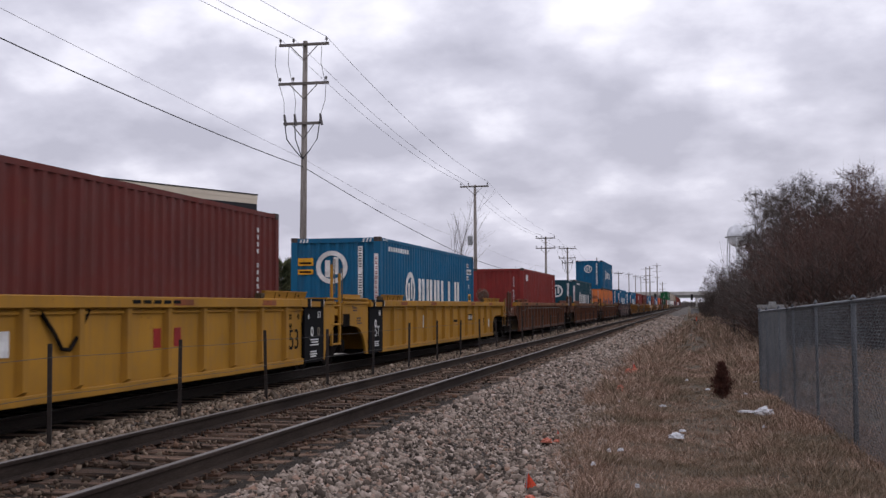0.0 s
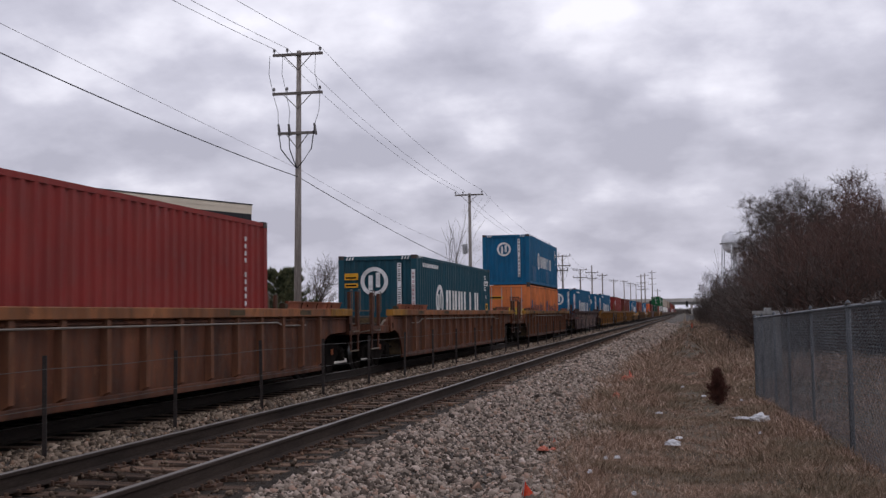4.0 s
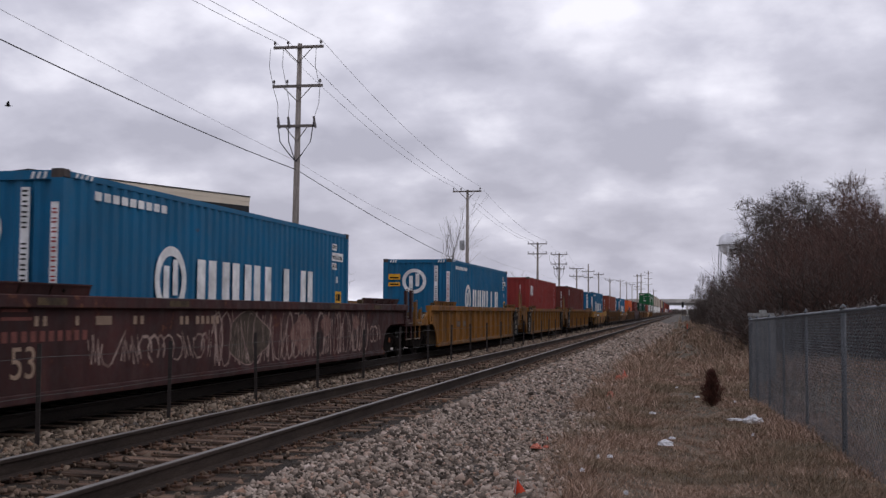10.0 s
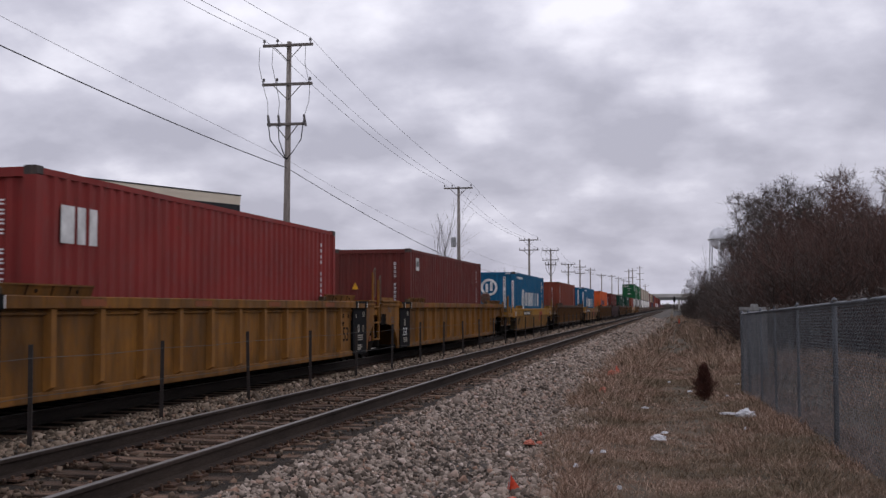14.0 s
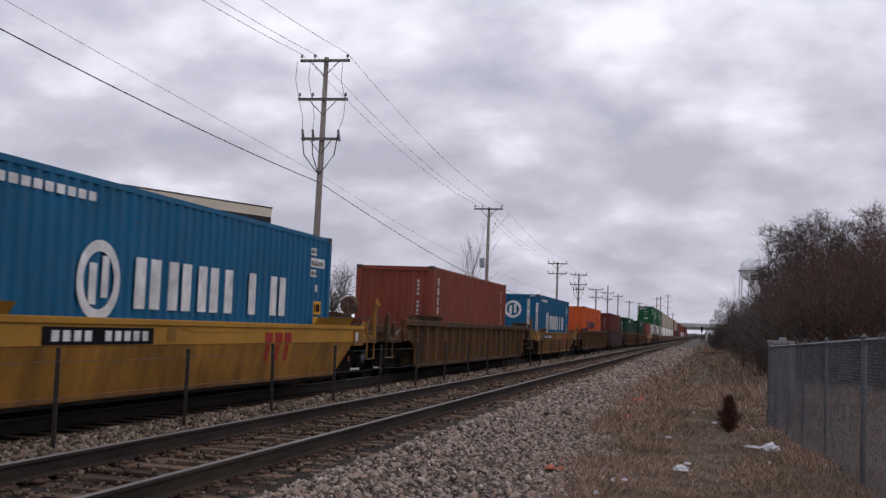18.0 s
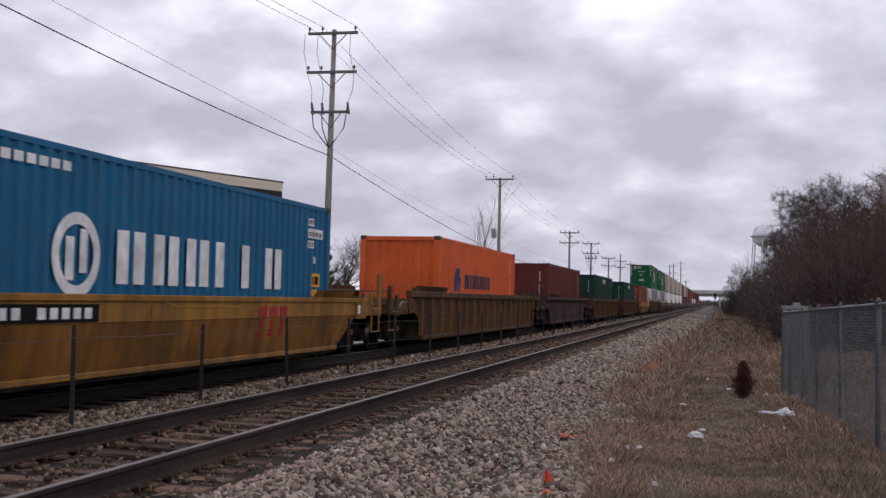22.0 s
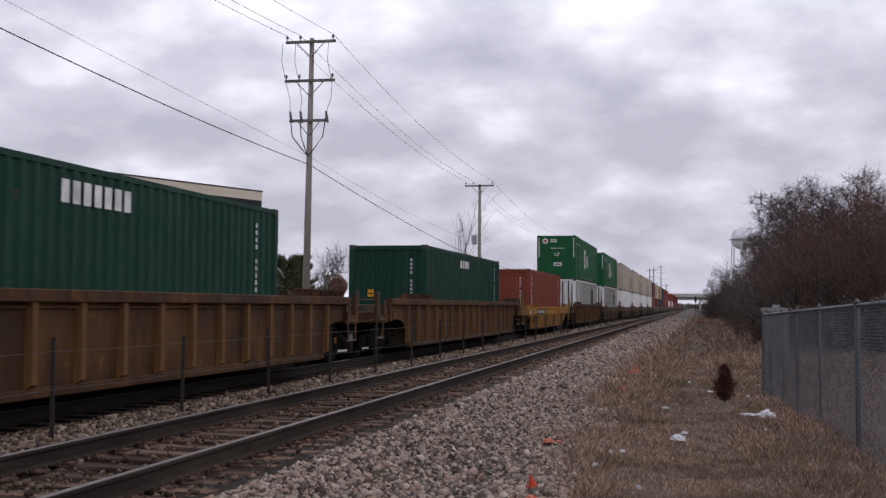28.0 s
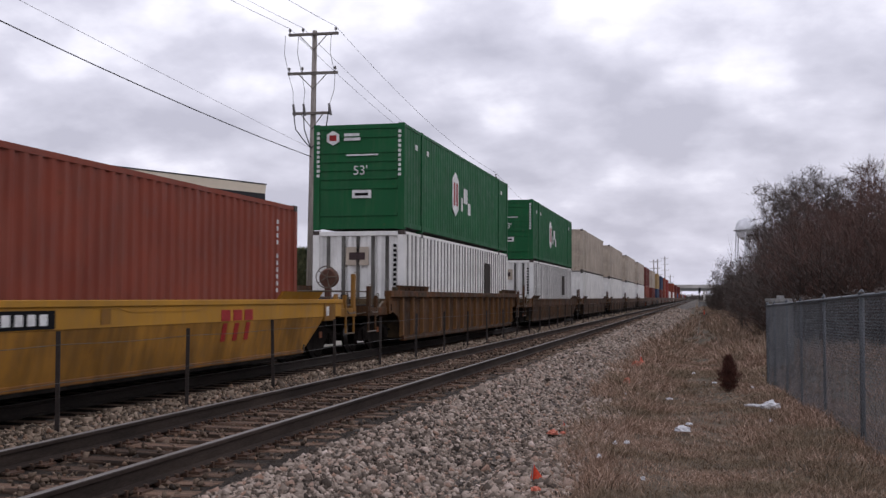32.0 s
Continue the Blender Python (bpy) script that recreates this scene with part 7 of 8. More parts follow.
def stone_material(name, dirt):
    m, nt, b = mat_base(name, 0.9)
    g = nt.nodes.new("ShaderNodeNewGeometry")
    r = ramp_node(nt, g.outputs["Random Per Island"], [(0.0, (0.040, 0.033, 0.028)), (0.3, (0.150, 0.125, 0.108)), (0.55, (0.285, 0.245, 0.216)), (0.8, (0.42, 0.37, 0.335)), (0.93, (0.30, 0.20, 0.155)), (1.0, (0.60, 0.54, 0.51))])
    n = noise_node(nt, 60.0, 4.0)
    k = ramp_node(nt, n.outputs["Fac"], [(0.3, grey(0.75)), (0.7, grey(1.15))])
    c = mix_node(nt, 1.0, r.outputs["Color"], k.outputs["Color"], "MULTIPLY")
    nt.links.new(mix_node(nt, 1.0, c, dirt, "MULTIPLY"), b.inputs["Base Color"])
    bump(nt, b, n.outputs["Fac"], 0.4, 0.006)
    return m


M_STONE = stone_material("ballast_stone", (1.03, 0.965, 0.89))
M_DIRTSTONE = stone_material("dirty_ballast_stone", (0.56, 0.47, 0.38))
M_TANSTONE = stone_material("tan_ballast_stone", (0.74, 0.66, 0.55))


def stones(name, label, n, x0, x1, y0, y1, size, level, seed, ypow=1.7, clear=(), mat=None):
    """Crushed stones strewn over a strip, thinning with distance."""
    rng = np.random.default_rng(seed)
    u = rng.random(n)
    y = y0 + (y1 - y0) * u ** ypow
    x = rng.uniform(x0, x1, n)
    for a, b in clear:
        keep = (x < a) | (x > b)
        x, y = x[keep], y[keep]
    n = len(x)
    z = level(x, y)
    s = size * rng.lognormal(0.0, 0.35, n) * (1 + np.clip((y - 18) / 55, 0, 1.3))
    cube = np.array([(-1, -1, -1), (1, -1, -1), (1, 1, -1), (-1, 1, -1), (-1, -1, 1), (1, -1, 1), (1, 1, 1), (-1, 1, 1)], float)
    v = cube[None] * rng.uniform(0.45, 1.0, (n, 8, 3)) * np.array([1.0, 1.0, 0.75]) * rng.uniform(0.62, 1.42, (n, 1, 3))
    q = rng.normal(size=(n, 4))
    q /= np.linalg.norm(q, axis=1, keepdims=True)
    w, a, b, c = q.T
    R = np.stack([1 - 2 * (b * b + c * c), 2 * (a * b - c * w), 2 * (a * c + b * w), 2 * (a * b + c * w), 1 - 2 * (a * a + c * c), 2 * (b * c - a * w), 2 * (a * c - b * w), 2 * (b * c + a * w), 1 - 2 * (a * a + b * b)], 1).reshape(n, 3, 3)
    v = np.einsum("nij,nkj->nki", R, v) * s[:, None, None] * 0.5
    v += np.stack([x, y, z + s * 0.12], 1)[:, None]
    base = np.array([(0, 3, 2, 1), (4, 5, 6, 7), (0, 1, 5, 4), (1, 2, 6, 5), (2, 3, 7, 6), (3, 0, 4, 7)])
    fs = (np.arange(n)[:, None, None] * 8 + base[None]).reshape(-1, 4)
    return tagged(new(name, mesh_np(name, v.reshape(-1, 3), fs, mat or M_STONE)), label, "ballast", kind="stuff")


bedv = np.vectorize(bed_z)
stones("ballast_stones", "loose grey crushed stones on the sloping ballast shoulder", 96000, -3.74, -1.05, 6.0, 170.0, 0.038, lambda x, y: np.maximum(bedv(x), np.array([ground_z(a, b) for a, b in zip(x, y)])), 1, 2.5)
stones("ballast_stones", "grey crushed stones between the ties of the empty track", 25000, -6.4, -3.6, 5.0, 90.0, 0.040, lambda x, y: np.minimum(bedv(x), -0.235), 2, 1.8, [(NEAR - 0.79, NEAR - 0.71), (NEAR + 0.71, NEAR + 0.79)], mat=M_DIRTSTONE)
stones("ballast_stones", "tan-grey crushed stones between the two tracks", 30000, -7.75, -6.4, 6.5, 130.0, 0.040, lambda x, y: bedv(x), 3, 2.3, mat=M_TANSTONE)
stones("ballast_stones", "loose grey crushed stones beside the viewer", 13000, -3.85, -1.2, -12.0, 6.2, 0.042, lambda x, y: np.maximum(bedv(x), np.array([ground_z(a, b) for a, b in zip(x, y)])), 8, 1.0)
stones("ballast_stones", "dirty crushed stones between the ties beside the viewer", 7000, -7.75, -3.9, -12.0, 6.0, 0.042, lambda x, y: np.minimum(bedv(x), -0.215), 9, 1.0, [(NEAR - 0.79, NEAR - 0.71), (NEAR + 0.71, NEAR + 0.79)], mat=M_DIRTSTONE)
stones("ballast_stones", "stray stones kicked up onto the ties", 2600, -6.4, -3.9, 5.0, 40.0, 0.036, lambda x, y: np.full(len(x), -0.195), 4, 1.6, [(NEAR - 0.80, NEAR - 0.69), (NEAR + 0.69, NEAR + 0.80)], mat=M_DIRTSTONE)


def grass_material():
    m, nt, b = mat_base("dry_grass", 0.85)
    g = nt.nodes.new("ShaderNodeNewGeometry")
    r = ramp_node(nt, g.outputs["Random Per Island"], [(0.0, (0.125, 0.080, 0.056)), (0.35, (0.23, 0.147, 0.102)), (0.75, (0.38, 0.252, 0.180)), (1.0, (0.66, 0.50, 0.395))])
    n = noise_node(nt, 0.8, 4.0)
    f = ramp_node(nt, n.outputs["Fac"], [(0.46, grey(0.0)), (0.60, grey(0.62))])
    c = mix_node(nt, f.outputs["Color"], r.outputs["Color"], (0.12, 0.102, 0.060))
    nt.links.new(c, b.inputs["Base Color"])
    return m


M_GRASS = grass_material()


def grass(name, label, n, x0, x1, y0, y1, tall, seed, ypow=1.6, edge=True, tuft=16, short=False):
    """Blades in tufts: long along the ballast and the fence, short where feet have worn a way between."""
    rng = np.random.default_rng(seed)
    m = n // tuft
    cy = y0 + (y1 - y0) * rng.random(m) ** ypow
    cx = rng.uniform(x0, x1, m)
    left = np.interp(cy, (10, 14, 22, 40, 75, 140), (-1.25, -1.40, -1.95, -1.85, -1.0, -0.2)) + 0.12 * np.sin(0.8 * cy) + 0.10 * np.sin(2.1 * cy + 1) + rng.normal(0, 0.06, m)
    wave = np.sin(2.3 * cx + 1.7 * np.sin(0.9 * cy)) * np.sin(1.35 * cy + 1.1 * np.sin(1.3 * cx)) + 0.5 * np.sin(5.1 * cx + 0.7 * cy)
    way = np.exp(-((cx - 0.15 - 0.25 * np.sin(0.35 * cy)) / 0.75) ** 2)
    keep = rng.random(m) < 0.85 + 0.34 * wave - 0.40 * way
    if edge:
        keep &= (cx > left) | (rng.random(m) < 0.03)
    size = tall * (0.40 + 0.18 * wave + 0.85 * rng.random(m) ** 2.5) * (1.15 - 0.85 * way) * (1 + np.clip((cy - 20) / 40, 0, 0.8))
    if short:
        keep, size = rng.random(m) < 0.75 + 0.3 * wave, tall * (0.5 + 0.8 * rng.random(m))
        keep &= cx > left + 0.1
    if edge and not short:
        size *= 1 + 0.20 * np.exp(-((cx - left - 0.45) / 0.45) ** 2)
    size *= 0.62 + 0.38 * np.clip((cy - 8) / 6, 0, 1)
    cx, cy, size = cx[keep], cy[keep], np.clip(size[keep], 0.03, 0.7)
    n = len(cx) * tuft
    spread = np.repeat(0.05 + 0.30 * size, tuft)
    ox, oy = rng.normal(0, 1, n) * spread, rng.normal(0, 1, n) * spread
    x, y = np.repeat(cx, tuft) + ox, np.repeat(cy, tuft) + oy
    h = np.repeat(size, tuft) * rng.uniform(0.35, 1.05, n)
    gz = np.array([max(ground_z(a, b), bed_z(a)) for a, b in zip(x, y)])
    a = np.arctan2(oy, ox) + rng.normal(0, 0.7, n)
    lean = rng.uniform(0.15, 1.5, n) * h
    w = 0.0029 * (1 + np.clip((y - 11) / 11, 0, 7)) * rng.uniform(0.6, 1.5, n)
    ca, sa = np.cos(a), np.sin(a)
    b = rng.uniform(0, 2 * math.pi, n)
    wx, wy = np.cos(b) * w, np.sin(b) * w
    vs = np.empty((n, 6, 3))
    for k, (u, lz, ws) in enumerate(((0.0, 0.0, 1.0), (0.35, 0.62, 0.8), (1.0, 1.0, 0.15))):
        px, py, pz = x + ca * lean * u, y + sa * lean * u, gz - 0.02 + h * lz
        vs[:, 2 * k] = np.stack([px - wx * ws, py - wy * ws, pz], 1)
        vs[:, 2 * k + 1] = np.stack([px + wx * ws, py + wy * ws, pz], 1)
    base = np.array([(0, 1, 3, 2), (2, 3, 5, 4)])
    fs = (np.arange(n)[:, None, None] * 6 + base[None]).reshape(-1, 4)
    return tagged(new(name, mesh_np(name, vs.reshape(-1, 3), fs, M_GRASS)), label, "grass", kind="stuff")


grass("dry_grass", "dry brown winter grass on the verge", 300000, -2.3, 2.3, 7.5, 45.0, 0.165, 5, 1.75)
grass("dry_grass", "short matted brown grass on the worn way", 110000, -1.6, 1.9, 8.5, 42.0, 0.075, 25, 1.7, tuft=22, short=True)
grass("dry_grass", "short matted brown grass near the viewer", 44000, -1.5, 1.9, 7.8, 13.0, 0.085, 26, 1.0, tuft=22, short=True)
grass("dry_grass", "short dry brown grass round the viewer", 36000, -1.9, 5.0, -9.0, 8.0, 0.16, 15, 1.0)
grass("dry_grass", "tall dry brown grass farther along the verge", 46000, -1.6, 6.0, 32.0, 260.0, 0.30, 6, 2.2)
grass("dry_grass", "dry brown grass behind the chain-link fence", 14000, 2.2, 7.0, 10.0, 45.0, 0.3, 7, 1.3, edge=False)

# ---- chain-link fence ----
M_FENCE = two_tone("fence_galvanised", (0.088, 0.096, 0.108), (0.14, 0.152, 0.168), 1.2, 0.55, 30.0, 0.1, 0.004, metal=0.5)


def chain_fence():
    f = thing("chain_link_fence", "grey galvanised chain-link fence with round posts", "fence")
    line = lambda y: 1.46 + (24.5 - y) * 0.0389
    base = lambda y: verge_z(y) - 0.03
    top = lambda y: 1.185 + (24.5 - y) * 0.0175
    ys = [24.5, 23.1, 21.0, 19.0, 16.5, 13.6, 10.6, 7.6]
    for i, y in enumerate(ys):
        r = 0.031 if i in (0, 5) else 0.022
        p = part("fence_post", Shape().tube([(0, 0, 0), (0, 0, top(y) - base(y) + 0.02)], r, 10), M_FENCE, f, at=(line(y), y, base(y)), smooth=True)
        part("post_cap", Shape().lathe([(r + 0.006, 0), (r + 0.008, 0.03), (r * 0.6, 0.06), (0.004, 0.07)], 10), M_FENCE, p, at=(0, 0, top(y) - base(y) + 0.01), smooth=True)
    pts = [(line(y), y, top(y)) for y in ys]
    part("top_rail", Shape().tube(pts, 0.024, 8), M_FENCE, f, smooth=True)
    # woven wires: zigzags leaning both ways
    segs = []
    y0, y1, step, H = 7.6, 24.5, 0.075, 1.76
    n = int((y1 - y0 + H) / step)
    for s in (-1, 1):
        for i in range(n):
            a = y0 - (H if s > 0 else 0) + i * step
            b = a + s * H if s > 0 else a - H
            za, zb = 0.0, 1.0
            pa, pb = (a, 0.0), (a + H, 1.0)
            if s < 0:
                pa, pb = (a, 1.0), (a + H, 0.0)
            (ya, ka), (yb, kb) = pa, pb
            for lim in (y0, y1):
                if (ya - lim) * (yb - lim) < 0:
                    k = ka + (kb - ka) * (lim - ya) / (yb - ya)
                    if lim == y0:
                        ya, ka = lim, k
                    else:
                        yb, kb = lim, k
            if yb <= y0 or ya >= y1:
                continue
            P = lambda y, k: (line(y) + 0.003 * s - 0.03, y, base(y) + 0.03 + k * (top(y) - base(y) - 0.03))
            segs.append((*P(ya, ka), *P(yb, kb), 0.0029, 0.0029))
    tagged(part("wire_mesh", rods("wire_mesh", segs, M_FENCE), None, f, "woven galvanised wire"), kind="stuff")
    # dead vine stems along the top rail
    rng = random.Random(4)
    v = []
    for _ in range(70):
        y = rng.uniform(9, 20)
        p = Vector((line(y), y, top(y) + 0.02))
        for _ in range(3):
            q = p + Vector((rng.uniform(-0.05, 0.05), rng.uniform(-0.16, 0.16), rng.uniform(-0.02, 0.05)))
            v.append((*p, *q, 0.008, 0.006))
            p = q
    tagged(part("dead_vines", rods("dead_vines", v, M_TWIG), None, f, "dry vine stems on the top rail"), kind="stuff")
    return f


chain_fence()

# pale box behind the fence
M_PALEBOX = two_tone("pale_box", (0.20, 0.20, 0.195), (0.30, 0.30, 0.29), 2.0, 0.8, 20.0, 0.1, 0.01)
bx = thing("utility_box", "pale grey utility box with stepped lid behind the fence", "utility box", pose(2.12, 30.0, -0.6, 0, 0, 8))
part("body", Shape().box(-0.27, 0.27, -0.3, 0.3, 0, 1.86, 0.01), M_PALEBOX, bx)
part("lid", Shape().box(-0.33, 0.33, -0.36, 0.36, 1.86, 1.94), M_PALEBOX, bx)
part("cap", Shape().box(-0.08, 0.08, -0.1, 0.1, 1.94, 2.02), M_PALEBOX, bx)

# ---- marker flags, litter, sapling ----
M_FLAG = plain("flag_orange", (0.62, 0.07, 0.03), 0.6)
M_RIBBON = two_tone("salmon_ribbon", (0.50, 0.12, 0.07), (0.66, 0.24, 0.17), 9.0, 0.6, 40.0, 0.4, 0.008)
M_LITTER = two_tone("white_litter", (0.50, 0.50, 0.52), (0.72, 0.72, 0.74), 8.0, 0.6, 40.0, 0.5, 0.01)


def marker_flag(x, y, size=1.0, tip=0.0, turn=0.0):
    z = ground_z(max(x, -1.85), y) if x > -1.75 else max(bed_z(x), -0.56)
    f = thing("marker_flag", "small orange plastic marker flag on a thin wire", "marker flag", pose(x, y, z - 0.04, 0, tip, turn), "marker flags")
    part("wire", Shape().tube([(0, 0, 0), (0, 0, 0.34 * size)], 0.004, 5), M_ALU, f)
    s = Shape()
    n = 6
    for k in range(n + 1):
        u = k / n
        s.v += [(0.15 * size * u, 0.02 * math.sin(5 * u), (0.35 - 0.20 * u) * size), (0.12 * size * u - 0.01, 0.025 * math.sin(5 * u + 0.5), (0.10 - 0.03 * u) * size)]
    s.f += [(2 * k, 2 * k + 1, 2 * k + 3, 2 * k + 2) for k in range(n)]
    o = len(s.v)
    s.v += [(a, b + 0.004, c) for a, b, c in s.v[:o]]
    s.f += [tuple(o + i for i in reversed(q)) for q in s.f[:n]]
    part("flag", s, M_FLAG, f)
    return f


for x, y, sz, tip, turn in ((-1.46, 9.58, 0.60, 6, 30), (-1.80, 14.3, 0.85, 10, 20), (-1.62, 30.6, 1.25, 8, 60)):
    marker_flag(x, y, sz, tip, turn)


def litter(label, x, y, w, d, h, seed, turn=0, mat=None):
    rng = random.Random(seed)
    bm = bmesh.new()
    bmesh.ops.create_icosphere(bm, subdivisions=3, radius=1.0)
    for v in bm.verts:
        n = noise.noise(v.co * 2.3 + Vector((seed, 0, 0))) + 0.5 * noise.noise(v.co * 6 + Vector((0, seed, 0)))
        v.co *= 1 + 0.45 * n
        v.co.x *= w / 2
        v.co.y *= d / 2
        v.co.z = max(v.co.z, -0.2) * h
    me = bpy.data.meshes.new("litter")
    bm.to_mesh(me)
    bm.free()
    me.materials.append(mat or M_LITTER)
    ob = new("litter", me)
    ob.matrix_basis = pose(x, y, max(ground_z(x, y), bed_z(x)) + 0.05 + h * 0.15, 0, 0, turn)
    return tagged(ob, label, "litter", "litter in the grass")


litter("crumpled white plastic bag lying in dry grass", 1.10, 17.96, 0.30, 0.22, 0.10, 1, 20)
litter("flat torn strip of white plastic in dry grass", 0.83, 17.98, 0.26, 0.10, 0.03, 4, -8)
litter("small torn white plastic bag in dry grass", -0.21, 13.8, 0.20, 0.12, 0.05, 2, -10)
litter("crumpled grey-white scrap lying in dry grass", -0.14, 14.8, 0.09, 0.06, 0.025, 7, 10)
for x, y, w in ((-1.32, 8.9, 0.09), (-1.78, 13.45, 0.14), (-1.67, 13.55, 0.08), (-1.50, 23.4, 0.19), (-1.66, 29.4, 0.22), (-1.52, 29.9, 0.18)):
    litter("crumpled salmon-orange ribbon lying at the ballast edge", x, y, w, w * 0.7, w * (0.32 if y < 20 else 0.6), 40 + int(9 * y), 25 * y, M_RIBBON)
for i, (x, y, w) in enumerate(((-0.80, 12.35, 0.07), (-0.92, 12.2, 0.05), (-0.96, 10.7, 0.06), (-0.49, 9.75, 0.045), (-0.52, 19.8, 0.12), (-1.29, 19.6, 0.10), (-0.13, 27.0, 0.08), (0.32, 24.0, 0.13), (1.06, 22.95, 0.09), (1.45, 26.6, 0.09), (0.98, 15.9, 0.06))):
    litter("small white paper scrap in dry grass", x, y, w, w * 0.8, 0.028, 10 + i, 40 * i)


def sapling():
    t = thing("sapling", "small dead reddish-brown juniper sapling in the grass", "shrub", pose(0.565, 21.95, ground_z(0.565, 21.95) - 0.03))
    rng = random.Random(8)
    segs, cs, ax = [], [], []
    part("stem", Shape().tube([(0, 0, 0), (0.01, 0, 0.4), (0, 0.01, 0.75)], 0.018, 6, 0.004), M_BARK, t)
    for k in range(130):
        z = 0.04 + 0.66 * (k + 0.5) / 130
        reach = 0.25 * min(1.0, ((0.80 - z) / 0.62) ** 1.2, 0.70 + 2.0 * z) * rng.uniform(0.55, 1.0)
        a = 2.4 * k + rng.uniform(-0.4, 0.4)
        p, q = Vector((0, 0, z)), Vector((math.cos(a) * reach, math.sin(a) * reach, z + reach * 0.8))
        segs.append((*p, *q, 0.005, 0.002))
        for _ in range(54):
            cs.append(p.lerp(q, rng.uniform(0.2, 1.0)) + Vector((rng.gauss(0, 0.026), rng.gauss(0, 0.026), rng.gauss(0, 0.026))))
            ax.append((q - p).normalized() + Vector((0, 0, 0.7)))
    part("branchwork", rods("branchwork", segs, M_BARK), None, t)
    part("foliage", leaf_tris("foliage", np.array(cs), np.array(ax), 0.055, M_RUSTNEEDLE, 3), None, t, "dead reddish-brown foliage")


sapling()

# ---- farther things ----
M_TOWER = two_tone("tower_white", (0.66, 0.67, 0.70), (0.74, 0.75, 0.78), 0.1, 0.5, 0.2, 0.0)


def water_tower():
    t = thing("water_tower", "white round water tower on steel legs", "water tower", at_bearing(-2.46, 480, -1.2))
    part("tank", Shape().lathe([(0.3, 27.2), (2.6, 27.8), (4.4, 29.4), (5.0, 31.6), (5.0, 33.0), (4.4, 35.2), (2.6, 36.8), (0.2, 37.3)], 28), M_TOWER, t, smooth=True)
    part("balcony", Shape().lathe([(5.0, 31.5), (5.8, 31.5), (5.8, 31.8), (5.0, 31.8)], 28), M_GIRDER, t)
    part("riser", Shape().tube([(0, 0, 0), (0, 0, 28)], 0.6, 10), M_TOWER, t)
    for k in range(6):
        a = k * math.pi / 3 + 0.3
        part("leg", Shape().tube([(6.2 * math.cos(a), 6.2 * math.sin(a), 0), (4.9 * math.cos(a), 4.9 * math.sin(a), 31.6)], 0.28, 8), M_TOWER, t)


water_tower()


def far_woods():
    """Bare brush and low trees beyond the bridge, closing the view down the line."""
    rng = random.Random(31)
    rows, tw = [], []
    for _ in range(420):
        x, y = rng.uniform(-150, 60), rng.uniform(840, 930)
        h = rng.uniform(3.0, 6.5) * (1.35 if x < -14 else 0.62)
        rows.append((x, y, -1.5, x + rng.uniform(-1, 1), y, h, 0.30, 0.06))
        for _ in range(26):
            z = rng.uniform(0.1, 1.0) * h
            a = (x + rng.uniform(-1.2, 1.2), y, z)
            tw.append((*a, a[0] + rng.uniform(-2.0, 2.0), y + rng.uniform(-1, 1), z + rng.uniform(0.3, 1.8), 0.28))
    return tagged(new("far_woods", crown_mesh("far_woods", rows, tw, M_PALETWIG, 5)), "low bare woods far beyond the road bridge", "woods", kind="stuff")


far_woods()
M_SIGNAL = plain("signal_black", (0.02, 0.02, 0.02), 0.6)
for x, y, h in ((-0.3, 350.0, 5.2), (-11.2, 355.0, 5.6)):
    sg = thing("railway_signal", "distant black railway signal on a slim mast", "signal", pose(x + (0.6 if x > -1 else 0), y, -1.0))
    part("mast", Shape().tube([(0, 0, 0), (0, 0, h)], 0.09, 8), M_SIGNAL, sg)
    part("signal_head", Shape().box(-0.35, 0.35, -0.12, 0.12, h - 1.2, h + 0.5, 0.1), M_SIGNAL, sg)
    part("hood", Shape().lathe([(0.12, 0), (0.13, -0.25)], 10, "y", (0, -0.12, h - 0.1)), M_SIGNAL, sg)

lp = thing("lamp_post", "dark car-park lamp post with a box head", "street lamp", at_bearing(23.56, 100, -0.65, 20))
part("mast", Shape().tube([(0, 0, 0), (0, 0, 8.7)], 0.11, 8, 0.07), M_MULLION, lp)
part("lamp_head", Shape().box(-0.15, 0.95, -0.2, 0.2, 8.6, 8.85, 0.04), M_MULLION, lp)

cab = thing("relay_cabinet", "pale grey trackside relay cabinet far down the line", "cabinet", pose(0.75, 215.0, -0.95))
part("body", Shape().box(-0.8, 0.8, -0.6, 0.6, 0, 1.5, 0.05), M_PALEBOX, cab)
part("roof", Shape().box(-0.9, 0.9, -0.7, 0.7, 1.5, 1.62, 0.03), M_PALEBOX, cab)
rngp = random.Random(9)
pile = []
for _ in range(90):
    p = Vector((rngp.gauss(1.9, 0.9), rngp.gauss(118, 2.5), -0.7 + abs(rngp.gauss(0, 0.16))))
    q = p + Vector((rngp.uniform(-1.1, 1.1), rngp.uniform(-0.8, 0.8), rngp.uniform(-0.05, 0.3)))
    pile.append((*p, *q, 0.07, 0.03))
tagged(new("brush_pile", rods("brush_pile", pile, M_BARK)), "heap of dark cut branches on the verge", "brush pile", kind="stuff")
wp = thing("wooden_post", "lone dark wooden post in tall grass", "post", pose(2.5, 67.0, -0.85))
part("shaft", Shape().tube([(0, 0, 0), (0.02, 0, 1.75)], 0.06, 8), M_BARK, wp)
st = thing("survey_stake", "thin orange-topped survey stake beside the track", "stake", pose(0.5, 105.0, -0.9))
part("shaft", Shape().box(-0.04, 0.04, -0.04, 0.04, 0, 1.1), M_PALEBOX, st)
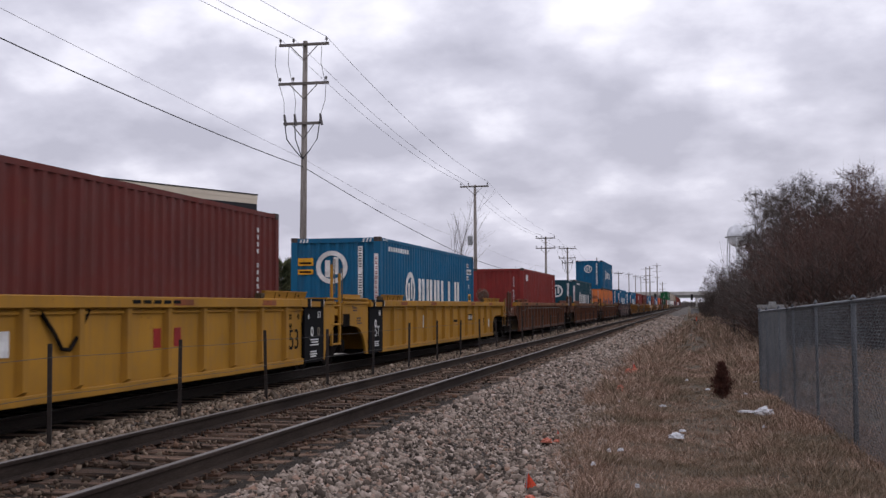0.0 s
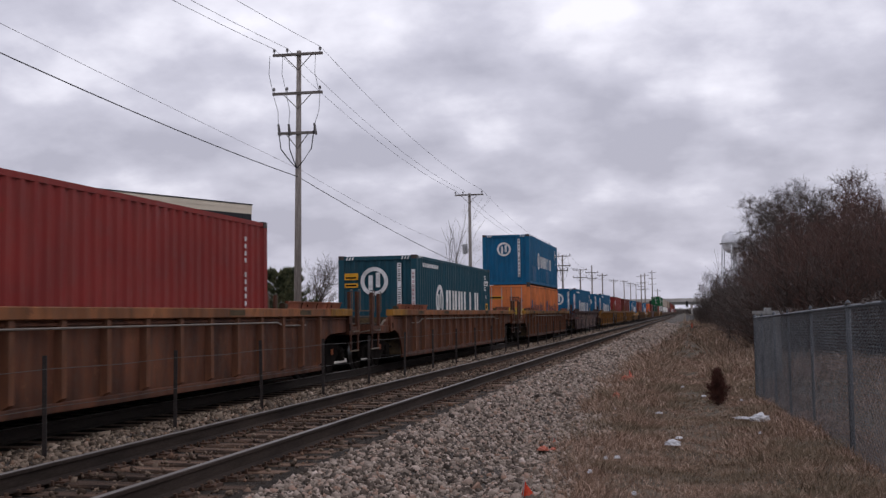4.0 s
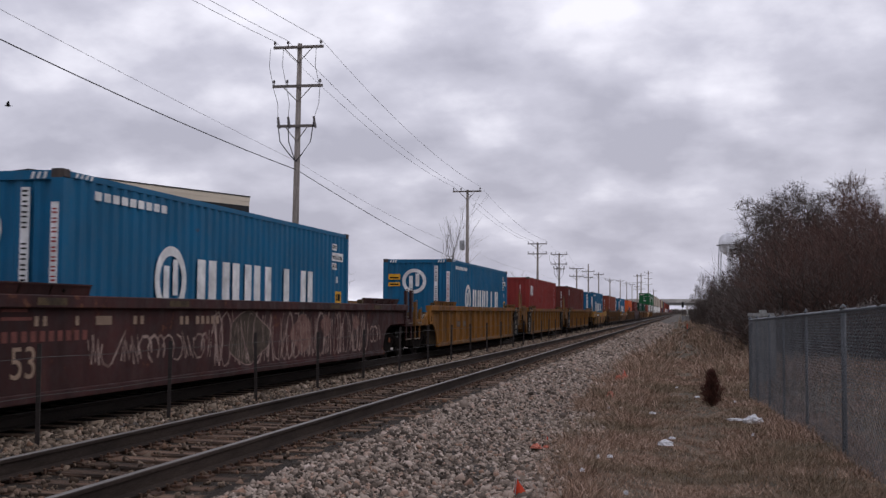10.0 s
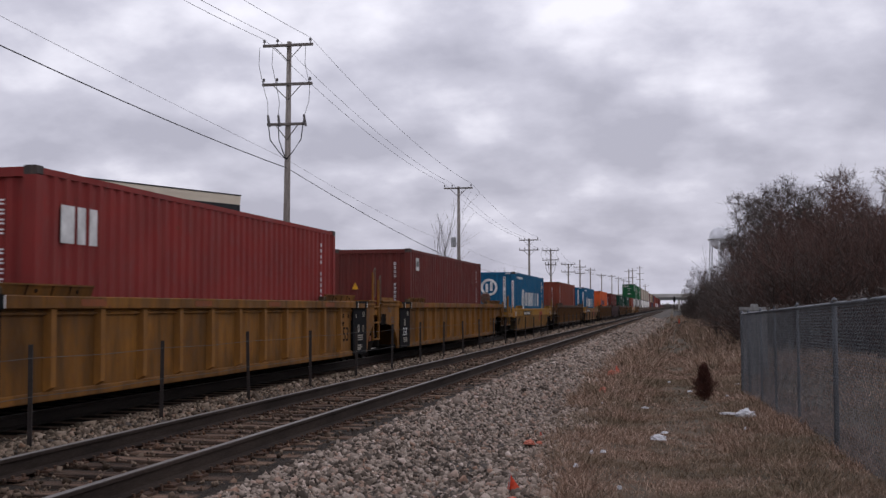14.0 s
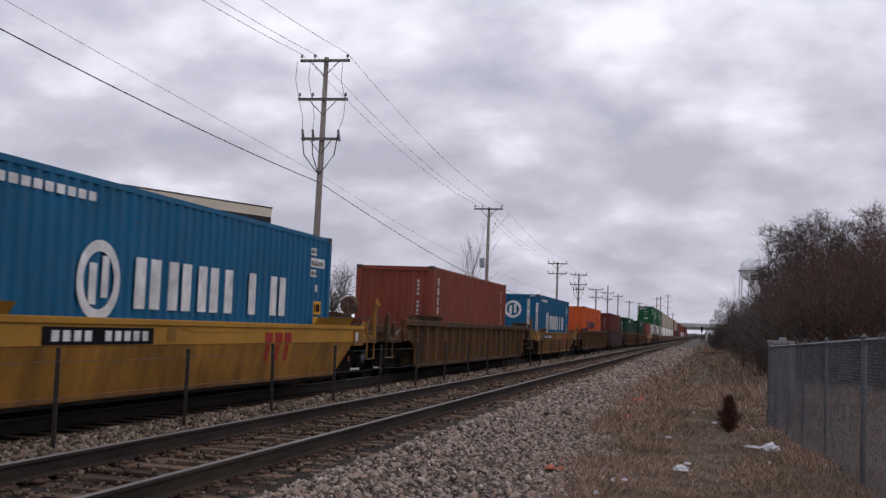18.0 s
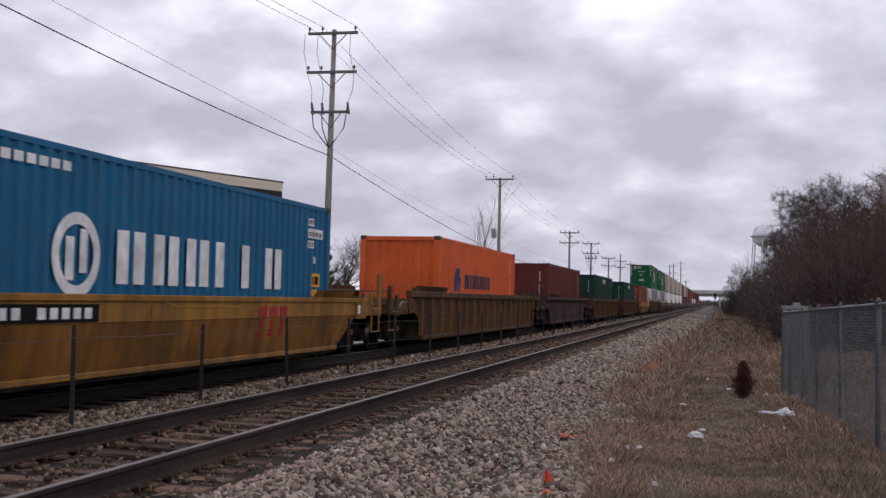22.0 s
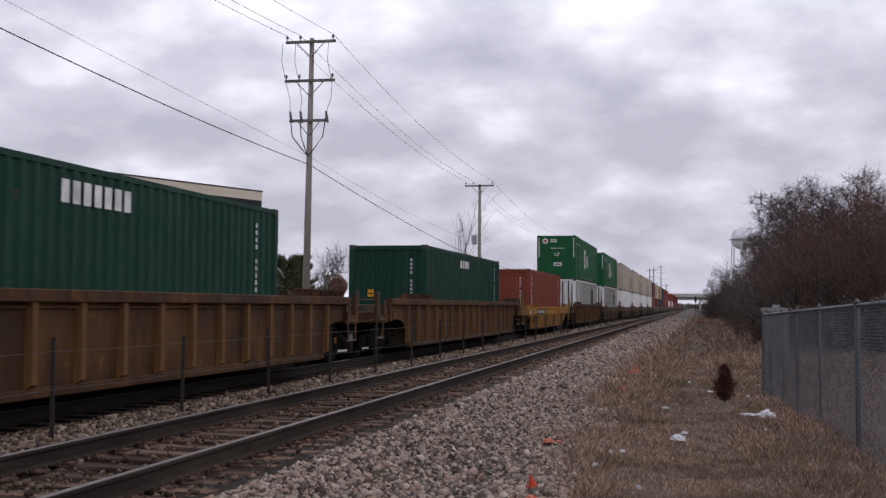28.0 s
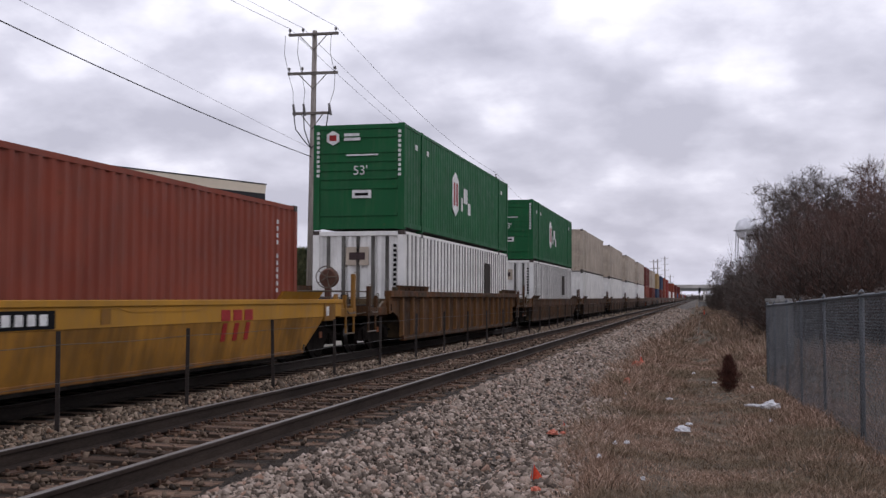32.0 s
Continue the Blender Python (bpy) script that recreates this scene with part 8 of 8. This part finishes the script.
part("top_band", Shape().box(-0.043, 0.043, -0.043, 0.043, 0.7, 1.12), M_FLAG, st, "orange painted top")

# ---- birds ----
M_BIRD = plain("bird_dark", (0.02, 0.019, 0.02), 0.8)


def bird(label):
    b = thing("bird", label, "bird", group="birds")
    part("body", Shape().lathe([(0.005, -0.14), (0.035, -0.10), (0.05, -0.02), (0.045, 0.06), (0.03, 0.11), (0.028, 0.14), (0.004, 0.18)], 10, "y"), M_BIRD, b)
    part("tail", Shape().plate([(-0.02, -0.12), (0.02, -0.12), (0.045, -0.26), (-0.045, -0.26)], -0.006, 0.006, "z"), M_BIRD, b)
    wings = []
    for s in (-1, 1):
        w = part("wing", Shape().plate([(0, 0.06), (s * 0.18, 0.08), (s * 0.34, -0.02), (s * 0.16, -0.06), (0, -0.06)][::s], -0.006, 0.006, "z"), M_BIRD, b, at=(s * 0.03, 0, 0.02))
        wings.append((w, s))
    return b, wings


BIRD_A, WINGS_A = bird("small dark bird flying past the pole")
BIRD_B, WINGS_B = bird("small dark bird crossing the sky")


def bearing(az, el, d):
    a, e = radians(az), radians(el)
    return Vector((-math.sin(a) * math.cos(e) * d, math.cos(a) * math.cos(e) * d, EYE[2] + math.sin(e) * d))


def flight(ob, points, last):
    """Fly through rows of (seconds, bearing, elevation, distance), facing along the way."""
    pts = [(t, bearing(a, e, d)) for t, a, e, d in points]
    rows = []
    for i, (t, p) in enumerate(pts):
        q = pts[min(i + 1, len(pts) - 1)][1] - pts[max(i - 1, 0)][1]
        rz = math.degrees(math.atan2(-q.x, q.y))
        rows.append((t, pose(*p, 0, 0, rz)))
    rows.append((32.0, rows[-1][1] if last else rows[-1][1]))
    walk(ob, rows)


def motions():
    """The whole train rolls towards the viewer at a steady pace; its wheels turn; birds fly."""
    for ob, s, z in MOVING:
        walk(ob, [(t, pose(FAR, s - SPEED * t, z)) for t in (0.0, 0.1, 0.2, 8.0, 16.0, 24.0, 31.8, 31.9, 32.0)])
    step = math.degrees(SPEED / WHEEL_R)
    turn = [(k / 30, step * k / 30) for k in range(961)]
    first = {}
    for ob in [o for o in scene.objects if o.name.startswith("wheelset")]:
        y = round(ob.matrix_basis.translation.y, 2)
        if y not in first:
            walk(ob, [(t, pose(0, y, WHEEL_R, a)) for t, a in turn])
            first[y] = ob.animation_data
        else:  # the same turning as the first axle
            ob.rotation_mode = "QUATERNION"
            keys = ob.animation_data_create()
            keys.action, keys.action_slot = first[y].action, first[y].action_slot
    flight(BIRD_A, ((0.0, 75, 22, 60), (5.4, 28.0, 17.4, 60), (5.6, 26.66, 16.62, 60), (5.8, 25.29, 16.14, 60), (6.0, 23.87, 15.76, 60), (6.2, 22.55, 15.41, 60), (6.4, 21.46, 14.94, 60), (6.6, 20.72, 14.43, 61), (7.0, 20.1, 13.2, 62), (7.6, 20.2, 11.3, 62), (8.2, 21.9, 10.3, 62),
                    (8.6, 24.15, 10.1, 62), (8.8, 25.39, 9.99, 62), (9.0, 26.9, 9.91, 62), (9.2, 28.44, 9.96, 62), (9.4, 29.98, 9.94, 62), (9.6, 31.59, 9.89, 62), (10.4, 38.5, 10.2, 62), (13.0, 66, 14, 70)), True)
    flight(BIRD_B, ((0.0, 52, 10.5, 80), (1.8, 35.2, 12.87, 80), (2.0, 34.57, 13.21, 80), (2.4, 33.68, 13.84, 80), (3.2, 30, 16, 84), (5.0, 26, 26, 90)), True)
    for wings, t0, t1 in ((WINGS_A, 5.3, 12.0), (WINGS_B, 1.5, 4.9)):
        for w, s in wings:
            n = round((t1 - t0) / 0.1)
            rows = [(0.0, pose(s * 0.03, 0, 0.02, 0, -s * 15, 0))]
            rows += [(t0 + 0.1 * k, pose(s * 0.03, 0, 0.02, 0, -s * (40 if k % 2 else -25), 0)) for k in range(n)]
            rows += [(t1, pose(s * 0.03, 0, 0.02, 0, s * 35, 0)), (32.0, pose(s * 0.03, 0, 0.02, 0, s * 35, 0))]
            walk(w, rows)


motions()
